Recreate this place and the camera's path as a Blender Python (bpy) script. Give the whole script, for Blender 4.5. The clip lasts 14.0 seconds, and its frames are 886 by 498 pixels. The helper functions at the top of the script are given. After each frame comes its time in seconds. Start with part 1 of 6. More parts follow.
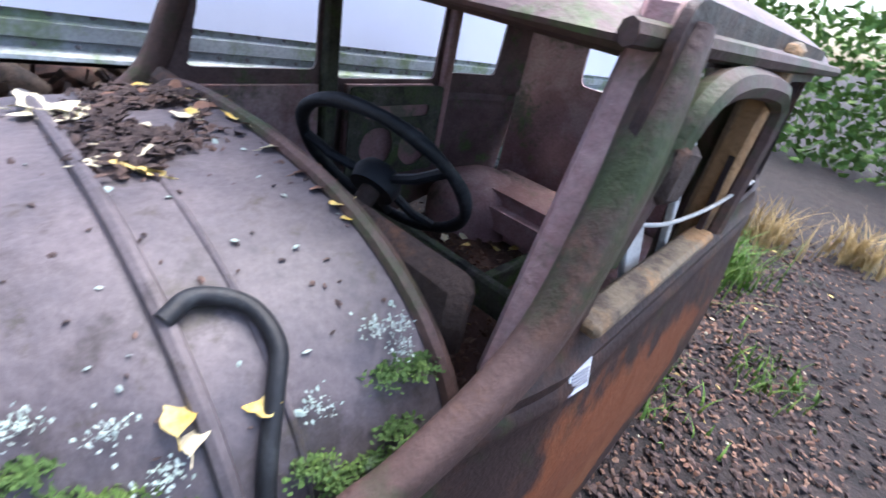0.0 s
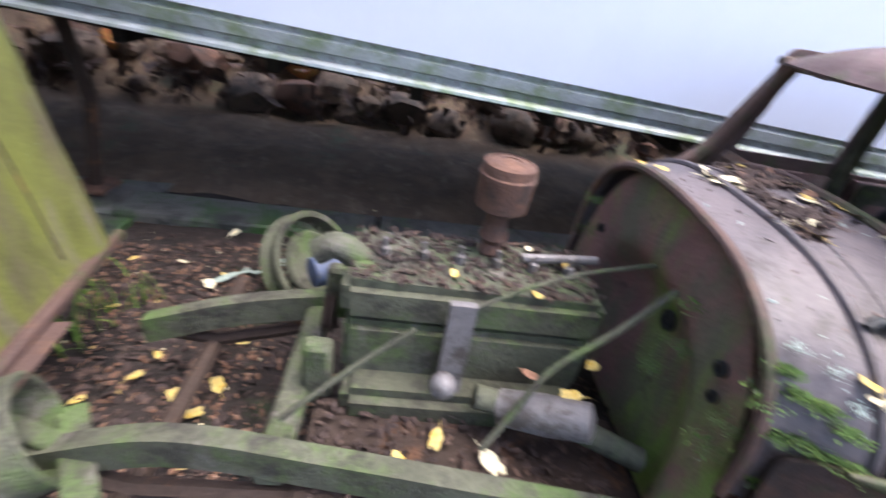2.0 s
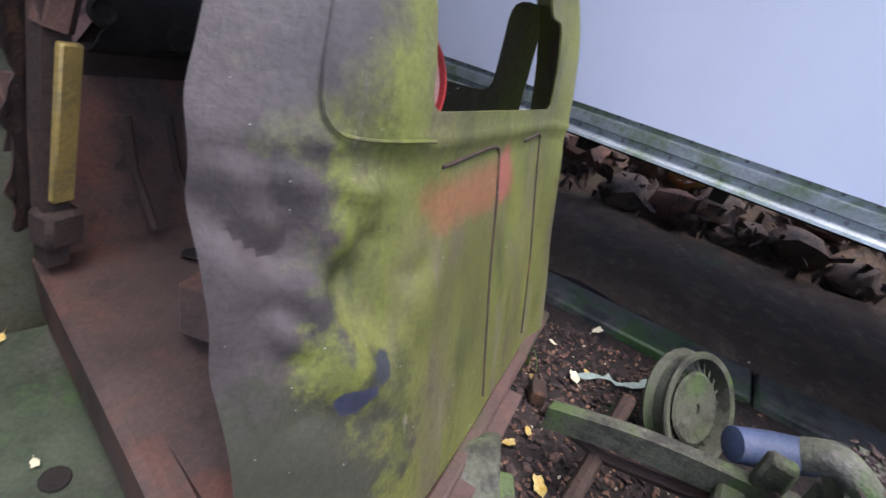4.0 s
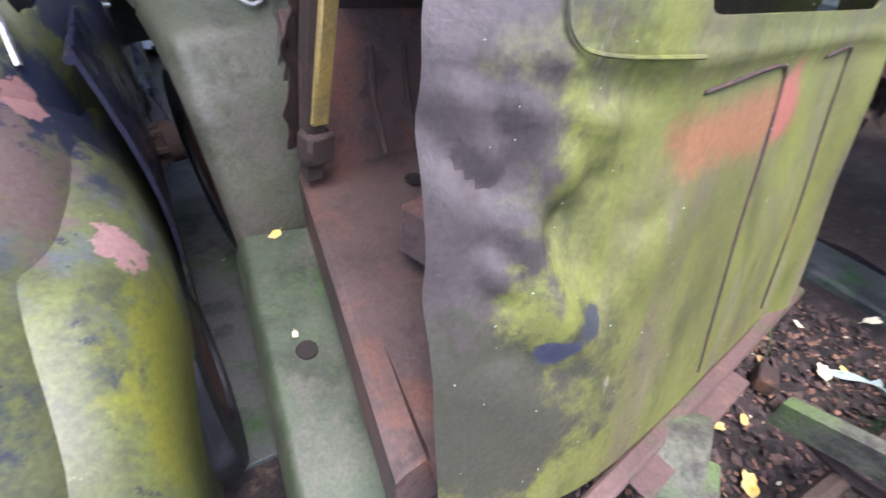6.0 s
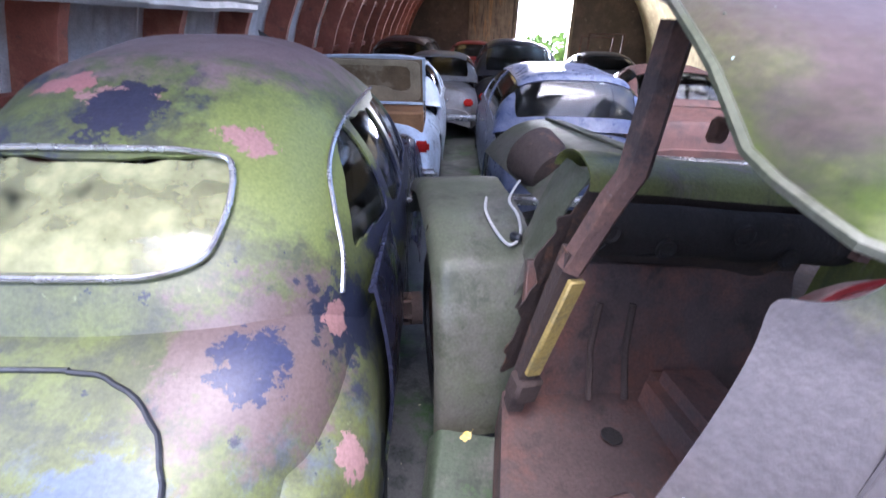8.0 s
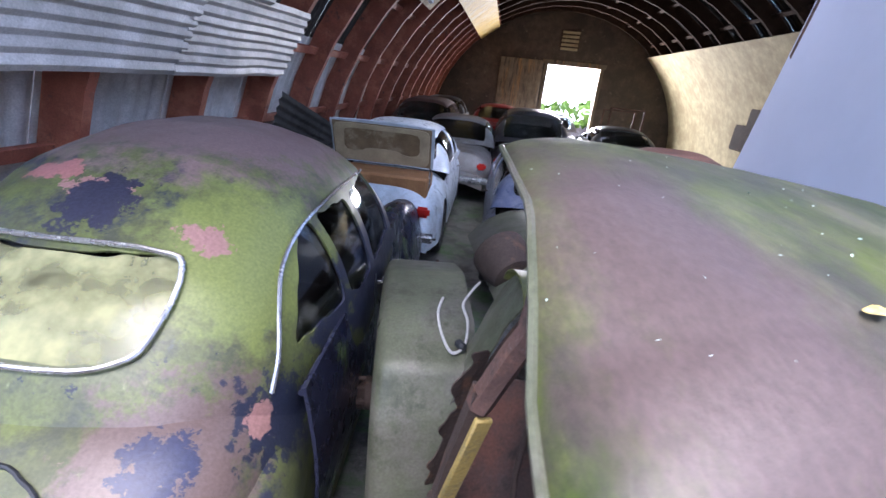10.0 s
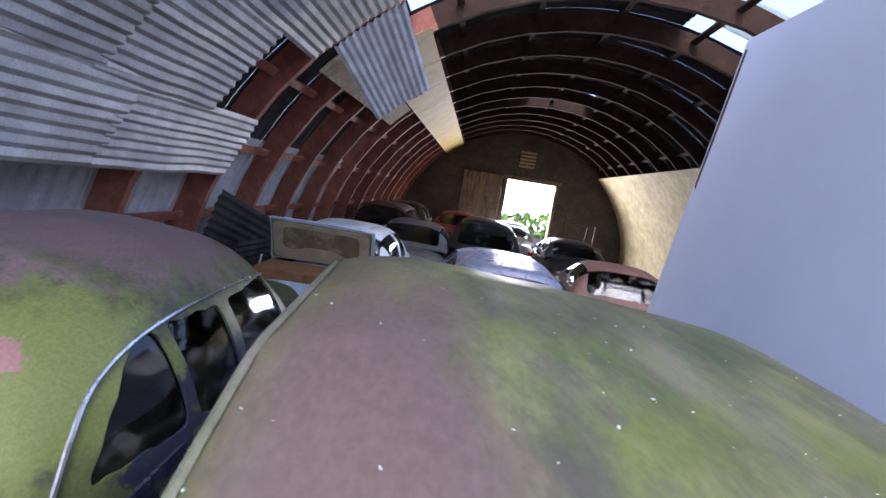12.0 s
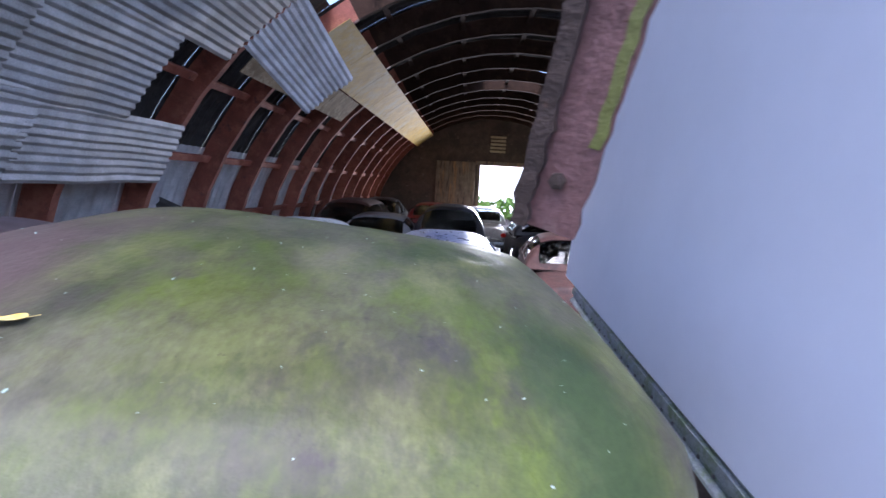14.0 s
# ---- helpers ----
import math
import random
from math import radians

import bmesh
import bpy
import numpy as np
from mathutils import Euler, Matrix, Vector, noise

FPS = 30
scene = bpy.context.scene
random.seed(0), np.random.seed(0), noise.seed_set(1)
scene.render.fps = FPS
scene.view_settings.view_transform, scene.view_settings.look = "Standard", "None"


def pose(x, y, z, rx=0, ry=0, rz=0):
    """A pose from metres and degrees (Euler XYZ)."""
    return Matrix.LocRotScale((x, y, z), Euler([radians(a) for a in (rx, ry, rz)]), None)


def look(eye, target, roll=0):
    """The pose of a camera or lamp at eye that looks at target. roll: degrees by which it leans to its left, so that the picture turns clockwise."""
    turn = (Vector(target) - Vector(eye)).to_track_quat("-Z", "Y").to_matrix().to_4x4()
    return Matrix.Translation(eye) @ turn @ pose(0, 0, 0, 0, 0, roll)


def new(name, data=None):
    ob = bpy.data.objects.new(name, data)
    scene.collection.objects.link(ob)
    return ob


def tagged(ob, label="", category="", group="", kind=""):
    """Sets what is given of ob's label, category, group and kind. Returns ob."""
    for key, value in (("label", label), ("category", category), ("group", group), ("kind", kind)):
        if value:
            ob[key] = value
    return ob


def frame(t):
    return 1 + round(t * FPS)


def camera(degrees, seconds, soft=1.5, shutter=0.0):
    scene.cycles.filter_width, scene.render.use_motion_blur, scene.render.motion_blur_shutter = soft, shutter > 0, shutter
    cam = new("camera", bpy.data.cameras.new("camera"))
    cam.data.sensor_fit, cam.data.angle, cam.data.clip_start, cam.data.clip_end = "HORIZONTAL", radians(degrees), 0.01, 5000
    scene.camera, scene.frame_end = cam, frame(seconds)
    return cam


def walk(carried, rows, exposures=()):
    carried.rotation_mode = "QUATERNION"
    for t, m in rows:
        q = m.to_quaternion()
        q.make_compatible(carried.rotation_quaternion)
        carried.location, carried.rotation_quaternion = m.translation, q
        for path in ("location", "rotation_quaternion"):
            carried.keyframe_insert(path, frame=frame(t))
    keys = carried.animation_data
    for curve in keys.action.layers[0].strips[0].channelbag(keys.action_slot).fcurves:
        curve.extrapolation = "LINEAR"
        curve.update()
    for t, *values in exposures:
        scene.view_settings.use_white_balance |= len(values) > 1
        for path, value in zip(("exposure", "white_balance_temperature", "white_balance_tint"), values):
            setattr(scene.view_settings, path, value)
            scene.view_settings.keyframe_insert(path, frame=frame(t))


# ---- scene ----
cam = camera(89.6, 14.0, shutter=0.4)
PATH = [
    (0, (-0.159, 0.564, 1.373), (0.621, -0.984, 0.376), 12.1),
    (0.5, (-0.142, 0.656, 1.361), (0.776, -0.8, 0.343), 15.0),
    (1, (-0.141, 0.825, 1.367), (0.824, -0.601, 0.349), 16.5),
    (1.5, (-0.158, 1.071, 1.401), (1.069, -0.033, 0.272), 13.4),
    (2, (-0.169, 1.307, 1.45), (1.443, 0.765, 0.397), 10.5),
    (2.5, (-0.127, 1.549, 1.48), (1.617, 1.594, 0.501), 5.6),
    (3, (-0.078, 1.716, 1.497), (1.633, 2.065, 0.521), 7.2),
    (3.2, (-0.085, 1.764, 1.503), (1.618, 2.198, 0.548), 7.6),
    (5.3, (-0.19, 1.96, 1.47), (1.139, 2.924, 0.328), 10.1),
    (5.5, (-0.162, 1.967, 1.466), (1.083, 2.99, 0.283), 7.9),
    (6, (-0.105, 1.941, 1.464), (0.866, 3.122, 0.175), 1.6),
    (6.5, (-0.095, 1.945, 1.511), (0.576, 3.36, 0.267), -1.9),
    (7, (-0.122, 2.011, 1.667), (0.315, 3.646, 0.601), 3.0),
    (7.5, (-0.107, 2.056, 1.765), (0.192, 3.796, 0.825), 1.5),
    (8, (-0.079, 2.068, 1.859), (0.196, 3.833, 0.959), 1.4),
    (8.2, (-0.068, 2.059, 1.901), (0.191, 3.855, 1.061), 1.3),
    (10.3, (0.245, 2.091, 2.106), (0.406, 3.949, 1.384), 7.6),
    (10.5, (0.308, 2.128, 2.11), (0.442, 3.983, 1.375), 8.1),
    (11, (0.371, 2.153, 2.16), (0.613, 4.05, 1.577), 9.0),
    (11.5, (0.429, 2.18, 2.17), (0.739, 4.126, 1.823), 9.3),
    (12, (0.52, 2.182, 2.167), (0.807, 4.143, 1.893), 9.3),
    (12.5, (0.715, 2.113, 2.146), (0.878, 4.083, 1.847), 10.7),
    (13, (0.96, 2.039, 2.142), (1.094, 4.013, 1.849), 9.8),
    (13.5, (1.065, 1.982, 2.1), (1.267, 3.946, 1.786), 5.9),
    (14, (1.16, 1.92, 2.082), (1.46, 3.876, 1.791), 3.2),
]
walk(cam, [(t, look(eye, target, roll)) for t, eye, target, roll in PATH],
     [(0, 2.08, 6000, 12), (1.5, 2.05, 6500, 13), (2, 2.1, 6500, 13), (2.5, 1.68, 6300, 12), (3.2, 1.58, 6150, 14), (5.3, 2.0, 6100, 17), (6.5, 2.6, 5800, 20), (7.3, 2.6, 5650, 21), (8.2, 2.7, 5650, 22), (10.3, 2.4, 5850, 18), (11.5, 2.1, 5850, 19), (13, 2.15, 6000, 19), (14, 1.95, 5500, 20)])
# world, sun and exposure
world = bpy.data.worlds.new("world")
scene.world = world
world.use_nodes = True
wn = world.node_tree.nodes
sky = wn.new("ShaderNodeTexSky")
sky.sky_type, sky.sun_disc = "NISHITA", False
sky.sun_elevation, sky.sun_rotation = radians(70), radians(196)
sky.air_density, sky.dust_density, sky.ozone_density = 1.0, 4.0, 1.6
wn["Background"].inputs[1].default_value = 0.15
world.node_tree.links.new(sky.outputs[0], wn["Background"].inputs[0])
sun = new("sun", bpy.data.lights.new("sun", "SUN"))
sun.data.energy, sun.data.angle, sun.data.color = 0.8, radians(40), (1.0, 0.97, 0.93)
sun.matrix_world = look((0, 0, 10), (1.0, 3.5, 0))


# ---- materials ----
def rgb(c):
    return (c[0], c[1], c[2], 1.0)


def material(name, base, patches=(), rough=0.6, metal=0.0, bump=0.25, grain=90.0, spec=0.35, vary=0.12, rough_vary=0.15, pieces=False, spots=(), stretch=(1, 1), fray=0.72):
    """Base colour with grain, then patches (colour, noise scale, threshold, softness, seed, stretch z)."""
    m = bpy.data.materials.new(name)
    m.use_nodes = True
    t = m.node_tree
    n, l = t.nodes, t.links
    bsdf = n["Principled BSDF"]
    tc = n.new("ShaderNodeTexCoord")
    src = tc.outputs["Object"]

    def noise_tex(scale, detail=5.0, seed=0.0, zs=1.0, rough_n=0.6):
        mp = n.new("ShaderNodeMapping")
        mp.inputs["Location"].default_value = (seed * 3.7, seed * 1.9, seed * 5.3)
        mp.inputs["Scale"].default_value = (stretch[0], stretch[1], zs)
        l.new(src, mp.inputs[0])
        nt = n.new("ShaderNodeTexNoise")
        nt.inputs["Scale"].default_value = scale
        nt.inputs["Detail"].default_value = detail
        nt.inputs["Roughness"].default_value = rough_n
        l.new(mp.outputs[0], nt.inputs[0])
        return nt.outputs[0]

    def mix(a, b, f):
        mx = n.new("ShaderNodeMix")
        mx.data_type = "RGBA"
        for sock, v in ((mx.inputs[6], a), (mx.inputs[7], b)):
            if isinstance(v, tuple):
                sock.default_value = rgb(v)
            else:
                l.new(v, sock)
        l.new(f, mx.inputs[0])
        return mx.outputs[2]

    def ramp(v, lo, hi):
        r = n.new("ShaderNodeMapRange")
        r.inputs["From Min"].default_value, r.inputs["From Max"].default_value = lo, hi
        l.new(v, r.inputs[0])
        return r.outputs[0]

    dark = tuple(c * (1 - 2.2 * vary) for c in base)
    light = tuple(min(1, c * (1 + 1.6 * vary)) for c in base)
    col = mix(dark, light, ramp(noise_tex(5.0, 6, 1), 0.3, 0.7))
    for c, sc, th, soft, seed, zs in patches:
        col = mix(col, c, ramp(noise_tex(sc, 9, seed, zs, fray), th - soft * 0.6, th + soft * 0.6))
    for c, centre, radii, soft in spots:
        mp = n.new("ShaderNodeMapping")
        mp.inputs["Scale"].default_value = tuple(1 / r for r in radii)
        mp.inputs["Location"].default_value = tuple(-a / r for a, r in zip(centre, radii))
        l.new(src, mp.inputs[0])
        ln = n.new("ShaderNodeVectorMath")
        ln.operation = "LENGTH"
        l.new(mp.outputs[0], ln.inputs[0])
        ad = n.new("ShaderNodeMath")
        ad.operation = "MULTIPLY_ADD"
        l.new(noise_tex(7 if max(radii) > 0.2 else 20, 7, 3 + centre[0], 1, 0.7), ad.inputs[0])
        ad.inputs[1].default_value = 2.6
        l.new(ln.outputs[1], ad.inputs[2])
        col = mix(col, c, ramp(ad.outputs[0], 2.25 + soft * 0.45, 2.25 - soft * 0.45))
    fine = noise_tex(grain, 4, 9)
    gr = n.new("ShaderNodeMix")
    gr.data_type, gr.blend_type = "RGBA", "MULTIPLY"
    gr.inputs[0].default_value = 0.55 if bump else 0.05
    l.new(col, gr.inputs[6])
    rr = n.new("ShaderNodeMapRange")
    rr.inputs["From Min"].default_value, rr.inputs["From Max"].default_value = 0.3, 0.7
    rr.inputs["To Min"].default_value, rr.inputs["To Max"].default_value = 0.62, 1.25
    l.new(fine, rr.inputs[0])
    l.new(rr.outputs[0], gr.inputs[7])
    col = gr.outputs[2]
    if pieces:
        oi = n.new("ShaderNodeObjectInfo")
        geo = n.new("ShaderNodeNewGeometry")
        ad = n.new("ShaderNodeMath")
        ad.operation = "ADD"
        l.new(oi.outputs["Random"], ad.inputs[0])
        l.new(geo.outputs["Random Per Island"], ad.inputs[1])
        hsv = n.new("ShaderNodeHueSaturation")
        l.new(ramp(ad.outputs[0], -0.9, 1.7), hsv.inputs["Value"])
        hsv.inputs["Value"].default_value = 1
        mr = n.new("ShaderNodeMapRange")
        mr.inputs["From Max"].default_value = 2.0
        mr.inputs["To Min"].default_value, mr.inputs["To Max"].default_value = 0.6, 1.35
        l.new(ad.outputs[0], mr.inputs[0])
        l.new(mr.outputs[0], hsv.inputs["Value"])
        l.new(col, hsv.inputs["Color"])
        col = hsv.outputs[0]
    l.new(col, bsdf.inputs["Base Color"])
    rg = n.new("ShaderNodeMapRange")
    rg.inputs["To Min"].default_value, rg.inputs["To Max"].default_value = max(0.03, rough - rough_vary), min(1, rough + rough_vary)
    l.new(noise_tex(11, 5, 4), rg.inputs[0])
    l.new(rg.outputs[0], bsdf.inputs["Roughness"])
    bsdf.inputs["Metallic"].default_value = metal
    bsdf.inputs["Specular IOR Level"].default_value = spec
    if bump:
        b = n.new("ShaderNodeBump")
        b.inputs["Strength"].default_value, b.inputs["Distance"].default_value = bump, 0.01
        ad2 = n.new("ShaderNodeMath")
        ad2.operation = "MULTIPLY_ADD"
        l.new(noise_tex(14, 6, 6), ad2.inputs[0])
        ad2.inputs[1].default_value = 1.6
        l.new(fine, ad2.inputs[2])
        l.new(ad2.outputs[0], b.inputs["Height"])
        l.new(b.outputs[0], bsdf.inputs["Normal"])
    return m


def glass(name, tint=(0.75, 0.8, 0.8), rough=0.08, dirt=0.35, dirt_colour=(0.3, 0.3, 0.2)):
    m = bpy.data.materials.new(name)
    m.use_nodes = True
    n, l = m.node_tree.nodes, m.node_tree.links
    b = n["Principled BSDF"]
    b.inputs["Transmission Weight"].default_value = 1.0
    b.inputs["Base Color"].default_value = rgb(tint)
    b.inputs["Roughness"].default_value = rough
    b.inputs["IOR"].default_value = 1.45
    d = n.new("ShaderNodeBsdfDiffuse")
    d.inputs[0].default_value = rgb(dirt_colour)
    mx = n.new("ShaderNodeMixShader")
    nt = n.new("ShaderNodeTexNoise")
    nt.inputs["Scale"].default_value, nt.inputs["Detail"].default_value = 9, 8
    tc = n.new("ShaderNodeTexCoord")
    l.new(tc.outputs["Object"], nt.inputs[0])
    r = n.new("ShaderNodeMapRange")
    r.inputs["From Min"].default_value, r.inputs["From Max"].default_value = 0.75 - dirt, 1.15 - dirt
    l.new(nt.outputs[0], r.inputs[0])
    l.new(r.outputs[0], mx.inputs[0])
    l.new(b.outputs[0], mx.inputs[1])
    l.new(d.outputs[0], mx.inputs[2])
    l.new(mx.outputs[0], n["Material Output"].inputs[0])
    return m


MOSS, MOSS2 = (0.20, 0.27, 0.035), (0.09, 0.16, 0.03)
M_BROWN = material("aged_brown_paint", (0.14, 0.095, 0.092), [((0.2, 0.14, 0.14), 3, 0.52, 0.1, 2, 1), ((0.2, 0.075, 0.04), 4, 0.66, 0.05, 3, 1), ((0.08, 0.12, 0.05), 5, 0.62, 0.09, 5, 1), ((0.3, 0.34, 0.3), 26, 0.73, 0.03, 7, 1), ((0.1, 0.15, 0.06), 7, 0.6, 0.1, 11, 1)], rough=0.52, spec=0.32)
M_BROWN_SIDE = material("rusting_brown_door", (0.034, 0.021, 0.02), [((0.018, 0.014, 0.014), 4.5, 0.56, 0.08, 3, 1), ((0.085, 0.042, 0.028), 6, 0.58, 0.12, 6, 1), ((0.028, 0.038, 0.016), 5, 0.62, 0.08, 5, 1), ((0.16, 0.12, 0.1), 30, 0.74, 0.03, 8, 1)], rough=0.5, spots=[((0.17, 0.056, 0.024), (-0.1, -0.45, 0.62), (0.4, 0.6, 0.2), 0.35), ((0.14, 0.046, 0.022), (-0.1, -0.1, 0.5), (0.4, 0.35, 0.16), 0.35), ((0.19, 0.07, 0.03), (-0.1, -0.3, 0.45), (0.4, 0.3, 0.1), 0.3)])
M_COWL = material("slate_cowl_paint", (0.088, 0.078, 0.09), [((0.14, 0.118, 0.125), 3, 0.52, 0.16, 2, 1), ((0.055, 0.045, 0.045), 7, 0.6, 0.1, 3, 1), ((0.065, 0.055, 0.045), 16, 0.62, 0.08, 8, 1), ((0.2, 0.17, 0.175), 2.1, 0.66, 0.12, 12, 1)], rough=0.5, spec=0.38, bump=0.16)
M_FIREWALL = material("mossy_firewall", (0.24, 0.135, 0.13), [((0.14, 0.14, 0.1), 4, 0.52, 0.1, 4, 0.4), ((0.18, 0.28, 0.07), 4, 0.54, 0.1, 9, 0.3), ((0.07, 0.05, 0.045), 6, 0.62, 0.06, 6, 1), ((0.3, 0.24, 0.22), 22, 0.7, 0.05, 2, 1)], rough=0.6, bump=0.4)
M_PILLAR = material("mossy_pillar_paint", (0.1, 0.062, 0.054), [((0.05, 0.065, 0.028), 4, 0.56, 0.12, 2, 1), ((0.13, 0.075, 0.055), 6, 0.62, 0.06, 4, 1)], rough=0.6)
M_RUST = material("rust", (0.105, 0.06, 0.048), [((0.17, 0.09, 0.062), 5, 0.57, 0.1, 2, 1), ((0.05, 0.037, 0.034), 7, 0.58, 0.07, 3, 1), ((0.17, 0.15, 0.14), 9, 0.68, 0.05, 8, 1)], rough=0.8, bump=0.5)
M_DARKRUST = material("dark_rust", (0.05, 0.034, 0.028), [((0.12, 0.06, 0.035), 6, 0.6, 0.08, 2, 1)], rough=0.85, bump=0.5)
M_INNER = material("maroon_interior_metal", (0.4, 0.235, 0.23), [((0.5, 0.36, 0.35), 3, 0.53, 0.1, 2, 1), ((0.2, 0.18, 0.14), 4, 0.58, 0.06, 4, 1), ((0.16, 0.24, 0.09), 5, 0.64, 0.06, 9, 0.5)], rough=0.5)
M_MOSSMETAL = material("mossy_metal", (0.1, 0.105, 0.075), [((0.085, 0.13, 0.045), 5, 0.56, 0.12, 2, 1), ((0.05, 0.047, 0.04), 9, 0.56, 0.1, 3, 1), ((0.16, 0.145, 0.135), 6, 0.62, 0.08, 7, 1), ((0.14, 0.24, 0.045), 3, 0.66, 0.08, 12, 1), ((0.19, 0.18, 0.16), 26, 0.7, 0.05, 15, 1)], rough=0.8, bump=0.6)
M_GREYMETAL = material("dull_grey_metal", (0.2, 0.19, 0.2), [((0.1, 0.09, 0.085), 8, 0.56, 0.08, 2, 1)], rough=0.55, metal=0.3)
M_CAB = material("algae_green_cab_paint", (0.105, 0.108, 0.036), [((0.15, 0.165, 0.04), 2.6, 0.5, 0.16, 2, 0.3), ((0.105, 0.082, 0.07), 3.0, 0.6, 0.12, 5, 0.3), ((0.062, 0.068, 0.026), 8, 0.6, 0.12, 7, 0.3), ((0.2, 0.18, 0.13), 22, 0.7, 0.05, 3, 0.15), ((0.16, 0.14, 0.1), 9, 0.62, 0.1, 31, 0.12), ((0.03, 0.03, 0.02), 45, 0.7, 0.06, 33, 0.5)], rough=0.5, bump=0.18, fray=0.66, spots=[((0.052, 0.046, 0.043), (-0.86, 0.1, 1.2), (0.28, 0.5, 0.7), 0.35), ((0.066, 0.058, 0.058), (-0.66, 0.1, 1.48), (0.18, 0.5, 0.2), 0.8), ((0.066, 0.055, 0.053), (-0.72, 0.1, 1.05), (0.13, 0.5, 0.32), 0.4), ((0.05, 0.05, 0.035), (-0.75, 0, 0.72), (0.3, 0.5, 0.2), 0.3), ((0.21, 0.105, 0.05), (-0.15, -0.03, 1.13), (0.2, 0.4, 0.055), 0.7), ((0.27, 0.1, 0.07), (0.0, -0.03, 1.15), (0.05, 0.4, 0.06), 0.5), ((0.045, 0.05, 0.08), (-0.55, -0.08, 0.85), (0.035, 0.3, 0.035), 0.12), ((0.04, 0.045, 0.05), (-0.5, -0.08, 0.89), (0.025, 0.3, 0.03), 0.2)])
M_CABROOF = material("algae_roof_paint", (0.05, 0.058, 0.02), [((0.07, 0.052, 0.052), 2.2, 0.55, 0.16, 3, 1), ((0.075, 0.105, 0.012), 3.0, 0.52, 0.18, 5, 1), ((0.024, 0.042, 0.01), 4.2, 0.55, 0.16, 15, 1), ((0.105, 0.1, 0.07), 4.6, 0.57, 0.18, 7, 1), ((0.045, 0.04, 0.034), 9, 0.58, 0.16, 21, 1), ((0.12, 0.13, 0.05), 7, 0.6, 0.14, 27, 1), ((0.02, 0.022, 0.012), 50, 0.69, 0.06, 29, 1)], rough=0.48, bump=0.16, stretch=(1, 0.5), fray=0.68, spots=[((0.075, 0.055, 0.052), (-0.42, 0.4, 1.8), (0.15, 0.6, 0.5), 0.9), ((0.03, 0.05, 0.016), (0.52, 0.3, 1.8), (0.08, 0.2, 0.5), 0.9)])
M_CABGREY = material("bare_grey_cab_corner", (0.12, 0.105, 0.11), [((0.17, 0.15, 0.16), 3, 0.55, 0.1, 2, 1), ((0.08, 0.09, 0.04), 4, 0.6, 0.08, 5, 1)], rough=0.45, bump=0.2)
M_FENDER = material("drab_green_fender", (0.082, 0.09, 0.058), [((0.115, 0.108, 0.092), 2.5, 0.54, 0.14, 2, 1), ((0.05, 0.055, 0.034), 7, 0.6, 0.1, 3, 1), ((0.2, 0.19, 0.15), 24, 0.74, 0.03, 9, 1)], rough=0.45, bump=0.12)
M_BOARD = material("dark_green_board_paint", (0.05, 0.068, 0.042), [((0.085, 0.085, 0.07), 3, 0.55, 0.12, 2, 1), ((0.03, 0.04, 0.026), 6, 0.58, 0.1, 3, 1), ((0.05, 0.1, 0.03), 4, 0.62, 0.1, 6, 1), ((0.2, 0.19, 0.15), 30, 0.74, 0.03, 9, 1)], rough=0.5, bump=0.15)
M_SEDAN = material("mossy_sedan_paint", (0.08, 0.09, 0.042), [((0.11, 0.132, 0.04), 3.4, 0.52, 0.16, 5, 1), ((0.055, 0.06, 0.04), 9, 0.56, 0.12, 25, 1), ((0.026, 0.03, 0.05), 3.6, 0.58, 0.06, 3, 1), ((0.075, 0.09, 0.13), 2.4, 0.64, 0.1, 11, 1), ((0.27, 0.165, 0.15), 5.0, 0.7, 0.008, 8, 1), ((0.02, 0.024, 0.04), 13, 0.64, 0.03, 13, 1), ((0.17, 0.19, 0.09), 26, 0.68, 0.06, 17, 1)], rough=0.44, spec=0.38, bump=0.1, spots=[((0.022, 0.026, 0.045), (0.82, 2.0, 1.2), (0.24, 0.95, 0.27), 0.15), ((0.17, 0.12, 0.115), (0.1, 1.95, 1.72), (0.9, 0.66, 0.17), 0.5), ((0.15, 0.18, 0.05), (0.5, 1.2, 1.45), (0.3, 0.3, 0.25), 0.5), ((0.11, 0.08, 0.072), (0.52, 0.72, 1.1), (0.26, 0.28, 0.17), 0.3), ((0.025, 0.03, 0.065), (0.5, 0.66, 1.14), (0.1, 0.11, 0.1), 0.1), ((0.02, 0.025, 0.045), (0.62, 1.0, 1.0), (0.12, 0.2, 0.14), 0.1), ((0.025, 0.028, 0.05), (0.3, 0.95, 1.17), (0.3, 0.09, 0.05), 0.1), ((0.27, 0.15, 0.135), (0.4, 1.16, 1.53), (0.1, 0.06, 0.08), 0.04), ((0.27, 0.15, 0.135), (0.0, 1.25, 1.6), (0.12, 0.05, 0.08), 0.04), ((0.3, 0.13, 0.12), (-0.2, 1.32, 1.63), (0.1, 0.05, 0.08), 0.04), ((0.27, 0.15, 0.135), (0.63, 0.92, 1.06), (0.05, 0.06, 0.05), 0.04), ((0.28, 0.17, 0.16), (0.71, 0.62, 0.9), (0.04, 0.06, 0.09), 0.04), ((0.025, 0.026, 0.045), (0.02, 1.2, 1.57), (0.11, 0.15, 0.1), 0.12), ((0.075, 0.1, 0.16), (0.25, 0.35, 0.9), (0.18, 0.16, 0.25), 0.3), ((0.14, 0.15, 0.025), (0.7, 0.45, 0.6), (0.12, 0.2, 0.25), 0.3)])
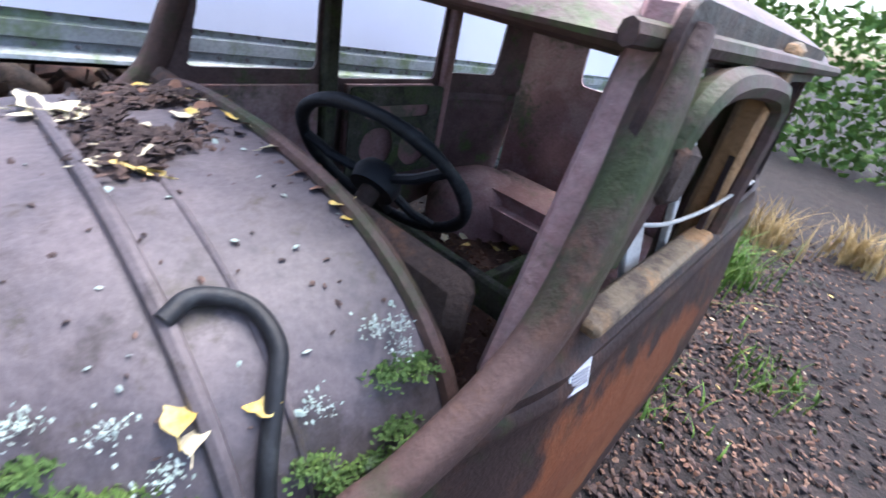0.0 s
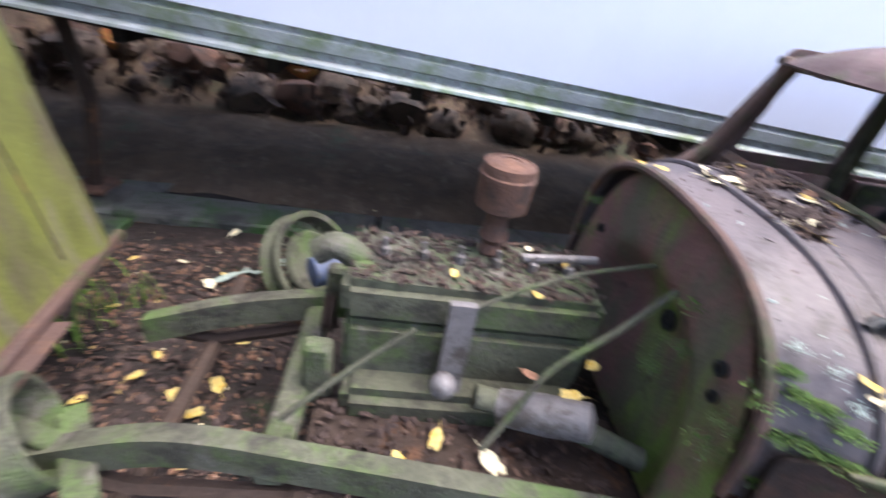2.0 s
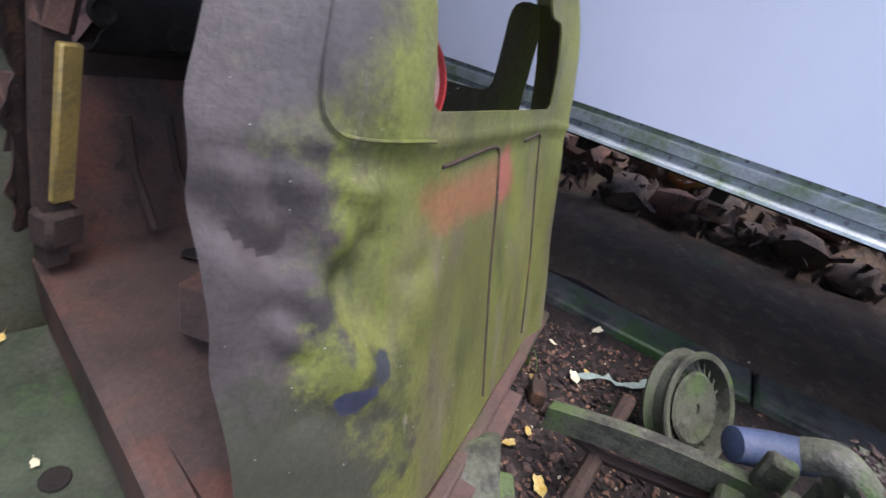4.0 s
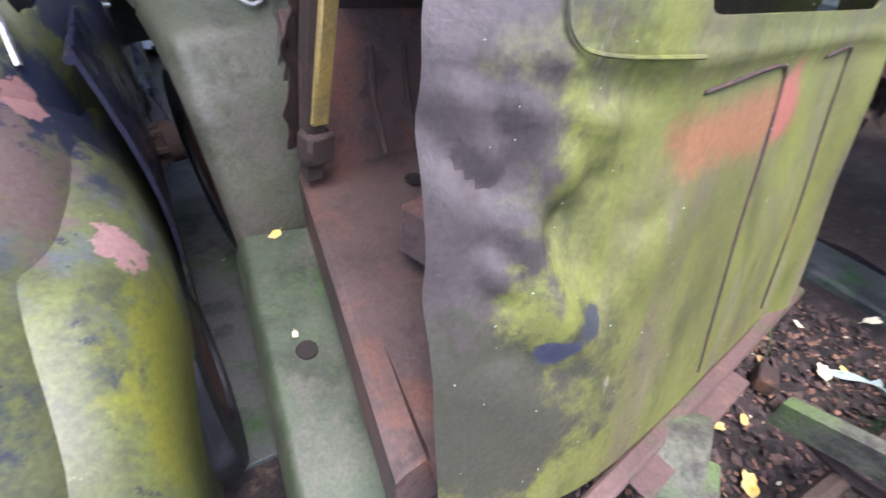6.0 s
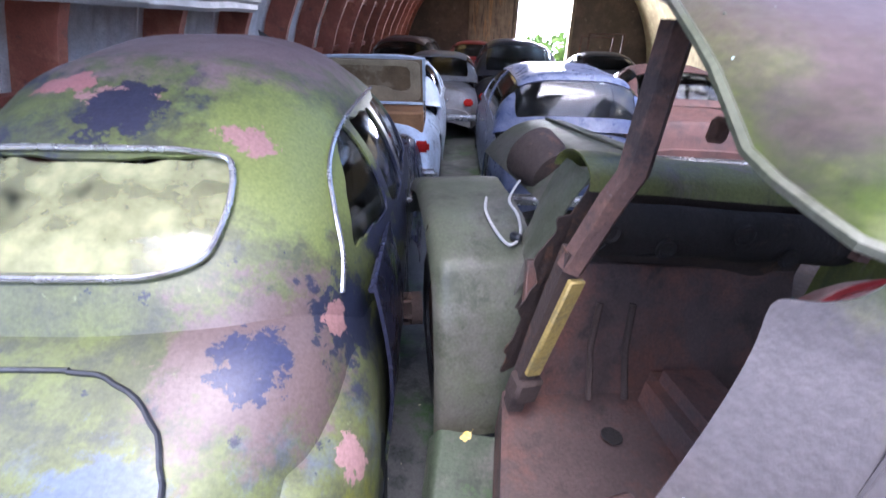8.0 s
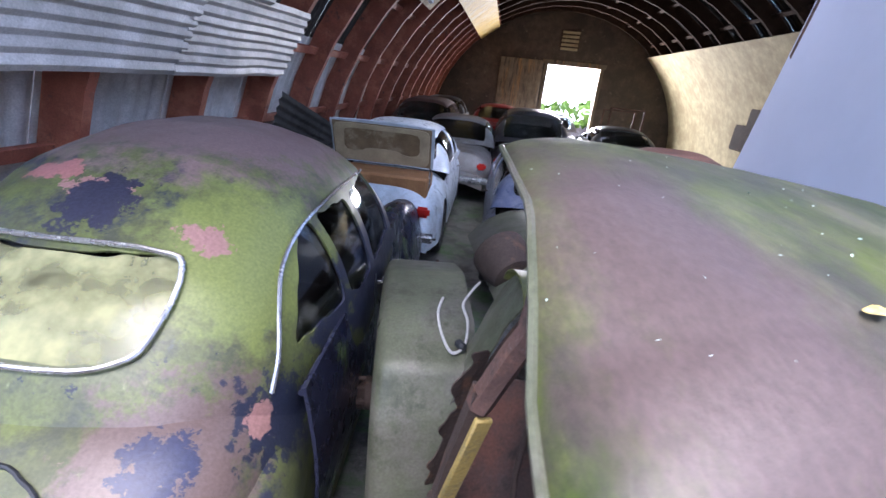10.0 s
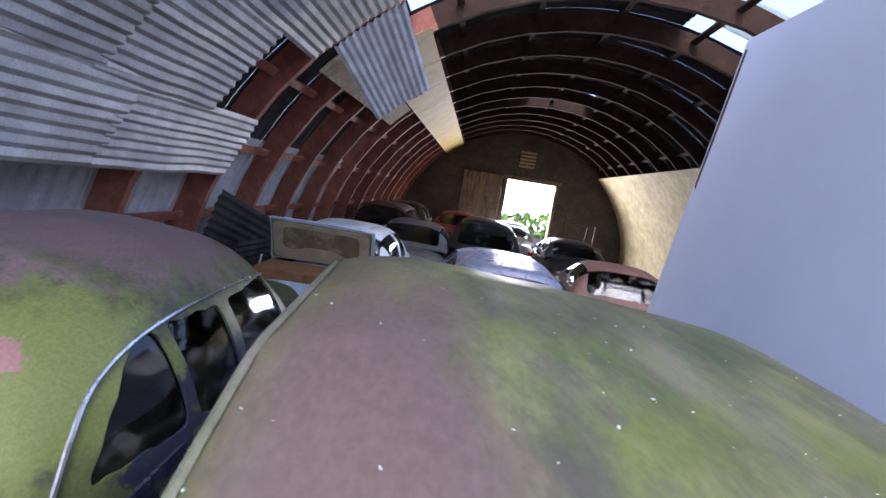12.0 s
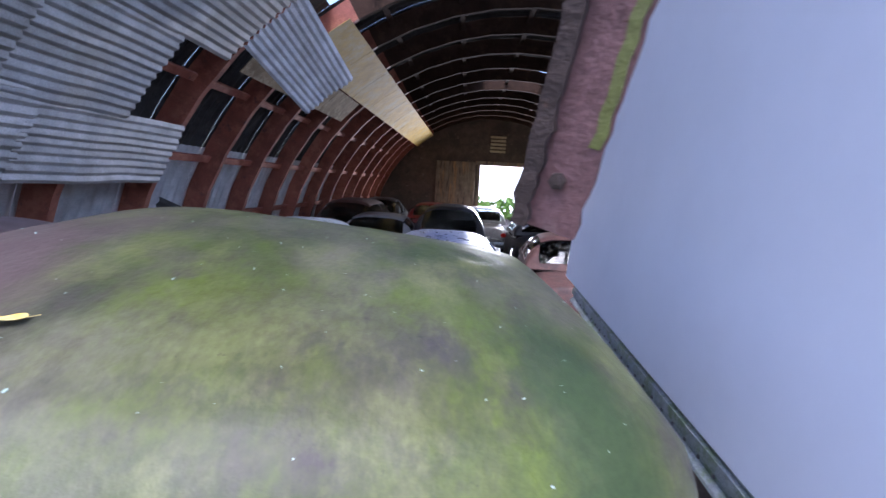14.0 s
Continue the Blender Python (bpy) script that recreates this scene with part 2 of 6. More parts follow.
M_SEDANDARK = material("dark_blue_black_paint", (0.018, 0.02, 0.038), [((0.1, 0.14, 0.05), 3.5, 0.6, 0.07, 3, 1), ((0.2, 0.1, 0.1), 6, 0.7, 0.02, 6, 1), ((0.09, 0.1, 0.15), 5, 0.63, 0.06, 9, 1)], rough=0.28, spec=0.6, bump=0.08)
M_PINK = material("peeled_primer", (0.19, 0.12, 0.13), [((0.05, 0.055, 0.09), 7, 0.55, 0.04, 2, 1), ((0.13, 0.15, 0.06), 4, 0.6, 0.06, 5, 1)], rough=0.5)
M_CHROME = material("dull_chrome", (0.62, 0.62, 0.62), [((0.3, 0.29, 0.27), 14, 0.6, 0.08, 2, 1)], rough=0.25, metal=0.9, bump=0.05)
M_RUBBER = material("black_rubber", (0.018, 0.02, 0.024), [((0.05, 0.055, 0.06), 8, 0.6, 0.1, 2, 1)], rough=0.5, bump=0.15)
M_TRAILER = material("pale_blue_trailer_panel", (0.76, 0.81, 0.96), [((0.8, 0.84, 0.97), 0.7, 0.5, 0.4, 2, 1), ((0.4, 0.4, 0.38), 26, 0.86, 0.015, 3, 1)], rough=0.5, bump=0.0, vary=0.01, grain=3, rough_vary=0.02)
M_RAIL = material("algae_stained_alloy_rail", (0.36, 0.4, 0.42), [((0.2, 0.26, 0.16), 6, 0.53, 0.12, 2, 1), ((0.12, 0.12, 0.1), 16, 0.68, 0.05, 3, 1)], rough=0.45, metal=0.35, bump=0.1)
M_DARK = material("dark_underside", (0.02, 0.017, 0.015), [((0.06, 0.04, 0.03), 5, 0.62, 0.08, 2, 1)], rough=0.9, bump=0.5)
M_EARTH = material("dark_leafy_earth", (0.03, 0.023, 0.022), [((0.02, 0.035, 0.014), 1.6, 0.62, 0.06, 2, 1), ((0.075, 0.05, 0.04), 22, 0.6, 0.06, 3, 1), ((0.014, 0.012, 0.012), 7, 0.55, 0.08, 5, 1)], rough=0.85, bump=1.0, grain=60)
M_CONCRETE = material("wet_mossy_concrete", (0.1, 0.105, 0.105), [((0.04, 0.09, 0.03), 2.2, 0.55, 0.08, 2, 1), ((0.03, 0.035, 0.035), 3.4, 0.55, 0.08, 4, 1), ((0.24, 0.25, 0.25), 6, 0.68, 0.06, 5, 1)], rough=0.4, bump=0.4)
M_BANK = material("brown_earth_bank", (0.17, 0.12, 0.085), [((0.11, 0.083, 0.065), 3, 0.52, 0.14, 2, 1), ((0.22, 0.17, 0.125), 8, 0.6, 0.1, 3, 1), ((0.12, 0.13, 0.09), 2, 0.62, 0.08, 7, 1)], rough=0.95, bump=0.9)
M_STONE = material("grimy_stone", (0.13, 0.095, 0.075), [((0.055, 0.045, 0.04), 6, 0.54, 0.1, 2, 1), ((0.28, 0.23, 0.2), 11, 0.66, 0.06, 3, 1)], rough=0.8, bump=0.6, pieces=True)
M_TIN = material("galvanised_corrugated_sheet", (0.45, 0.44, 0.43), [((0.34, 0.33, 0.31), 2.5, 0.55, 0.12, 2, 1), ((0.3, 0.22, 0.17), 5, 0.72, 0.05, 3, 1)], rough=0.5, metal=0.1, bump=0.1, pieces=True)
# paler copy of M_TIN: daylight missing on the low left wall, put into colour
M_TINWALL_LIT = material("lit_galvanised_wall_sheet", (0.62, 0.6, 0.57), [((0.48, 0.46, 0.43), 2.5, 0.55, 0.12, 2, 1), ((0.34, 0.25, 0.19), 5, 0.72, 0.05, 3, 1)], rough=0.5, metal=0.1, bump=0.1)
M_TINPALE = material("pale_zinc_sheet", (0.66, 0.65, 0.66), [((0.5, 0.48, 0.47), 4, 0.58, 0.12, 2, 1)], rough=0.5, metal=0.1, bump=0.1)
M_BAR = material("flaking_maroon_bar", (0.15, 0.078, 0.074), [((0.09, 0.045, 0.042), 9, 0.58, 0.1, 2, 1), ((0.2, 0.12, 0.11), 14, 0.62, 0.08, 3, 1), ((0.05, 0.03, 0.03), 30, 0.68, 0.05, 6, 1)], rough=0.7, bump=0.3)
M_OLDRIB = material("dark_brown_rib", (0.04, 0.023, 0.016), [((0.065, 0.038, 0.024), 4, 0.58, 0.1, 2, 1)], rough=0.95, spec=0.1)
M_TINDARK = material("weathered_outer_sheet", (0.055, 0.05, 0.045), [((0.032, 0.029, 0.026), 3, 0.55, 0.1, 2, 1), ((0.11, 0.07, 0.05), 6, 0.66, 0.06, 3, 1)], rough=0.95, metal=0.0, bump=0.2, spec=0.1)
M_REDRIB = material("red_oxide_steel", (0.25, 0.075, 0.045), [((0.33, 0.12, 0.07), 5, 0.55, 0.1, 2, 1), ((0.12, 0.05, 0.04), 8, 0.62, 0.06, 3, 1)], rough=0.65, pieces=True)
M_YELLOW = material("yellowed_hardboard", (0.38, 0.25, 0.05), [((0.36, 0.29, 0.14), 2, 0.55, 0.12, 2, 1), ((0.3, 0.2, 0.06), 5, 0.66, 0.06, 3, 1)], rough=0.7, bump=0.05)
M_PLASTER = material("cream_plaster_wall", (0.44, 0.37, 0.22), [((0.32, 0.26, 0.15), 1.4, 0.55, 0.12, 2, 1), ((0.2, 0.18, 0.15), 5, 0.72, 0.04, 3, 1)], rough=0.8, bump=0.2)
M_ENDWALL = material("sooty_brick_end_wall", (0.12, 0.09, 0.068), [((0.075, 0.058, 0.047), 1.3, 0.5, 0.12, 2, 1), ((0.25, 0.2, 0.15), 4, 0.66, 0.08, 3, 1)], rough=0.85, bump=0.3)
M_WOOD = material("splintered_grey_wood", (0.2, 0.16, 0.11), [((0.32, 0.19, 0.09), 5, 0.56, 0.08, 2, 0.12), ((0.09, 0.07, 0.055), 9, 0.55, 0.08, 3, 0.12)], rough=0.8, bump=0.5)
M_WHITEPLANK = material("flaking_white_board", (0.5, 0.5, 0.48), [((0.25, 0.24, 0.21), 8, 0.62, 0.06, 2, 1)], rough=0.7)
M_LEAF = material("fallen_yellow_leaf", (0.55, 0.36, 0.06), [((0.62, 0.5, 0.2), 9, 0.5, 0.1, 2, 1), ((0.3, 0.13, 0.04), 18, 0.66, 0.05, 3, 1)], rough=0.6, pieces=True)
M_LEAFPALE = material("pale_cream_leaf", (0.66, 0.6, 0.42), [((0.5, 0.36, 0.12), 14, 0.6, 0.08, 2, 1)], rough=0.6, pieces=True)
M_LITTER = material("rotten_leaf_litter", (0.06, 0.042, 0.04), [((0.12, 0.075, 0.06), 9, 0.55, 0.08, 2, 1)], rough=0.8, bump=0.5, pieces=True)
M_BROWNLEAF = material("brown_leaf", (0.17, 0.09, 0.06), [((0.28, 0.17, 0.115), 12, 0.55, 0.1, 2, 1)], rough=0.7, pieces=True)
M_MOSSTUFT = material("moss_and_lichen", (0.07, 0.13, 0.035), [((0.14, 0.22, 0.05), 14, 0.56, 0.08, 2, 1), ((0.26, 0.33, 0.26), 12, 0.64, 0.06, 3, 1)], rough=0.9, bump=0.3, pieces=True)
M_LICHEN = material("pale_lichen", (0.34, 0.41, 0.39), [((0.35, 0.45, 0.4), 30, 0.5, 0.1, 2, 1)], rough=0.9, bump=0.4)
M_GRASS = material("green_weeds", (0.1, 0.2, 0.03), [((0.2, 0.3, 0.05), 9, 0.55, 0.1, 2, 1)], rough=0.6, pieces=True)
M_STRAW = material("dry_straw", (0.42, 0.3, 0.12), rough=0.7, pieces=True)
M_RUSTPINK = material("pink_rusted_skin", (0.24, 0.14, 0.12), [((0.1, 0.06, 0.05), 8, 0.55, 0.08, 2, 1)], rough=0.7)
M_DRUM = material("faded_red_drum", (0.34, 0.13, 0.11), [((0.42, 0.22, 0.19), 4, 0.5, 0.1, 2, 1), ((0.2, 0.06, 0.05), 7, 0.64, 0.05, 3, 1)], rough=0.5)
M_REDRIM = material("red_rim_paint", (0.4, 0.04, 0.04), rough=0.45)
M_CABFLOOR = material("rust_brown_cab_floor", (0.085, 0.06, 0.053), [((0.15, 0.07, 0.05), 3, 0.54, 0.14, 2, 1), ((0.045, 0.033, 0.03), 6, 0.6, 0.1, 3, 1), ((0.2, 0.15, 0.12), 26, 0.74, 0.03, 8, 1)], rough=0.6, bump=0.3)
M_CABDARK = material("black_brown_interior", (0.045, 0.032, 0.026), [((0.12, 0.065, 0.04), 4, 0.6, 0.08, 2, 1)], rough=0.75, bump=0.3)
M_YELLOWSTRUT = material("chipped_yellow_paint", (0.33, 0.24, 0.075), [((0.12, 0.085, 0.045), 7, 0.6, 0.06, 2, 0.4), ((0.2, 0.16, 0.07), 14, 0.54, 0.1, 4, 1)], rough=0.5)
M_WHITECAR = material("white_blue_car_paint", (0.52, 0.6, 0.66), [((0.38, 0.42, 0.44), 3, 0.6, 0.1, 2, 1)], rough=0.3, spec=0.5, bump=0.05)
M_BLUECAR = material("dusty_navy_car_paint", (0.05, 0.07, 0.14), [((0.14, 0.16, 0.22), 1.6, 0.5, 0.15, 2, 1)], rough=0.3, spec=0.55, bump=0.04)
M_SILVER = material("dusty_silver_car_paint", (0.22, 0.22, 0.22), [((0.15, 0.14, 0.13), 2, 0.55, 0.12, 2, 1)], rough=0.4, bump=0.04)
M_REDCAR = material("dull_red_car_paint", (0.25, 0.03, 0.03), rough=0.35, bump=0.04)
M_RUSTCAR = material("rust_brown_car_body", (0.085, 0.042, 0.036), [((0.05, 0.03, 0.028), 3, 0.55, 0.1, 2, 1)], rough=0.7)
M_BLACKCAR = material("dusty_black_car_paint", (0.022, 0.022, 0.026), [((0.06, 0.058, 0.056), 2, 0.55, 0.15, 2, 1)], rough=0.4, bump=0.04)
M_TRIM = material("cream_lid_lining", (0.42, 0.34, 0.21), [((0.4, 0.32, 0.2), 5, 0.58, 0.1, 2, 1)], rough=0.7)
M_BROWNLIN = material("stained_tan_lining", (0.2, 0.14, 0.075), [((0.3, 0.24, 0.15), 5, 0.55, 0.1, 2, 1)], rough=0.8)
M_TAN = material("tan_boot_lining", (0.3, 0.15, 0.06), rough=0.8)
M_REDGLASS = material("red_lamp_lens", (0.4, 0.02, 0.015), rough=0.15, bump=0)
M_PLATE = material("white_number_plate", (0.6, 0.58, 0.5), rough=0.5, bump=0)
M_TAG = material("white_sticker", (0.75, 0.77, 0.8), rough=0.5, bump=0, vary=0.02)
M_TAGINK = material("grey_sticker_print", (0.35, 0.36, 0.4), rough=0.6, bump=0, vary=0.02)
M_WIRE = material("grey_cable_sheath", (0.42, 0.42, 0.4), rough=0.5, bump=0.05)
M_BLUETIN = material("blue_painted_metal", (0.07, 0.095, 0.17), [((0.15, 0.15, 0.14), 9, 0.62, 0.06, 2, 1)], rough=0.5)
M_ORANGE = material("orange_paint_patch", (0.5, 0.17, 0.07), [((0.36, 0.3, 0.1), 9, 0.52, 0.12, 2, 1)], rough=0.6)
M_PANE = glass("dusty_car_glass", (0.22, 0.26, 0.29), 0.06, 0.22, (0.2, 0.2, 0.17))
M_REARPANE = glass("algae_stained_glass", (0.7, 0.75, 0.65), 0.12, 0.5, (0.3, 0.3, 0.16))
M_ROOFLIGHT = glass("translucent_rooflight", (0.9, 0.95, 0.8), 0.5, 0.0)


# ---- mesh helpers ----
def thing(name, label, category, m=None, group="", kind=""):
    e = tagged(new(name), label, category, group, kind)
    e.empty_display_size = 0.1
    if m is not None:
        e.matrix_world = m
    return e


def part(name, bm, mat, parent=None, label="", smooth=True, m=None):
    me = bpy.data.meshes.new(name)
    bmesh.ops.recalc_face_normals(bm, faces=bm.faces)
    for f in bm.faces:
        f.smooth = smooth
    bm.to_mesh(me)
    bm.free()
    if smooth:
        me.set_sharp_from_angle(angle=radians(38))
    me.materials.append(mat)
    ob = new(name, me)
    if parent is not None:
        ob.parent = parent
    if m is not None:
        ob.matrix_basis = m
    if label:
        ob["label"] = label
    return ob


def box(sx, sy, sz, at=(0, 0, 0), bevel=0.006, turn=(0, 0, 0), bm=None, segments=1):
    b = bmesh.new()
    bmesh.ops.create_cube(b, size=1, matrix=Matrix.Diagonal((sx, sy, sz, 1)))
    if bevel:
        bmesh.ops.bevel(b, geom=b.edges[:], offset=min(bevel, 0.45 * min(sx, sy, sz)), segments=segments, affect="EDGES")
    bmesh.ops.transform(b, matrix=pose(*at, *turn), verts=b.verts)
    return merge(bm, b)


def merge(bm, b):
    if bm is None:
        return b
    me = bpy.data.meshes.new("tmp")
    b.to_mesh(me)
    b.free()
    bm.from_mesh(me)
    bpy.data.meshes.remove(me)
    return bm


def loft(rings, closed=True, caps=True, bm=None):
    b = bmesh.new()
    vs = [[b.verts.new(p) for p in r] for r in rings]
    n = len(vs[0])
    for a, c in zip(vs, vs[1:]):
        for i in range(n if closed else n - 1):
            b.faces.new((a[i], a[(i + 1) % n], c[(i + 1) % n], c[i]))
    if closed and caps:
        b.faces.new(vs[0][::-1])
        b.faces.new(vs[-1])
    return merge(bm, b)


def tube(points, r, seg=8, bm=None, taper=None):
    pts = [Vector(p) for p in points]
    rings, up = [], None
    for i, p in enumerate(pts):
        d = (pts[min(i + 1, len(pts) - 1)] - pts[max(i - 1, 0)]).normalized()
        if up is None:
            up = d.orthogonal().normalized()
        up = (up - d * up.dot(d)).normalized()
        side = d.cross(up)
        rad = r if taper is None else r + (taper - r) * i / (len(pts) - 1)
        rings.append([p + (up * math.cos(a) + side * math.sin(a)) * rad for a in (2 * math.pi * k / seg for k in range(seg))])
    return loft(rings, bm=bm)


def curve(points, n=8):
    """Catmull-Rom through the points."""
    p = [Vector(q) for q in points]
    p = [2 * p[0] - p[1]] + p + [2 * p[-1] - p[-2]]
    out = []
    for i in range(1, len(p) - 2):
        for k in range(n):
            t = k / n
            a, b, c, d = p[i - 1:i + 3]
            out.append(0.5 * (2 * b + (c - a) * t + (2 * a - 5 * b + 4 * c - d) * t * t + (3 * b - a - 3 * c + d) * t ** 3))
    return out + [p[-2]]


def lathe(profile, seg=28, m=None, bm=None, closed=False):
    """Profile of (radius, height), turned about z."""
    rings = [[(r * math.cos(a), r * math.sin(a), h) for a in (2 * math.pi * k / seg for k in range(seg))] for r, h in profile]
    if closed:
        rings.append(rings[0])
    b = loft(rings, caps=not closed)
    if closed:
        bmesh.ops.remove_doubles(b, verts=b.verts, dist=1e-5)
    if m is not None:
        bmesh.ops.transform(b, matrix=m, verts=b.verts)
    return merge(bm, b)


def sheet(f, nu, nv, thick=0.004, mask=None, smooth=2, bm=None):
    """A surface f(u, v), u and v in 0..1, with openings where mask is false, given thickness."""
    b = bmesh.new()
    g = [[b.verts.new(f(i / nu, j / nv)) for j in range(nv + 1)] for i in range(nu + 1)]
    for i in range(nu):
        for j in range(nv):
            if mask is None or mask((i + 0.5) / nu, (j + 0.5) / nv):
                b.faces.new((g[i][j], g[i + 1][j], g[i + 1][j + 1], g[i][j + 1]))
    loose = [v for v in b.verts if not v.link_faces]
    bmesh.ops.delete(b, geom=loose, context="VERTS")
    if mask is not None:
        for _ in range(smooth):
            mv = {}
            for v in b.verts:
                nb = [e.other_vert(v).co for e in v.link_edges if e.is_boundary]
                if len(nb) == 2:
                    mv[v] = v.co.lerp((nb[0] + nb[1]) / 2, 0.5)
            for v, c in mv.items():
                v.co = c
    bmesh.ops.recalc_face_normals(b, faces=b.faces)
    if thick:
        bmesh.ops.solidify(b, geom=b.faces[:], thickness=thick)
    return merge(bm, b)


def lerp(pts, x):
    """Smooth piecewise value through (x, y) pairs."""
    if x <= pts[0][0]:
        return pts[0][1]
    for (a, b), (c, d) in zip(pts, pts[1:]):
        if x <= c:
            t = (x - a) / (c - a)
            t = t * t * (3 - 2 * t)
            return b + (d - b) * t
    return pts[-1][1]


def line(pts, x):
    """Straight piecewise value through (x, y) pairs."""
    return float(np.interp(x, [p[0] for p in pts], [p[1] for p in pts]))


def sup(a, n):
    c, s = math.cos(a), math.sin(a)
    return math.copysign(abs(c) ** (2 / n), c), math.copysign(abs(s) ** (2 / n), s)


def wob(x, y, z, s=1.0, amp=1.0):
    return amp * noise.noise(Vector((x * s, y * s, z * s)))


# ---- ground ----
def ground_height(x, y):
    h = 0.02 * noise.noise(Vector((x * 1.3, y * 1.3, 0))) + 0.012 * noise.noise(Vector((x * 5, y * 5, 3)))
    return h * (1 if y < 3.0 else 0.2) - 0.012


def ground_point(u, v):
    a = (u * 2 - 1)
    b = (v * 2 - 1)
    x = 0.6 + 6 * a + 1500 * a ** 9
    y = 0.5 + 6 * b + 1500 * b ** 9
    return (x, y, ground_height(x, y) if abs(x) < 30 and abs(y) < 30 else -0.012)


tagged(part("ground", sheet(ground_point, 200, 200, 0), M_EARTH), "dark wet earth strewn with rotting leaves", "ground", kind="structure")

# the barn's own frame: x across, y along its axis
BARN = pose(0.06, -0.2, 0, 0, 0, -11.5)
BC, BR = 1.5, 4.9
tagged(part("floor", box(2 * BR, 18.0, 0.05, (BC, 11.9, -0.012), 0.004), M_CONCRETE, m=BARN), "damp mossy concrete barn floor", "floor", kind="structure")


def corrugated(f, n, depth=0.012, across=True, segments=6, rows=10):
    """Corrugations across u on a surface f(u, v) -> point, normal."""
    def g(u, v):
        p, nrm = f(u, v)
        return Vector(p) + Vector(nrm) * depth * math.cos((u if across else v) * n * 2 * math.pi)
    return g


def arch(angle, s, r=BR):
    """A point on the barn's curve; angle from the left foot, radians."""
    return Vector((BC - r * math.cos(angle), s, r * math.sin(angle)))


def shell(a0, a1, s0, s1, waves):
    def f(u, v):
        a, s = a0 + (a1 - a0) * v, s0 + (s1 - s0) * u
        n = Vector((-math.cos(a), 0, math.sin(a)))
        return arch(a, s) + n * (0.05 + 0.012 * math.cos(2 * math.pi * waves * u))
    return f


# outer skin of the barn, with rooflights
skin = bmesh.new()
low_skin = bmesh.new()
S0, S1 = 3.6, 20.9
rib_step = 1.12
k = 0
lights = []
for a0, a1 in ((0.0, 0.5), (0.5, 1.0), (1.0, 1.45), (1.45, 1.75), (1.75, 2.2), (2.2, 2.65), (2.65, math.pi)):
    s = S0
    while s < S1 - 0.1:
        gap = (a0 == 1.75 and 8.0 < s < 9.0) or (a0 == 1.45 and 13.2 < s < 14.2) or (a0 >= 1.0 and s < 7.0)
        if not gap:
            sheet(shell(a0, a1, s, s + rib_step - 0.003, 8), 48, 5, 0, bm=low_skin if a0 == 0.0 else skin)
        elif s > 7.4:
            lights.append((a0, a1, s))
        s += rib_step
tagged(part("wall_left", low_skin, M_TINWALL_LIT, m=BARN), "grey corrugated lower wall of the barn", "wall", kind="structure")
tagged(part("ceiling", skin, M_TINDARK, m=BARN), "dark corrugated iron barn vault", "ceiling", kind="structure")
for a0, a1, s in lights:
    tagged(part("rooflight", sheet(shell(a0 + 0.05, a1 - 0.08, s, s + 0.8, 6), 24, 4, 0), M_ROOFLIGHT, m=BARN), "translucent rooflight sheet in the barn roof", "rooflight", kind="structure").visible_shadow = False

# steel ribs, red oxide on the left, purlins
s = S0 + 0.05
ribs = []
while s < S1:
    rings = []
    last = 24 if s > 7.6 else 8
    for i in range(last + 1):
        a = math.pi * i / 24
        pts = []
        for r, ds in ((BR + 0.03, -0.035), (BR + 0.03, 0.035), (BR - 0.24, 0.035), (BR - 0.24, -0.035)):
            pts.append(arch(a, s + ds, r))
        rings.append(pts)
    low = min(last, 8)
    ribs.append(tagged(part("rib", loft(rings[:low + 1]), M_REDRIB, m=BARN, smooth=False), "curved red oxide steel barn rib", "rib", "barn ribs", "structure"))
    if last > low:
        tagged(part("roof_rib", loft(rings[low:]), M_OLDRIB, m=BARN, smooth=False), "dark brown curved roof rib", "rib", "barn roof ribs", "structure")
    s += rib_step
for i, a in enumerate((0.12, 0.3, 0.48, 0.68, 0.9, 1.12, 1.34, 1.57, 1.8, 2.02, 2.24, 2.46, 2.68, 2.9)):
    s0 = S0 if a < 1.0 else 7.6
    c = arch(a, (s0 + S1) / 2, BR - 0.08)
    b = box(0.09, S1 - s0, 0.045, (0, 0, 0), 0.004)
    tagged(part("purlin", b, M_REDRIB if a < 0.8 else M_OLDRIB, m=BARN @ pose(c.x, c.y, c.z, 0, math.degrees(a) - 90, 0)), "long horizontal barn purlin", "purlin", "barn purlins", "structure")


def hung_sheet(name, a0, a1, s0, s1, waves, lift0, lift1, label, mat=None, drop=0.0):
    """A corrugated lining sheet on the rib faces; lift: how far each end hangs inwards."""
    def f(u, v):
        a, s = a0 + (a1 - a0) * v, s0 + (s1 - s0) * u
        r = BR - 0.26 - (lift0 + (lift1 - lift0) * u)
        n = Vector((-math.cos(a), 0, math.sin(a)))
        ragged = 0.03 * noise.noise(Vector((u * 3, v * 3, a0)))
        return arch(a, s, r + ragged) + n * 0.011 * math.cos(2 * math.pi * waves * v) + Vector((0, 0, -drop * u))
    return tagged(part(name, sheet(f, 8, int(waves * 6), 0.0015), mat or M_TIN, m=BARN), label, "lining sheet", "lining sheets")


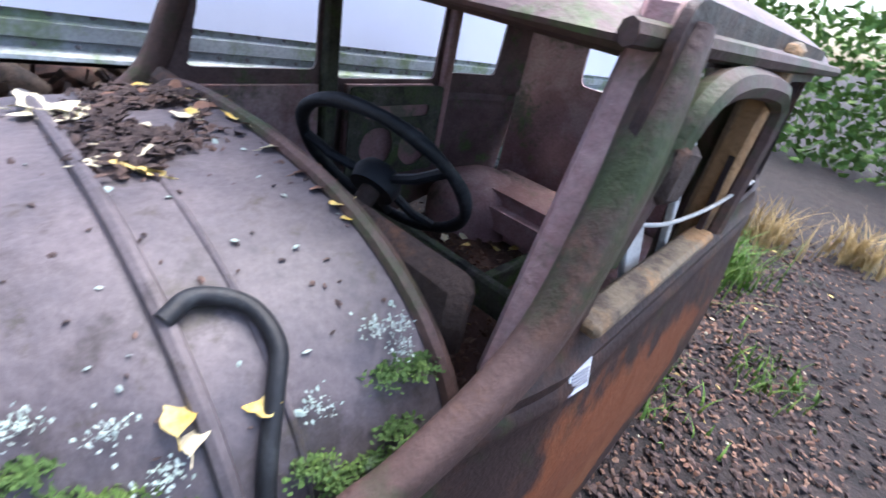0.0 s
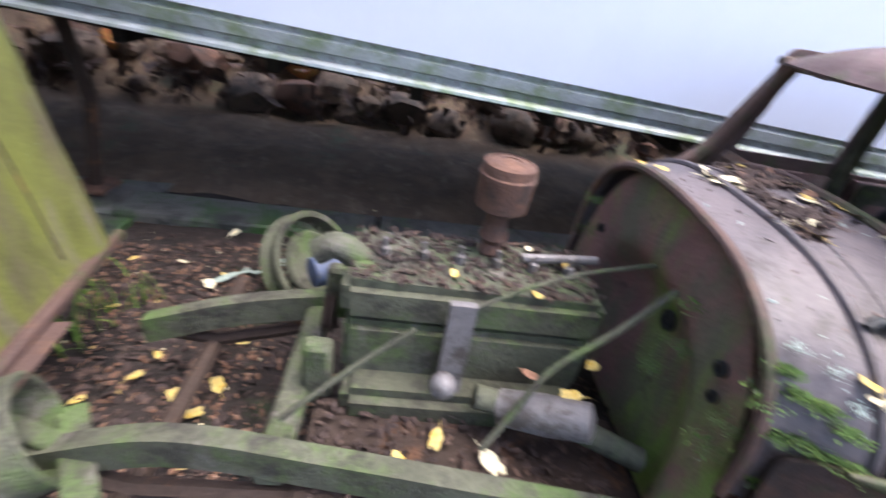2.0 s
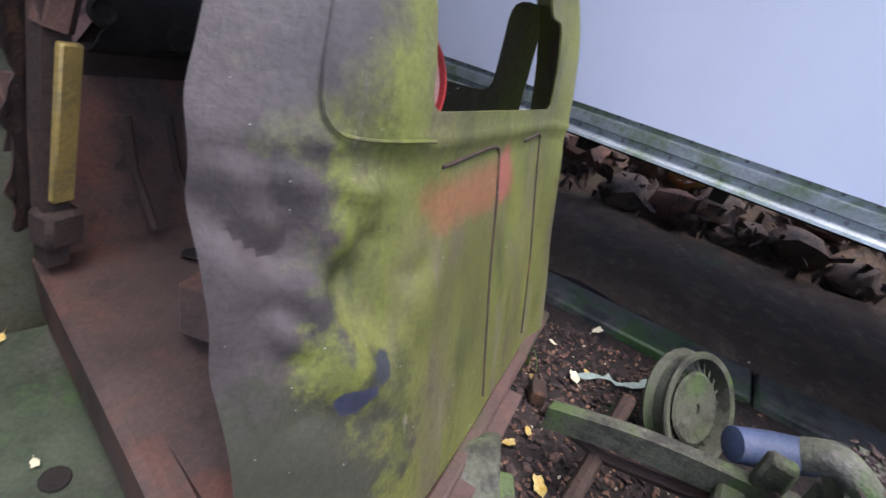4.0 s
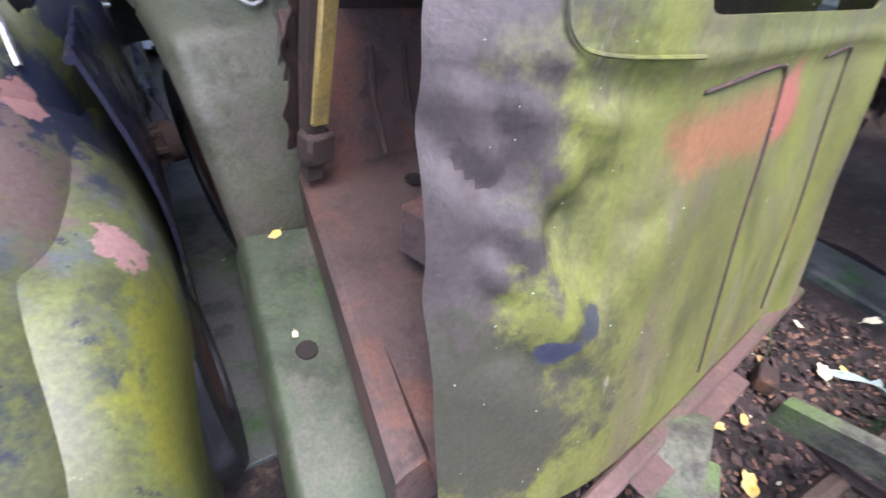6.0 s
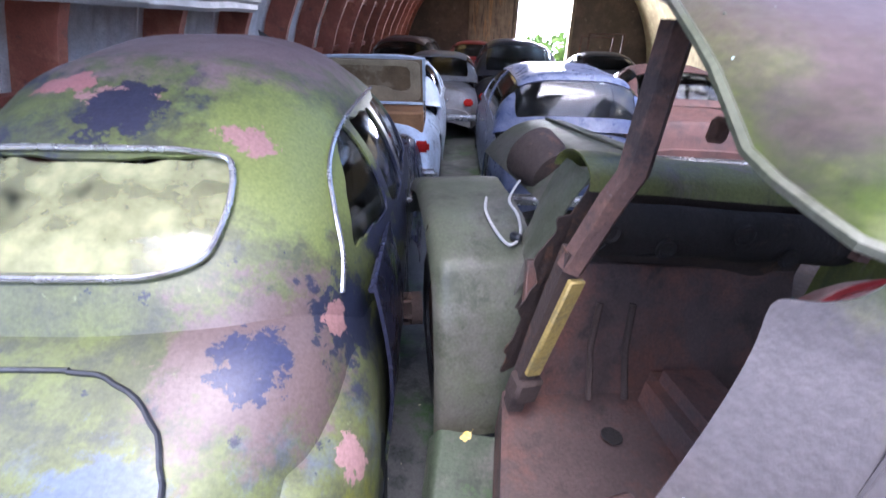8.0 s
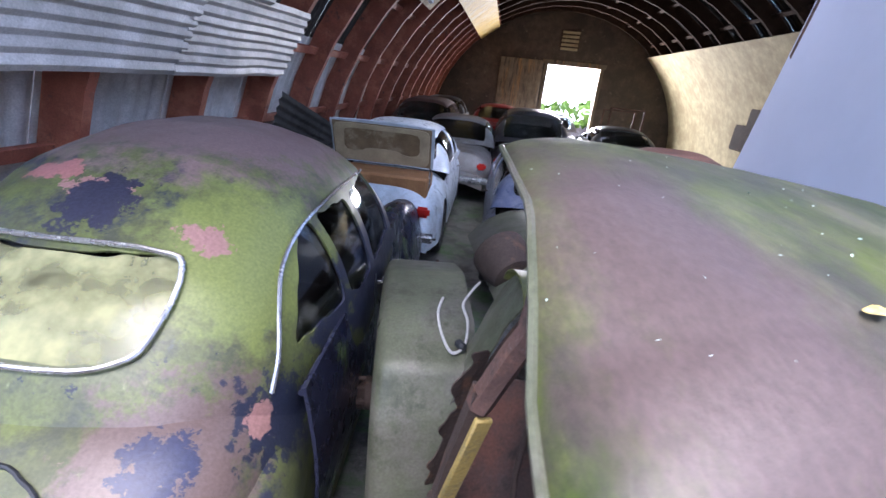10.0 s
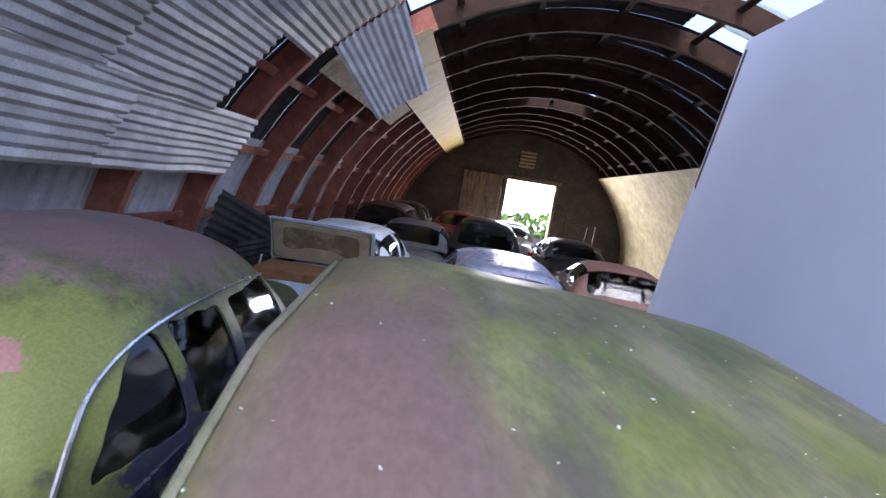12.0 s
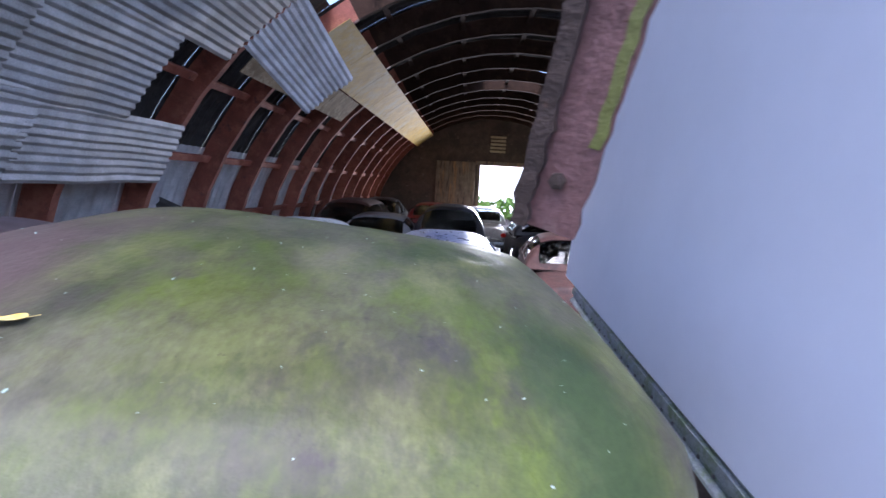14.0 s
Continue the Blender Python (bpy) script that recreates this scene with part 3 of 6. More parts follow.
# inner lining, left wall, seen from below the roof edge
LINE = "grey corrugated lining sheet fixed to the ribs"
hung_sheet("lining_sheet", 0.43, 0.60, 2.6, 5.35, 9, 0.06, 0.06, LINE)
hung_sheet("lining_sheet", 0.43, 0.58, 5.3, 6.95, 9, 0.07, 0.05, LINE)
hung_sheet("lining_sheet", 0.585, 0.83, 2.4, 5.0, 14, 0.04, 0.06, LINE)
hung_sheet("lining_sheet", 0.575, 0.77, 4.95, 6.1, 11, 0.05, 0.09, LINE)
hung_sheet("lining_sheet", 0.82, 1.1, 2.4, 5.2, 15, 0.04, 0.04, LINE)
hung_sheet("lining_sheet", 0.765, 1.1, 5.15, 6.75, 18, 0.05, 0.1, LINE)
hung_sheet("lining_sheet", 1.09, 1.5, 2.4, 5.2, 20, 0.04, 0.04, LINE)
hung_sheet("lining_sheet", 1.09, 1.3, 5.2, 6.9, 12, 0.05, 0.05, LINE)
hung_sheet("loose_sheet", 0.82, 0.99, 6.6, 7.6, 10, 0.2, 0.55, "pale corrugated sheet hanging loose from the vault", M_TINPALE, 0.2)
hung_sheet("fallen_sheet", 0.1, 0.4, 7.0, 7.9, 14, 0.1, 0.45, "bent corrugated sheet fallen against the ribs", M_TINDARK, 0.3)
hung_sheet("stacked_sheet", 0.14, 0.3, 7.0, 9.6, 9, 0.5, 0.5, "corrugated sheet leaning low on the barn wall", M_TINDARK, 0.1)

# yellowed boards of the vault, left side, and the right-hand plaster wall
bd = bmesh.new()
for i in range(10):
    s = 7.9 + i * 1.29
    def f(u, v, s=s):
        return arch(0.86 + 0.17 * v, s + 1.28 * u, BR - 0.27)
    sheet(f, 3, 6, 0.006, bm=bd)
tan = bmesh.new()
for i in range(3):
    sheet(lambda u, v, s=7.2 + i * 1.29: arch(0.75 + 0.105 * v, s + 1.28 * u, BR - 0.275), 3, 4, 0.006, bm=tan)
tagged(part("lining_board", tan, M_BROWNLIN, m=BARN), "stained tan lining board under the yellow one", "lining", kind="structure")
tagged(part("lining_board", bd, M_YELLOW, m=BARN), "yellowed hardboard lining along the vault", "lining", kind="structure")


def right_wall(u, v):
    return arch(math.pi - 0.02 - 0.82 * v, 9.0 + 11.8 * u, BR - 0.27)


tagged(part("wall_right", sheet(right_wall, 30, 10, 0.02), M_PLASTER, m=BARN), "cream plastered lower barn wall", "wall", kind="structure")
for i, (s, z) in enumerate(((12.6, 1.5), (13.5, 1.8), (14.3, 1.4))):
    tagged(part("shelf_box", box(0.35, 0.8, 0.6, (0, 0, 0), 0.02), M_DARKRUST, m=BARN @ pose(BC + math.sqrt((BR - 0.3) ** 2 - z * z) - 0.25, s, z)), "dark box fixed on the plaster wall", "box", "wall boxes")

# end wall with its open doorway
end = bmesh.new()
DX0, DX1, DH = 1.1, 3.05, 2.9


def strip(x0, x1, z0):
    n = 12
    rings = []
    for i in range(n + 1):
        x = x0 + (x1 - x0) * i / n
        h = math.sqrt(max(0.01, (BR + 0.02) ** 2 - (x - BC) ** 2))
        rings.append([(x, S1, min(z0, h - 0.01)), (x, S1 + 0.22, min(z0, h - 0.01)), (x, S1 + 0.22, h), (x, S1, h)])
    loft(rings, bm=end)


strip(BC - BR, DX0, 0.0)
strip(DX0, DX1, DH)
strip(DX1, BC + BR, 0.0)
tagged(part("wall_north", end, M_ENDWALL, m=BARN, smooth=False), "sooty brick gable wall with an open doorway", "wall", kind="structure")
fr = box(0.12, 0.3, DH, (DX0 - 0.06, S1 + 0.1, DH / 2))
box(0.12, 0.3, DH, (DX1 + 0.06, S1 + 0.1, DH / 2), bm=fr)
box(DX1 - DX0 + 0.4, 0.3, 0.16, ((DX0 + DX1) / 2, S1 + 0.1, DH + 0.08), bm=fr)
tagged(part("door_1", fr, M_WOOD, m=BARN), "timber frame of the open barn doorway", "door frame", kind="structure")
vent = thing("wall_vent", "pale slatted vent high on the gable wall", "vent", BARN @ pose(1.75, S1 - 0.03, 3.75))
part("frame", box(0.7, 0.05, 0.75), M_ENDWALL, vent)
for i in range(5):
    part("slat", box(0.62, 0.03, 0.09, (0, -0.035, -0.28 + 0.14 * i), 0.005, (25, 0, 0)), M_PLASTER, vent)
slab = tagged(part("sliding_door", box(1.6, 0.08, 3.0, (0, 0, 1.5)), M_WOOD, m=BARN @ pose(DX0 - 1.0, S1 - 0.1, 0)), "sliding plank door pushed open beside the doorway", "door")
# bright hedge beyond the doorway
hb = bmesh.new()
random.seed(5)
for i in range(700):
    p = Vector((random.uniform(-6, 9), S1 + 9 + random.uniform(0, 2.5), 0))
    p.z = random.uniform(0, 1.3 + 0.5 * noise.noise(Vector((p.x * 0.7, 0, 0))))
    q = Euler((random.uniform(0, 6), random.uniform(0, 6), 0)).to_matrix()
    vs = [hb.verts.new(p + q @ Vector(c) * 0.22) for c in ((-1, -0.5, 0), (1, -0.4, 0.1), (0.8, 0.6, 0), (-0.6, 0.7, 0.2))]
    hb.faces.new(vs)
tagged(part("hedge", hb, M_GRASS, m=BARN, smooth=False), "sunlit green hedge beyond the doorway", "hedge", kind="stuff")

# ---- trailer ----
TR = pose(2.12, 2.0, 0, 0, 0, -12) @ pose(0, 0, 1.035, 2.2, 0, 0)
trailer = thing("box_trailer", "long pale blue box trailer with a riveted alloy rail", "trailer", TR)
TL0, TL1 = -7.5, 3.75


def side_panel(u, v):
    y = TL0 + (TL1 - TL0) * u
    z = 0.14 + 2.15 * v
    lean = -0.33 * v * u ** 12
    return (0.004 * noise.noise(Vector((y * 0.6, z * 0.9, 1))), y + lean * 1.6, z)


part("side_panel", sheet(side_panel, 60, 14, 0.03), M_TRAILER, trailer)
part("box_body", box(2.35, TL1 - TL0 - 1.0, 2.1, (1.22, (TL0 + TL1) / 2 - 0.5, 1.2), 0.03), M_TRAILER, trailer)
rail = bmesh.new()
prof = [(0.02, 0.15), (-0.014, 0.15), (-0.014, 0.115), (-0.03, 0.108), (-0.03, 0.062), (-0.016, 0.056), (-0.016, 0.03), (-0.04, 0.012), (-0.044, 0.0), (0.02, 0.0)]
loft([[(x, y, z) for x, z in prof] for y in np.linspace(TL0, TL1 - 0.3, 40)], bm=rail)
part("side_rail", rail, M_RAIL, trailer, smooth=False)
first = part("rivet", lathe([(0.009, 0), (0.008, 0.004), (0.003, 0.007)], 8), M_GREYMETAL, trailer, m=pose(-0.016, TL1 - 0.4, 0.133, 0, -90, 0))
for i in range(75):
    y = TL1 - 0.5 - i * 0.11
    for z, x in ((0.133, -0.016), (0.042, -0.018)):
        ob = new("rivet", first.data)
        ob.parent = trailer
        ob.matrix_basis = pose(x, y + (0.05 if z < 0.1 else 0), z, 0, -90, 0)
part("corner_strip", box(0.03, 0.05, 2.15, (-0.015, TL1 - 0.29, 1.2), 0.008, (14, 0, 0)), M_RUST, trailer, "rusty corner strip with screws")
ch = bmesh.new()
random.seed(8)
for i in range(26):
    y = TL1 - 1.9 + random.uniform(-1.3, 0.9)
    w = random.uniform(0.02, 0.07)
    box(0.006, random.uniform(0.05, 0.16), w, (-0.012, y, 0.16 + w * 0.3), 0.001, (random.uniform(-15, 15), random.uniform(-25, 10), 0), bm=ch)
part("torn_edge", ch, M_TRAILER, trailer, "curled torn edge of the panel skin")
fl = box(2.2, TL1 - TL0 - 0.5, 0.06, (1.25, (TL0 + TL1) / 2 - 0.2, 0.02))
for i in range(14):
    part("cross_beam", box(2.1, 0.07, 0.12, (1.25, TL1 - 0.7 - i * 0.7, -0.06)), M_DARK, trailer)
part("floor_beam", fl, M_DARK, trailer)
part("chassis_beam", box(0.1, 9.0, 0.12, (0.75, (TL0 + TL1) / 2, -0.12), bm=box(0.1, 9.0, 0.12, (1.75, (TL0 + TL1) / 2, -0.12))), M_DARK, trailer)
part("support_leg", tube([(0.28, 0.55, -0.02), (0.3, 0.5, -0.45), (0.34, 0.6, -0.98)], 0.035, 8), M_DARKRUST, trailer)
part("leg_foot", box(0.2, 0.18, 0.03, (0.34, 0.6, -0.98)), M_RUST, trailer)

# bank of earth and junk below the trailer
TG = pose(2.24, 2.0, 0, 0, 0, -9)


def bank(u, v):
    y = -6.5 + 11 * u
    x = line([(0, 0.30), (0.12, 0.5), (0.6, 2.1), (0.8, 2.6), (1, 3.3)], v)
    z = line([(0, -0.03), (0.12, 0.03), (0.6, 0.05), (0.8, 0.35), (1, 1.3)], v)
    n = noise.noise(Vector((x * 3, y * 2, z * 3)))
    return (x + 0.06 * n, y, z + (0.05 * n if v > 0.02 else 0))


kerb = thing("concrete_kerb", "low mossy concrete strip along the trailer", "kerb", TG, kind="structure")
for i in range(6):
    part("kerb_block", box(0.3, 1.46, 0.07, (0.18 + 0.008 * (i % 2), -6.2 + 1.475 * i, 0.004), 0.015, (0.3 * (i % 3), 2, 0.4 * (i % 2))), M_CONCRETE, kerb)
tagged(part("earth_bank", sheet(bank, 120, 24, 0), M_BANK, m=TG), "brown earth bank under the trailer", "bank", kind="structure")
random.seed(12)
for i in range(46):
    y = -4.5 + 6.6 * i / 46 + random.uniform(-0.06, 0.06)
    sz = random.uniform(0.1, 0.26)
    b = bmesh.new()
    bmesh.ops.create_icosphere(b, subdivisions=2, radius=1)
    for v in b.verts:
        v.co *= 1 + 0.35 * noise.noise(v.co * 1.7 + Vector((i, 0, 0)))
        v.co = Vector((v.co.x * sz, v.co.y * sz * random.uniform(1.1, 1.15), v.co.z * sz * 0.75))
    if i % 6 == 0:
        mt, nm, lb = M_RUST, "rusty_lump", "rusty scrap lump on the bank"
    elif i % 9 == 4:
        mt, nm, lb = M_ORANGE, "broken_brick", "broken orange brick on the bank"
    else:
        mt, nm, lb = M_STONE, "stone", "dark stone lying on the earth bank"
    x = 2.3 + random.uniform(-0.15, 0.4)
    tagged(part(nm, b, mt, m=TG @ pose(x, y * 1.35, 0.05 + 0.6 * max(0, x - 2.1) + sz * 0.3, random.uniform(-20, 20), 0, random.uniform(0, 90))), lb, nm.replace("_", " "), "rubble on the bank")

# daylight that comes in by the far doorway
dl = new("doorway_daylight", bpy.data.lights.new("doorway_daylight", "AREA"))
dl.data.shape, dl.data.size, dl.data.size_y = "RECTANGLE", DX1 - DX0, DH
dl.data.energy, dl.data.color = 260.0, (1.0, 0.97, 0.92)
dl.matrix_world = BARN @ pose((DX0 + DX1) / 2, S1 + 0.3, DH / 2, -90, 0, 0)
bk = tagged(part("backdrop", box(16, 0.1, 9, (3.0, S1 + 16, 4.0), 0), bpy.data.materials.new("bright_sky_backdrop"), m=BARN), "bright hazy sky beyond the barn", "sky", kind="structure")
bm_ = bk.data.materials[0]
bm_.use_nodes = True
bm_.node_tree.nodes["Principled BSDF"].inputs["Emission Color"].default_value = (0.95, 0.97, 1.0, 1)
bm_.node_tree.nodes["Principled BSDF"].inputs["Emission Strength"].default_value = 0.9

# loose rubbish along the bank: shards and rags caught under the trailer
random.seed(33)
rub = bmesh.new()
for i in range(1100):
    y, x = random.uniform(-6.0, 3.0), random.uniform(1.9, 2.8)
    p = Vector((x, y, 0.06 + 0.55 * max(0, x - 2.1) + random.uniform(0.0, 0.3)))
    q = Euler((random.uniform(0, 6), random.uniform(0, 6), random.uniform(0, 6))).to_matrix()
    w, h = random.uniform(0.02, 0.1), random.uniform(0.01, 0.04)
    vs = [rub.verts.new(p + q @ Vector(c)) for c in ((-w, -h, 0), (w, -h * 0.7, h * 0.4), (w * 0.8, h, 0), (-w * 0.7, h, h * 0.5))]
    rub.faces.new(vs)
tagged(part("rubbish", rub, M_LITTER, m=TG, smooth=False), "torn scraps and dead leaves caught under the trailer", "rubbish", kind="stuff")


# ---- generic car ----
def wheel(parent, x, y, r=0.32, w=0.17, side=1, mat=None, rust=None):
    m = pose(x, y, r, 0, 90 * side, 0)
    wh = part("wheel", lathe([(r * 0.6, -w / 2), (r * 0.93, -w / 2), (r, -w * 0.32), (r, w * 0.32), (r * 0.93, w / 2), (r * 0.6, w / 2)], 28, closed=True), M_RUBBER, parent, m=m)
    part("rim", lathe([(r * 0.62, w * 0.42), (r * 0.55, w * 0.3), (r * 0.3, w * 0.2), (r * 0.22, w * 0.36), (0.01, w * 0.4), (0.01, -w * 0.2), (r * 0.62, -w * 0.3)], 24), rust or M_GREYMETAL, wh)
    return wh


def car(name, label, m, paint, roof_paint, L=4.3, W=1.65, belt=0.92, H=1.45, deck=0.88, hood=0.88, cab=(0.95, 3.1), slope=(0.6, 0.75), tail=0.06, round_=4.0, wheels=True, lamps=True, pane=None):
    """A saloon, origin on the ground under its rear bumper, nose to +y."""
    c = thing(name, label, "car", m)
    hw = W / 2

    def low(u, v):
        y = L * u
        top = lerp([(0, deck - 0.3), (0.12, deck), (cab[0], belt + 0.01), (cab[1], belt + 0.01), (L - 0.2, hood - 0.02), (L, hood - 0.3)], y)
        w = hw * lerp([(0, 0.86), (0.5, 1.0), (L - 0.6, 1.0), (L, 0.84)], y)
        a = math.pi * v
        cx, cz = sup(a, round_)
        return (w * cx, y, 0.24 + (top - 0.24) * cz)

    def arch_mask(u, v):
        y = L * u
        z = low(u, v)[2]
        for wy in (0.78, L - 0.82):
            if (y - wy) ** 2 + (z - 0.32) ** 2 < 0.36 ** 2 and (v < 0.3 or v > 0.7):
                return False
        if cab[0] + 0.15 < y < cab[1] - 0.1 and 0.22 < v < 0.78:
            return False
        return True
    part("body", sheet(low, 90, 56, 0.012, arch_mask, 3), paint, c)
    for u, nm in ((0.0, "rear_panel"), (1.0, "front_panel")):
        ring = [low(u, k / 24) for k in range(25)]
        b = loft([ring, [(x * 0.96, y + (-0.05 if u == 0 else 0.05), 0.26 + (z - 0.24) * 0.92) for x, y, z in ring], [(x * 0.5, y + (-0.06 if u == 0 else 0.06), 0.35 + (z - 0.24) * 0.5) for x, y, z in ring]], closed=False)
        b.faces.new([v for v in b.verts if abs(v.co.x) <= hw * 0.5 and abs(v.co.y - (L * u + (-0.06 if u == 0 else 0.06))) < 1e-4][:25])
        part(nm, b, paint, c)
    y0, y1 = cab
    prof = [(y0, belt), (y0 + slope[0] * 0.45, belt + (H - belt) * 0.62), (y0 + slope[0], H - 0.03), ((y0 + y1) / 2, H), (y1 - slope[1], H - 0.04), (y1 - slope[1] * 0.4, belt + (H - belt) * 0.45), (y1, belt)]

    def top(u, v, inset=0.0):
        # u along, v across
        y = y0 + (y1 - y0) * u
        h = line(prof, y)
        h = 0.5 * h + 0.25 * (line(prof, max(y0, y - 0.06)) + line(prof, min(y1, y + 0.06)))
        a = math.pi * v
        cx, cz = sup(a, 3.4)
        w = hw * (0.97 - 0.14 * max(0, cz) * ((h - belt) / (H - belt)))
        return ((w - inset) * cx, y, belt - 0.02 + max(0.0, h - belt - inset + 0.02) * cz)

    def is_glass(u, v):
        x, y, z = top(u, v)
        h = line(prof, y)
        rel = (z - belt) / (H - belt)
        side = v < 0.26 or v > 0.74
        if side:
            if not 0.12 < rel < 0.82 or h - z < 0.07:
                return False
            return all(abs(y - p) > 0.035 for p in ((y0 + y1) / 2 - 0.02, y1 - slope[1] * 0.75)) and y > y0 + slope[0] * 0.75
        back = y < y0 + slope[0] * 0.85 and y > y0 + 0.08
        front = y > y1 - slope[1] * 0.9 and y < y1 - 0.06
        return (back or front) and abs(x) < hw * 0.72
    part("roof", sheet(top, 72, 60, 0.012, lambda u, v: not is_glass(u, v), 3), roof_paint, c)
    part("window_glass", sheet(lambda u, v: top(u, v, 0.012), 72, 60, 0.004, is_glass, 2), pane or M_PANE, c)
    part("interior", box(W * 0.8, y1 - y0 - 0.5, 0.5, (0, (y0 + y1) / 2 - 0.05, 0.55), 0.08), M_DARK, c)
    for k, s in enumerate((0.95, 2.0)):
        part("seat_back", box(W * 0.75, 0.14, 0.5, (0, y0 + s * (y1 - y0 - 0.4) / 2.2, 0.95), 0.06, (-12, 0, 0), segments=2), M_CABDARK, c)
    if wheels:
        for sx, side in ((hw - 0.1, 1), (-hw + 0.1, -1)):
            for wy in (0.78, L - 0.82):
                wheel(c, sx, wy, 0.31, 0.16, side)
    bp = box(W * 0.98, 0.09, 0.11, (0, -0.06, 0.44), 0.04, segments=2)
    part("rear_bumper", bp, M_CHROME, c)
    part("front_bumper", box(W * 0.98, 0.09, 0.11, (0, L + 0.06, 0.44), 0.04, segments=2), M_CHROME, c)
    if lamps:
        for sx in (-1, 1):
            part("tail_lamp", box(0.16, 0.06, 0.12, (sx * hw * 0.76, -0.04, deck - 0.2), 0.03, segments=2), M_REDGLASS, c)
        part("number_plate", box(0.42, 0.015, 0.11, (0, -0.075, deck - 0.3), 0.004), M_PLATE, c)
    for sx in (-1, 1):
        part("head_lamp", lathe([(0.09, 0), (0.085, 0.03), (0.05, 0.05), (0.005, 0.055)], 20, pose(sx * hw * 0.72, L + 0.02, hood - 0.16, -90, 0, 0)), M_CHROME, c)
        part("door_handle", tube([(sx * (hw + 0.005), cab[0] + 1.0, belt - 0.07), (sx * (hw + 0.03), cab[0] + 1.02, belt - 0.07), (sx * (hw + 0.03), cab[0] + 1.13, belt - 0.07)], 0.009, 8), M_CHROME, c)
    return c


# cars parked down the barn
def at_barn(x, s, turn=0.0):
    return BARN @ pose(x, s, 0, 0, 0, turn)


CARM = pose(-0.2, 6.8, 0, 0, 0, -10)
white = car("white_saloon", "pale blue-white saloon with its boot lid raised", CARM, M_WHITECAR, M_WHITECAR, L=4.2, W=1.58, belt=0.95, H=1.48, deck=0.92, cab=(1.0, 3.0), slope=(0.35, 0.6))
lid = part("boot_lid", sheet(lambda u, v: (-0.6 + 1.2 * u, 0.62 - 0.16 * v + 0.03 * math.sin(v * 3), 1.06 + 0.48 * v + 0.02 * math.sin(u * 3.14)), 16, 10, 0.02), M_WHITECAR, white)
part("lid_inner", sheet(lambda u, v: (-0.57 + 1.14 * u, 0.6 - 0.16 * v, 1.07 + 0.45 * v), 10, 8, 0.004), M_BROWNLIN, lid, "stained tan inside of the lid")
part("lid_lining", sheet(lambda u, v: (-0.55 + 1.1 * u, 0.583 - 0.16 * v, 1.08 + 0.43 * v), 10, 8, 0.008, lambda u, v: not (0.12 < u < 0.46 and 0.15 + 0.5 * u < v < 0.85) and not (0.54 < u < 0.88 and 0.15 + 0.5 * (1 - u) < v < 0.85), 1), M_TRIM, lid)
part("boot_well", box(1.2, 0.5, 0.22, (0, 0.4, 0.92), 0.02), M_TAN, white, "bare tan boot lining")
for sx in (-0.6, 0.6):
    part("lid_strut", tube([(sx, 0.3, 0.9), (sx, 0.35, 1.12)], 0.012, 6), M_CHROME, white)

car("navy_saloon", "dusty navy saloon parked behind the truck cab", pose(1.72, 5.75, 0, 0, 0, -10), M_BLUECAR, M_BLUECAR, L=4.4, W=1.6, belt=0.95, H=1.5, deck=0.95, cab=(0.35, 2.9), slope=(0.35, 0.7), lamps=False)
car("silver_hatchback", "dusty silver saloon with red tail lamps", pose(0.9, 9.95, 0, 0, 0, -11.5), M_SILVER, M_SILVER, L=4.2, W=1.62, belt=0.9, H=1.38)
car("rusty_van", "rust-brown rounded car body", at_barn(-2.05, 11.5), M_RUSTCAR, M_RUSTCAR, L=3.8, W=1.5, belt=0.95, H=1.62, cab=(0.3, 3.2), lamps=False)
car("black_saloon", "dusty black saloon with a high roof", at_barn(0.3, 10.9), M_BLACKCAR, M_BLACKCAR, L=4.3, W=1.62, belt=0.98, H=1.62, cab=(0.5, 3.3))
car("red_saloon", "dull red saloon deep in the barn", at_barn(-0.5, 15.6), M_REDCAR, M_REDCAR, L=4.2, W=1.62, H=1.42)
car("silver_saloon", "pale saloon standing near the doorway", at_barn(1.15, 15.3), M_SILVER, M_SILVER, L=4.2, W=1.6, H=1.4)
car("grey_saloon", "grey saloon in the back of the barn", at_barn(-2.3, 15.9), M_SILVER, M_BLACKCAR, L=4.2, W=1.6, H=1.5)
car("rusted_saloon", "rusted dark saloon by the plaster wall", at_barn(2.25, 7.7, -4), M_RUSTCAR, M_RUSTCAR, L=4.2, W=1.6, H=1.4, lamps=False)
car("black_coupe", "black car by the plaster wall", at_barn(2.6, 12.3), M_BLACKCAR, M_BLACKCAR, L=4.2, W=1.6, H=1.35)
tractor = thing("tractor_frame", "rusty open tractor frame near the doorway", "tractor", at_barn(3.4, 17.0))
part("frame", tube([(-0.5, 0, 0.3), (-0.5, 0, 1.7), (0.5, 0, 1.7), (0.5, 0, 0.3)], 0.04, 8), M_RUST, tractor)
part("frame", tube([(-0.5, 1.2, 0.3), (-0.5, 1.0, 1.6), (0.5, 1.0, 1.6), (0.5, 1.2, 0.3)], 0.04, 8), M_RUST, tractor)
part("engine", box(0.6, 1.4, 0.7, (0, 0.8, 0.6), 0.05), M_DARKRUST, tractor)
for sx in (-0.65, 0.65):
    wheel(tractor, sx, 0.1, 0.5, 0.25, 1 if sx > 0 else -1)

# ---- mossy old saloon ----
SM = pose(-0.975, 2.305, 0, 0, 0, -7) @ Matrix.Scale(1.03, 4)
old = thing("vintage_saloon", "old dark saloon overgrown with green algae, paint peeling", "car", SM)


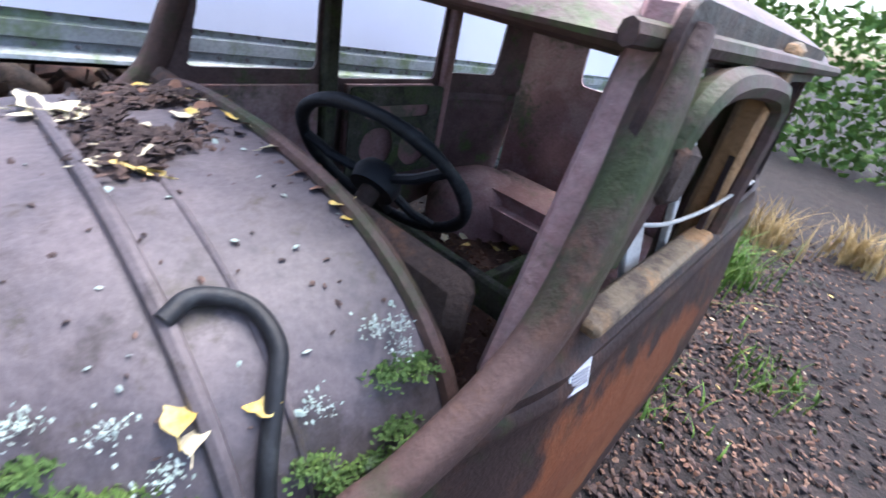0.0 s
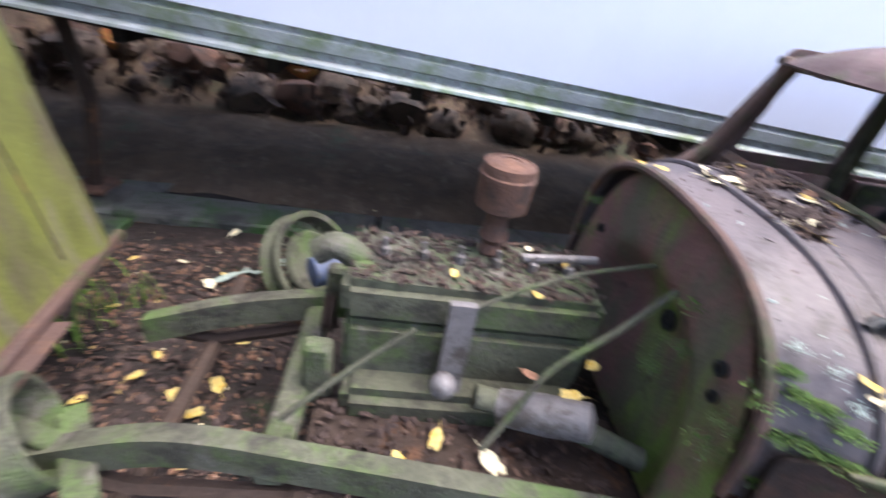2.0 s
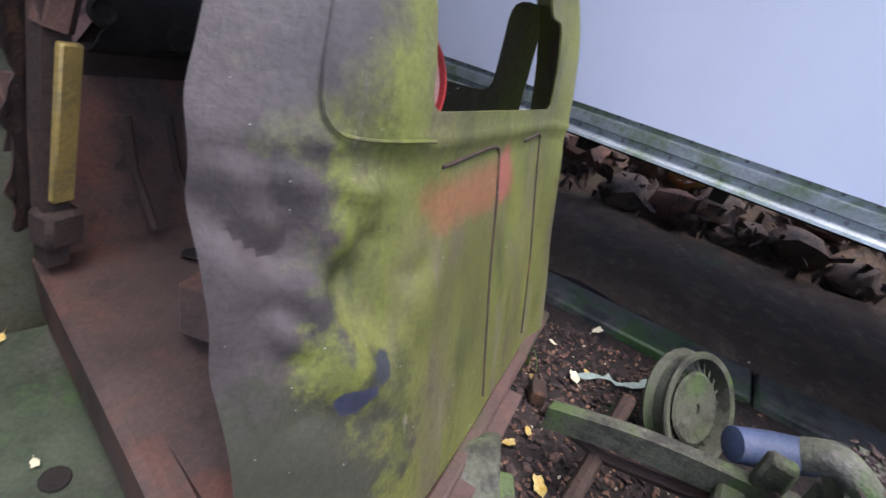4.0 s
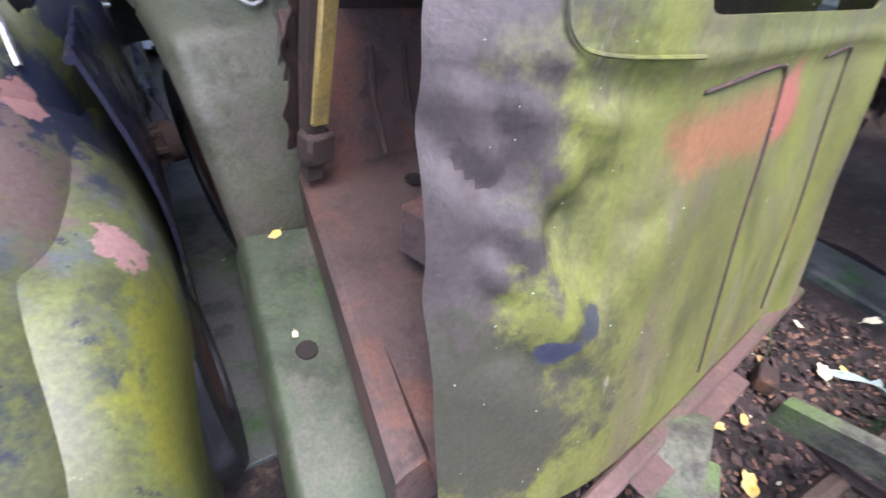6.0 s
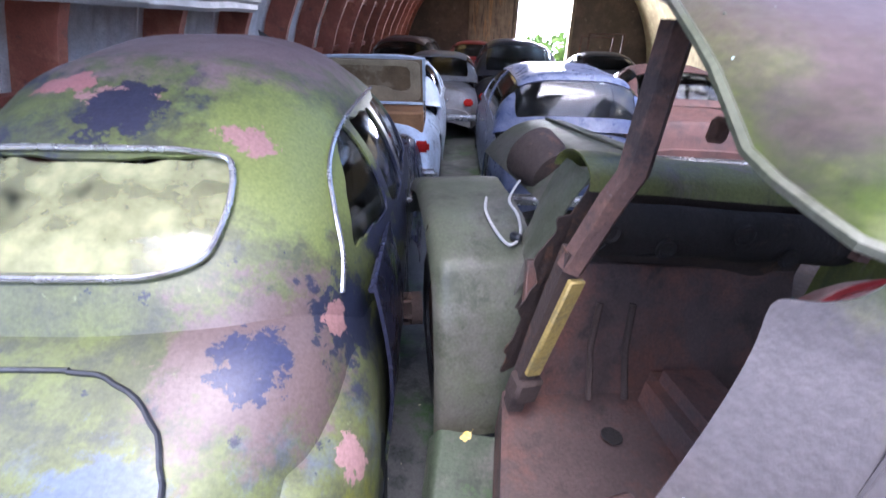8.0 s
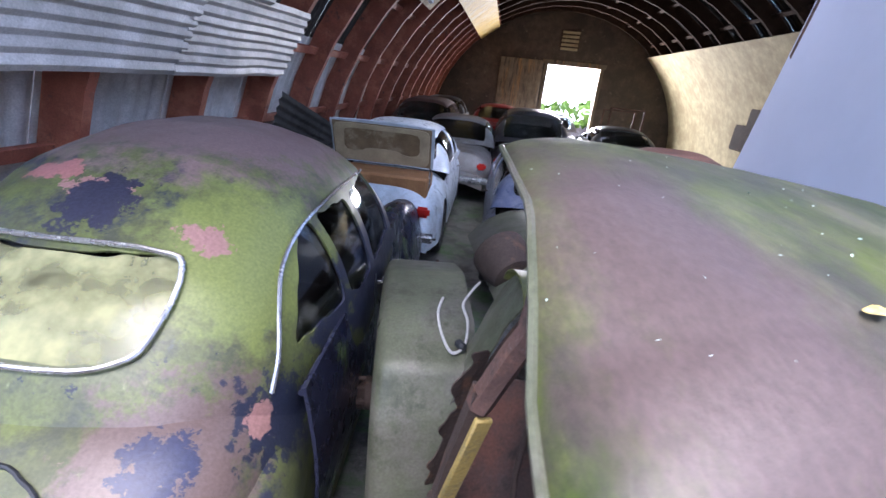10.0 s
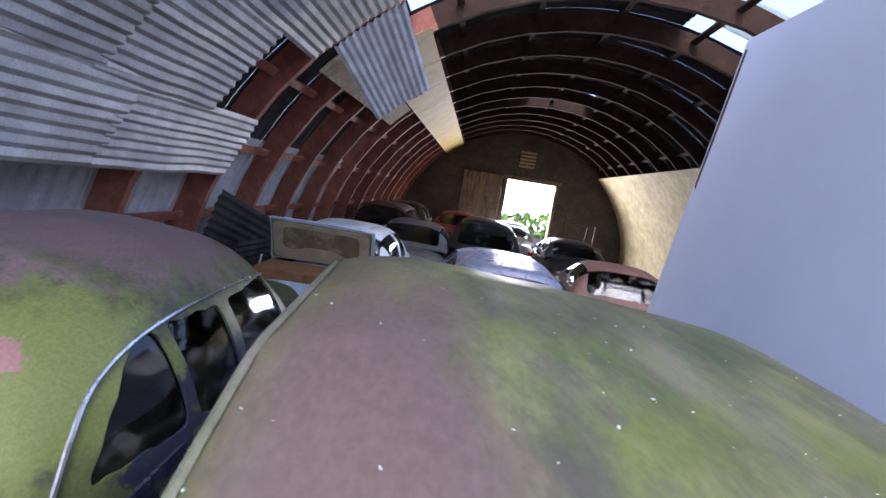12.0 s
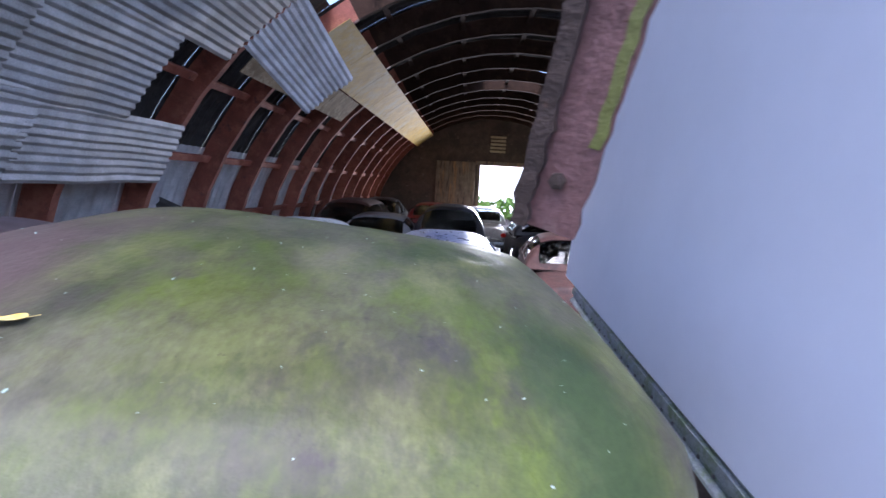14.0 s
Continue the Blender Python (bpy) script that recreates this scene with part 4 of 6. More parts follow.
def old_low(u, v):
    """Boot, waist and bonnet."""
    y = 4.5 * u
    top = lerp([(0, 0.5), (0.12, 0.78), (0.35, 1.0), (0.8, 1.165), (1.15, 1.13), (2.9, 1.06), (4.1, 1.0), (4.5, 0.7)], y)
    w = lerp([(0, 0.56), (0.4, 0.66), (1.0, 0.735), (2.8, 0.735), (3.6, 0.5), (4.5, 0.34)], y)
    cx, cz = sup(math.pi * v, lerp([(0.2, 3.0), (0.8, 5.0), (2.8, 5.0), (3.6, 3.0)], y))
    return (w * cx, y, 0.28 + (top - 0.28) * cz)


def old_top(u, v, inset=0.0):
    y = 0.68 + 2.35 * u
    h = line([(0.68, 1.1), (0.78, 1.24), (0.9, 1.36), (1.05, 1.48), (1.2, 1.58), (1.45, 1.695), (1.8, 1.75), (2.1, 1.745), (2.4, 1.67), (2.55, 1.56), (3.03, 1.08)], y)
    w = lerp([(0.68, 0.54), (1.1, 0.685), (1.7, 0.78), (2.5, 0.76), (3.03, 0.64)], y)
    cx, cz = sup(math.pi * v, 2.7)
    tuck = 1 - 0.1 * max(0, cz) ** 2 * (h - 1.1) / 0.55
    return ((w * tuck - inset) * cx, y, 0.9 + max(0.0, h - 0.9 - inset) * cz)


def old_glass(u, v):
    x, y, z = old_top(u, v)
    if y < 1.15:
        return abs(x) < 0.36 - 0.05 * max(0, (z - 1.4)) and 1.265 < z < 1.475 and 0.3 < v < 0.7
    if y > 2.5:
        return abs(x) < 0.55 and 1.13 < z < 1.5
    if 0.33 < v < 0.67:
        return False
    zt = 1.49 - 0.2 * max(0, 1.5 - y)
    lo = 1.16
    if not (lo < z < zt and 1.13 + (z - 1.16) * 0.9 < y < 2.44):
        return False
    return abs(y - 1.52) > 0.025 and abs(y - 1.88) > 0.035


def old_low_mask(u, v):
    y = 4.5 * u
    return not (1.0 < y < 2.9 and 0.3 < v < 0.7)


part("body", sheet(old_low, 80, 48, 0.01, old_low_mask), M_SEDAN, old)
part("roof", sheet(old_top, 150, 110, 0.01, lambda u, v: not old_glass(u, v), 4), M_SEDAN, old)
part("window_glass", sheet(lambda u, v: old_top(u, v, 0.012), 110, 90, 0.004, lambda u, v: old_glass(u, v) and old_top(u, v)[1] > 1.14, 2), M_PANE, old)
part("rear_glass", sheet(lambda u, v: old_top(u, v, 0.012), 110, 90, 0.004, lambda u, v: old_glass(u, v) and old_top(u, v)[1] < 1.15, 2), M_REARPANE, old, "algae stained rear window")


def on_old_top(x, y):
    """A point of the roof surface over the local place (x, y)."""
    best = min((old_top((y - 0.68) / 2.35, v / 200) for v in range(40, 161)), key=lambda p: abs(p[0] - x))
    return Vector(best)


# chrome bead round the rear window and along the side windows
def old_top_at(x, z):
    """The rear slope's y for a given x and z."""
    best = None
    for i in range(0, 60):
        u = i / 59 * 0.24
        for v in range(30, 71):
            p = old_top(u, v / 100)
            d = abs(p[0] - x) + abs(p[2] - z)
            if best is None or d < best[0]:
                best = (d, p)
    return Vector(best[1]) + Vector((0, -0.012, 0.008))


loop = []
for k in range(40):
    cx, cz = sup(2 * math.pi * k / 40, 4.5)
    loop.append(old_top_at(0.372 * cx, 1.37 + 0.118 * cz))
loop = [(loop[i - 1] + loop[i] * 2 + loop[(i + 1) % 40]) / 4 for i in range(40)]
part("rear_window_trim", tube(loop + loop[:2], 0.009, 8), M_CHROME, old, "bright metal window surround")
for sx in (-1, 1):
    pts = []
    for y, z in ((0.98, 1.1), (1.05, 1.19), (1.14, 1.29), (1.25, 1.385), (1.4, 1.46), (1.6, 1.505), (1.9, 1.52), (2.4, 1.49)):
        v = min(range(1, 160), key=lambda q: abs(old_top((y - 0.68) / 2.35, q / 400)[2] - z)) / 400
        p = Vector(old_top((y - 0.68) / 2.35, v))
        pts.append(Vector(((p.x + 0.008) * sx, p.y - 0.003, p.z + 0.007)))
    part("side_trim", tube(curve(pts, 5), 0.008, 6), M_CHROME, old, "bright drip trim over the side windows")
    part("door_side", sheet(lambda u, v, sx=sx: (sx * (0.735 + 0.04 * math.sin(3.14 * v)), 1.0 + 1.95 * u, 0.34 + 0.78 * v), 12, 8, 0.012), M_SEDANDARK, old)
    for y in (1.88, 2.9):
        part("door_seam", box(0.006, 0.008, 0.72, (sx * 0.777, y, 0.75), 0.002), M_RUBBER, old)
    part("door_handle", tube([(sx * 0.73, 1.98, 1.02), (sx * 0.79, 1.98, 1.02), (sx * 0.795, 2.1, 1.015)], 0.011, 8), M_CHROME, old)
    part("waist_trim", tube([(sx * 0.72, 1.0, 1.1), (sx * 0.735, 2.0, 1.1), (sx * 0.72, 2.95, 1.07)], 0.011, 6), M_SEDANDARK, old)

    def rear_wing(u, v, sx=sx):
        y = -0.05 + 1.62 * u
        zt = lerp([(-0.05, 0.45), (0.2, 0.74), (0.55, 0.92), (0.9, 1.02), (1.2, 0.9), (1.57, 0.48)], y)
        w = lerp([(-0.05, 0.05), (0.25, 0.16), (0.7, 0.26), (1.1, 0.2), (1.57, 0.06)], y)
        cx, cz = sup(math.pi * (1 - v) * 0.5 + 0.0001, 2.3)
        return (sx * (0.5 + 0.06 + (w + 0.04) * (1 - v) ** 0.5 * 1.0 * (0.4 + 0.6 * cx) + 0.02), y, 0.22 + (zt - 0.22) * (v ** 0.45))
    part("rear_wing", sheet(rear_wing, 36, 20, 0.008), M_SEDAN, old)

    def front_wing(u, v, sx=sx):
        y = 2.75 + 1.75 * u
        zt = lerp([(2.75, 0.5), (3.2, 0.86), (3.7, 0.95), (4.2, 0.86), (4.5, 0.55)], y)
        a = math.pi * v
        cx, cz = sup(a, 2.6)
        return (sx * (0.6 + 0.22 * cx), y, 0.25 + (zt - 0.25) * cz)
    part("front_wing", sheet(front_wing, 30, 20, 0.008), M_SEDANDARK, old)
    for y in (0.75, 3.7):
        wheel(old, sx * 0.66, y, 0.33, 0.15, sx, rust=M_RUST)
# boot lid outline
lp = []
for k in range(41):
    a = math.pi * k / 40
    cx, cz = sup(a, 3.2)
    y = 0.08 + 0.56 * cz
    x = 0.42 * cx
    v = min(range(30, 171), key=lambda q: abs(old_low(y / 4.5, q / 200)[0] - x)) / 200
    p = Vector(old_low(y / 4.5, v))
    lp.append(p + Vector((0, -0.003, 0.004)))
part("boot_seam", tube(lp, 0.006, 6), M_RUBBER, old, "black rubber boot seam")
part("boot_handle", lathe([(0.03, 0), (0.028, 0.02), (0.012, 0.035), (0.002, 0.04)], 16, pose(0, 0.28, 0.95, 40, 0, 0)), M_CHROME, old)
part("rear_bumper", tube(curve([(-0.78, 0.1, 0.42), (-0.6, -0.12, 0.42), (0, -0.18, 0.42), (0.6, -0.12, 0.42), (0.78, 0.1, 0.42)], 6), 0.045, 10), M_CHROME, old)
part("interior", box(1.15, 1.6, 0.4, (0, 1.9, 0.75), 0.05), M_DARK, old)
for y in (1.25, 2.1):
    part("seat_back", box(1.1, 0.16, 0.5, (0, y, 1.0), 0.06, (-12, 0, 0), segments=2), M_CABDARK, old)

# ---- derelict truck cab ----
CM = pose(0.81, 2.18, 0.565, 0, 6, 0) @ pose(0, 0, -0.55)
cab = thing("truck_cab", "derelict truck cab with algae-green rear wall and dented corner", "truck cab", CM)
HW = 0.69
HL = 0.71


def cab_rear(u, v):
    x = -HL + (HL + HW) * u
    z = 0.5 + 1.25 * v
    y = (0.15 * abs(2 * u - 1) ** 5 if u < 0.5 else 0.16 * abs(2 * u - 1) ** 9 - 0.05 * math.exp(-((x - 0.56) / 0.12) ** 2)) - (0.15 * (1.2 - z) / 0.7 if z < 1.2 else -0.08 * ((z - 1.2) / 0.4) ** 2)
    # the quarter draws in above the waist
    if x < -0.41:
        x += 0.3 * (-0.41 - x) * min(1, max(0, (z - 1.27) / 0.25))
    # crushed left corner
    d = math.exp(-((x + 0.62) / 0.16) ** 2 - ((z - 1.03) / 0.2) ** 2)
    e = math.exp(-((x + 0.5) / 0.14) ** 2 - ((z - 1.03) / 0.19) ** 2)
    y += 0.022 * e * (1 - 2.6 * abs(noise.noise(Vector((x * 7 + 1.3, z * 6.5, 0.4))))) + 0.02 * d * (1 - 3 * abs(noise.noise(Vector((x * 13 + 7 * z, z * 5 - 5 * x, 2.2))))) + 0.012 * math.exp(-((x + 0.45) / 0.12) ** 2 - ((z - 1.12) / 0.09) ** 2)
    # waist bead and pressed panel edges
    y -= 0.006 * math.exp(-((z - 1.245) / 0.014) ** 2)
    # slanting folds of the dented corner
    g = math.exp(-((x + 0.56) / 0.13) ** 2 - ((z - 0.98) / 0.22) ** 2)
    y += 0.016 * g * math.sin(26 * (z + 0.9 * x)) - 0.01 * math.exp(-((z - 1.19 + 0.12 * (x + 0.6)) / 0.02) ** 2) * (x < -0.42) * min(1, (-0.42 - x) / 0.08)
    y += 0.006 * noise.noise(Vector((x * 4, z * 4, 2)))
    return (x, y, z)


def cab_rear_mask(u, v):
    x, y, z = cab_rear(u, v)
    top = 1.55 + 0.6 * max(0, x + 0.63) + 0.04 * noise.noise(Vector((x * 14, 0, 5)))
    if z > top and x < 0.27:
        return False
    return not (-0.41 < x < 0.36 and z > 1.29 and not (z > 1.52 and x > 0.27))


part("rear_wall", sheet(cab_rear, 120, 104, 0.006, cab_rear_mask, 4), M_CAB, cab)


def raised_line(pts, r=0.006, n=6):
    return tube(curve(pts, n), r, 6)


ol = [(-0.60, 1.50), (-0.60, 1.32), (-0.58, 1.265), (-0.53, 1.25), (-0.4, 1.25)]
pts = [Vector(cab_rear((x + HL) / (HL + HW), (z - 0.5) / 1.25)) + Vector((0, -0.007, 0)) for x, z in ol]
part("quarter_bead", raised_line(pts, 0.003), M_CAB, cab)
# thin dark tubes stand in for the grooves' shadow lines; no recess is cut
for ol in ([(-0.34, 1.20), (-0.2, 1.212), (-0.09, 1.217), (-0.06, 1.205), (-0.05, 1.17), (-0.05, 0.9), (-0.05, 0.56)], [(0.14, 1.215), (0.27, 1.225), (0.312, 1.215), (0.324, 1.17), (0.335, 0.9), (0.34, 0.56)]):
    ol = curve([(x, 0, z) for x, z in ol], 10)
    pts = [Vector(cab_rear((p[0] + HL) / (HL + HW), (p[2] - 0.5) / 1.25)) + Vector((0, -0.001, 0)) for p in ol]
    part("panel_groove", tube(pts, 0.004, 6), M_DARKRUST, cab, "dark line drawn as the shade of the pressed panel groove")
# pressed ledge below the wall
part("rear_sill", box(1.3, 0.04, 0.035, (0.02, -0.165, 0.495), 0.008, bm=box(0.5, 0.06, 0.006, (-0.12, -0.2, 0.485), 0.002, (0, 1, 0))), M_PILLAR, cab)


def cab_side(u, v):
    y, z = 0.19 + 0.95 * u, 0.5 + 1.1 * v
    return (HW + 0.006 - 0.03 * max(0, z - 1.2), y, z)


part("side_wall", sheet(cab_side, 30, 34, 0.006, lambda u, v: not (0.12 < u < 0.8 and v > 0.7), 3), M_CAB, cab)


def cab_roof(u, v):
    left = u < 0.5
    k = 0.11 if left else 0.24
    w = 0.655 * max(0.45, (1 - max(0, (k - v) / k) ** 2.6)) ** (1 / 2.4)
    if left:
        w *= 1 - 0.14 * v
    x, y = 0.04 + w * (2 * u - 1), 0.06 + 1.08 * v
    sx = 1 - abs(2 * u - 1) ** (3.2 if left else 6)
    edge = line([(0, 1.61), (0.24, 1.66), (0.36, 1.75), (0.52, 1.84), (1, 1.87)], v) if left else line([(0, 1.61), (0.2, 1.76), (0.5, 1.84), (1, 1.9)], v)
    top = line([(0, 1.62), (0.04, 1.71), (0.08, 1.77), (0.13, 1.815), (0.19, 1.846), (0.27, 1.87), (0.4, 1.893), (0.55, 1.915), (0.7, 1.932), (0.9, 1.945), (1, 1.94)], v)
    return (x, y, edge + (top - edge) * max(0, sx) ** 0.6 + 0.006 * noise.noise(Vector((x * 3, y * 3, 4))) + 0.002 * noise.noise(Vector((x * 11, y * 11, 7))))


part("roof", sheet(cab_roof, 72, 60, 0.006), M_CABROOF, cab)
edge = [Vector(cab_roof(0.0, k / 20)) + Vector((-0.006, 0, 0)) for k in range(21)]
part("drip_rail", tube(edge, 0.008, 6), M_FENDER, cab)
edge = [Vector(cab_roof(k / 20, 0.0)) + Vector((0, -0.004, 0)) for k in range(21)]
part("rear_roof_flange", tube(edge, 0.007, 6), M_FENDER, cab)
part("floor_pan", loft([[(-0.70, 0.02, 0.55 + z), (-0.46, 1.03, 0.65 + z), (0.63, 1.03, 0.66 + z), (0.63, 0.02, 0.58 + z)] for z in (-0.015, 0.015)]), M_CABFLOOR, cab, smooth=False)
part("toe_board", box(1.08, 0.03, 0.5, (0.08, 1.08, 0.86), 0.005, (-22, 0, 0)), M_CABFLOOR, cab)


def fire_left(z):
    return -0.47 + 0.2 * max(0, (z - 0.85) / 0.6) ** 1.3


def cab_firewall(u, v):
    z = 0.82 + 0.6 * v
    x = fire_left(z) + (0.64 - fire_left(z)) * u
    return (x, 1.17 + 0.03 * math.sin(7 * x + 2 * z) * v + 0.02 * noise.noise(Vector((x * 5, z * 6, 3))), z)


def cab_dash(u, v):
    a = math.pi * (0.15 + 1.0 * v)
    x = -0.3 + 0.94 * u
    return (x, 1.1 - 0.1 * math.sin(a), 1.27 + 0.1 * math.cos(a) + 0.008 * noise.noise(Vector((x * 6, a, 5))))


def cab_cowl(u, v):
    a = math.pi * v
    x = -0.34 + 0.98 * u
    return (x, 1.25 - 0.15 * math.cos(a), 1.37 + 0.085 * math.sin(a) + 0.005 * noise.noise(Vector((x * 5, a, 8))))


part("firewall", sheet(cab_firewall, 40, 24, 0.006), M_CABDARK, cab)
part("dashboard", sheet(cab_dash, 30, 18, 0.005, lambda u, v: not (noise.noise(Vector((u * 5, v * 4, 2))) > 0.3 and v > 0.4)), M_DARK, cab, "black rusted dashboard remains")
part("cowl_top", sheet(cab_cowl, 30, 14, 0.006), M_CAB, cab)
part("cowl_side", sheet(lambda u, v: (fire_left(0.8 + 0.6 * u) - 0.015 + 0.01 * noise.noise(Vector((u * 6, v * 4, 1))), 1.17 + 0.2 * v + 0.02 * math.sin(9 * u), 0.8 + 0.6 * u), 24, 10, 0.006), M_FENDER, cab)
part("peeled_skin", sheet(lambda u, v: (-0.4 + 0.1 * u + 0.13 * v, 1.14 + 0.05 * math.sin(4 * v + 2 * u) + 0.1 * v, 1.12 + 0.24 * v), 14, 16, 0.004, lambda u, v: u > 0.25 + 0.5 * noise.noise(Vector((v * 7, 0, 4)))), M_RUSTPINK, cab, "peeled pinkish rusted skin at the cowl")
hump = box(0.28, 0.5, 0.2, (0.12, 0.75, 0.7), 0.05, segments=2)
part("tunnel", hump, M_CABFLOOR, cab)
part("seat_box", box(0.14, 0.3, 0.14, (-0.38, 0.36, 0.74), 0.01, (0, 0, 12), bm=box(0.7, 0.3, 0.16, (0.2, 0.3, 0.77), 0.02)), M_CABFLOOR, cab)
part("floor_hole", lathe([(0.035, 0), (0.034, 0.003), (0.002, 0.003)], 14, pose(-0.2, 0.8, 0.662)), M_DARK, cab, "black hole through the floor")
sill = [(-0.73, 0.06, 0.55), (-0.61, 0.5, 0.605), (-0.475, 1.0, 0.66)]
part("door_sill", loft([[(x - 0.03, y, z - 0.17), (x - 0.035, y, z), (x - 0.015, y, z + 0.012), (x + 0.03, y, z + 0.012), (x + 0.035, y, z - 0.01), (x + 0.09, y, z - 0.012), (x + 0.09, y, z - 0.17)] for x, y, z in sill]), M_CABFLOOR, cab, "rust-brown door sill with a rolled step", smooth=False)
post = tube([(-0.51, 0.9, 0.7), (-0.505, 0.86, 1.02), (-0.493, 0.82, 1.302)], 0.035, 4)
part("door_post", post, M_DARKRUST, cab, "rusted open door post")
part("post_cover", box(0.05, 0.02, 0.36, (-0.487, 0.825, 1.05), 0.005, (9, 2, 12)), M_YELLOWSTRUT, cab, "chipped yellow strip on the post")
part("screen_pillar", tube([(-0.493, 0.82, 1.25), (-0.45, 0.79, 1.45), (-0.435, 0.77, 1.52), (-0.44, 0.77, 1.82)], 0.036, 6), M_RUST, cab)
part("screen_pillar", tube([(0.62, 1.0, 1.24), (0.62, 0.98, 1.5), (0.6, 0.95, 1.7)], 0.036, 6), M_RUST, cab)
part("hinge_block", box(0.09, 0.07, 0.1, (-0.5, 0.88, 0.8), 0.012, (8, 0, 10)), M_DARKRUST, cab)
part("torn_cowl_edge", sheet(lambda u, v: (-0.57 + 0.1 * v + 0.012 * noise.noise(Vector((u * 9, v * 5, 1))), 0.99 - 0.12 * u + 0.05 * v, 0.74 + 0.62 * u), 40, 12, 0.004, lambda u, v: v > 0.35 + 0.35 * noise.noise(Vector((u * 7, 0, 6))), 2), M_DARKRUST, cab, "ragged rusted cowl edge")
part("hanging_lamp_bracket", box(0.05, 0.03, 0.06, (-0.2, 0.85, 1.62), 0.01), M_RUST, cab)

# loose disc-shaped drum lid standing in the cab
drum = thing("drum", "faded red steel drum standing in the cab", "drum", CM @ pose(0.0, 0.45, 1.24, 66, 0, -38))
part("shell", lathe([(0.18, -0.0), (0.185, 0.05), (0.18, 0.1), (0.185, 0.14), (0.18, 0.16)], 32), M_DRUM, drum)
part("head", lathe([(0.175, 0.15), (0.17, 0.145), (0.01, 0.145), (0.01, 0.13), (0.175, 0.13)], 32), M_DRUM, drum)
part("chime", lathe([(0.18, 0.145), (0.188, 0.15), (0.188, 0.17), (0.18, 0.175), (0.173, 0.16)], 36, closed=True), M_REDRIM, drum, "bright red rolled rim")

# running board and front wing of the truck
rb = thing("running_board", "green pressed steel running board beside the cab", "running board", pose(0.105, 2.775, 0.45, 15, 7, -12))
part("tread", sheet(lambda u, v: (-0.135 + 0.27 * u, -0.45 + 0.865 * v, -0.09 * (1 - u * 7) ** 2 * (u < 1 / 7) + 0.002 * noise.noise(Vector((u * 3, v * 5, 1)))), 28, 20, 0.004), M_BOARD, rb)
part("bracket", box(0.2, 0.04, 0.3, (0.02, 0.2, -0.2), 0.005), M_DARKRUST, rb)
part("hole_stain", lathe([(0.03, 0.002), (0.028, 0.006), (0.012, 0.007)], 12, pose(-0.01, -0.02, 0.003)), M_DARK, rb, "rusted bolt hole in the tread")
wing = thing("truck_wing", "drab green rounded truck wing with bolted hub", "truck wing")


def wing_skin(u, v):
    t = u * 6
    y = line([(0, 3.27), (0.6, 3.28), (1.4, 3.33), (2.2, 3.43), (3.0, 3.65), (4, 4.05), (5, 4.45), (6, 4.7)], t)
    z = line([(0, 0.42), (0.6, 0.68), (1.4, 0.93), (2.2, 1.11), (3.0, 1.2), (4, 1.22), (5, 1.1), (6, 0.8)], t)
    s = 0.07 * (1 - min(1, v / 0.22)) ** 2
    return (0.06 + 0.42 * v + 0.5 * s, y + s * 0.7 * (1 if t < 3 else -0.3), z - s * (0.35 if t < 2 else 0.9))


part("skin", sheet(wing_skin, 44, 16, 0.006), M_FENDER, wing)
part("inner_skirt", box(0.02, 1.2, 0.6, (0.4, 4.0, 0.75), 0.005), M_DARKRUST, wing)
wheel(wing, 0.26, 3.9, 0.45, 0.2, -1, rust=M_RUST)
hub = part("hub", lathe([(0.08, 0), (0.08, 0.05), (0.05, 0.07), (0.03, 0.12), (0.005, 0.125)], 16, pose(0.1, 3.85, 0.64, 0, -90, 0)), M_DARKRUST, wing)
for k in range(6):
    a = k * math.pi / 3
    part("wheel_nut", lathe([(0.014, 0), (0.014, 0.09), (0.002, 0.09)], 6, pose(0.1, 3.85 + 0.065 * math.cos(a), 0.64 + 0.065 * math.sin(a), 0, -90, 0)), M_DARKRUST, hub)
tagged(part("headlamp_bucket", lathe([(0.02, -0.16), (0.1, -0.13), (0.13, -0.05), (0.135, 0.04), (0.12, 0.05), (0.1, 0.02)], 24, pose(0.66, 4.05, 1.31, -70, 0, 20)), M_CABDARK), "dark dull headlamp bucket by the truck wing", "headlamp")
tagged(part("cable", tube(curve([(0.36, 3.76, 1.225), (0.335, 3.66, 1.21), (0.345, 3.55, 1.18), (0.38, 3.47, 1.15), (0.43, 3.5, 1.165), (0.45, 3.6, 1.205), (0.44, 3.7, 1.23), (0.49, 3.8, 1.25), (0.53, 3.86, 1.26)], 6), 0.006, 6), M_WIRE), "grey cable with a plug lying on the wing", "cable")
tagged(part("cable_plug", box(0.03, 0.05, 0.03, (0.415, 3.5, 1.165), 0.008, (0, 0, 30)), M_RUBBER), "small black plug on the cable end", "plug")
bonnet = tagged(part("truck_bonnet", sheet(lambda u, v: (0.98 - 0.38 + 0.76 * u, 3.62 + 1.2 * v, 1.2 + 0.2 * (1 - abs(2 * u - 1) ** 2.5) - 0.06 * v), 16, 12, 0.006), M_FENDER), "green truck bonnet ahead of the cab", "bonnet")
part("centre_hinge", tube([(0.98, 3.63, 1.405), (0.98, 4.2, 1.377), (0.98, 4.8, 1.348)], 0.008, 6), M_FENDER, bonnet)

# rusty bolted bar hanging beside the roof
bar = thing("rusty_bar", "flaking rusty flat bar with bolt holes hanging from above", "steel bar")
b0, b1 = Vector((1.385, 2.495, 2.03)), Vector((1.45, 2.14, 2.96))
ax = (b1 - b0).normalized()
sd = Vector((0.8, -0.6, 0.0))
sd = (sd - ax * sd.dot(ax)).normalized()
nn = ax.cross(sd)


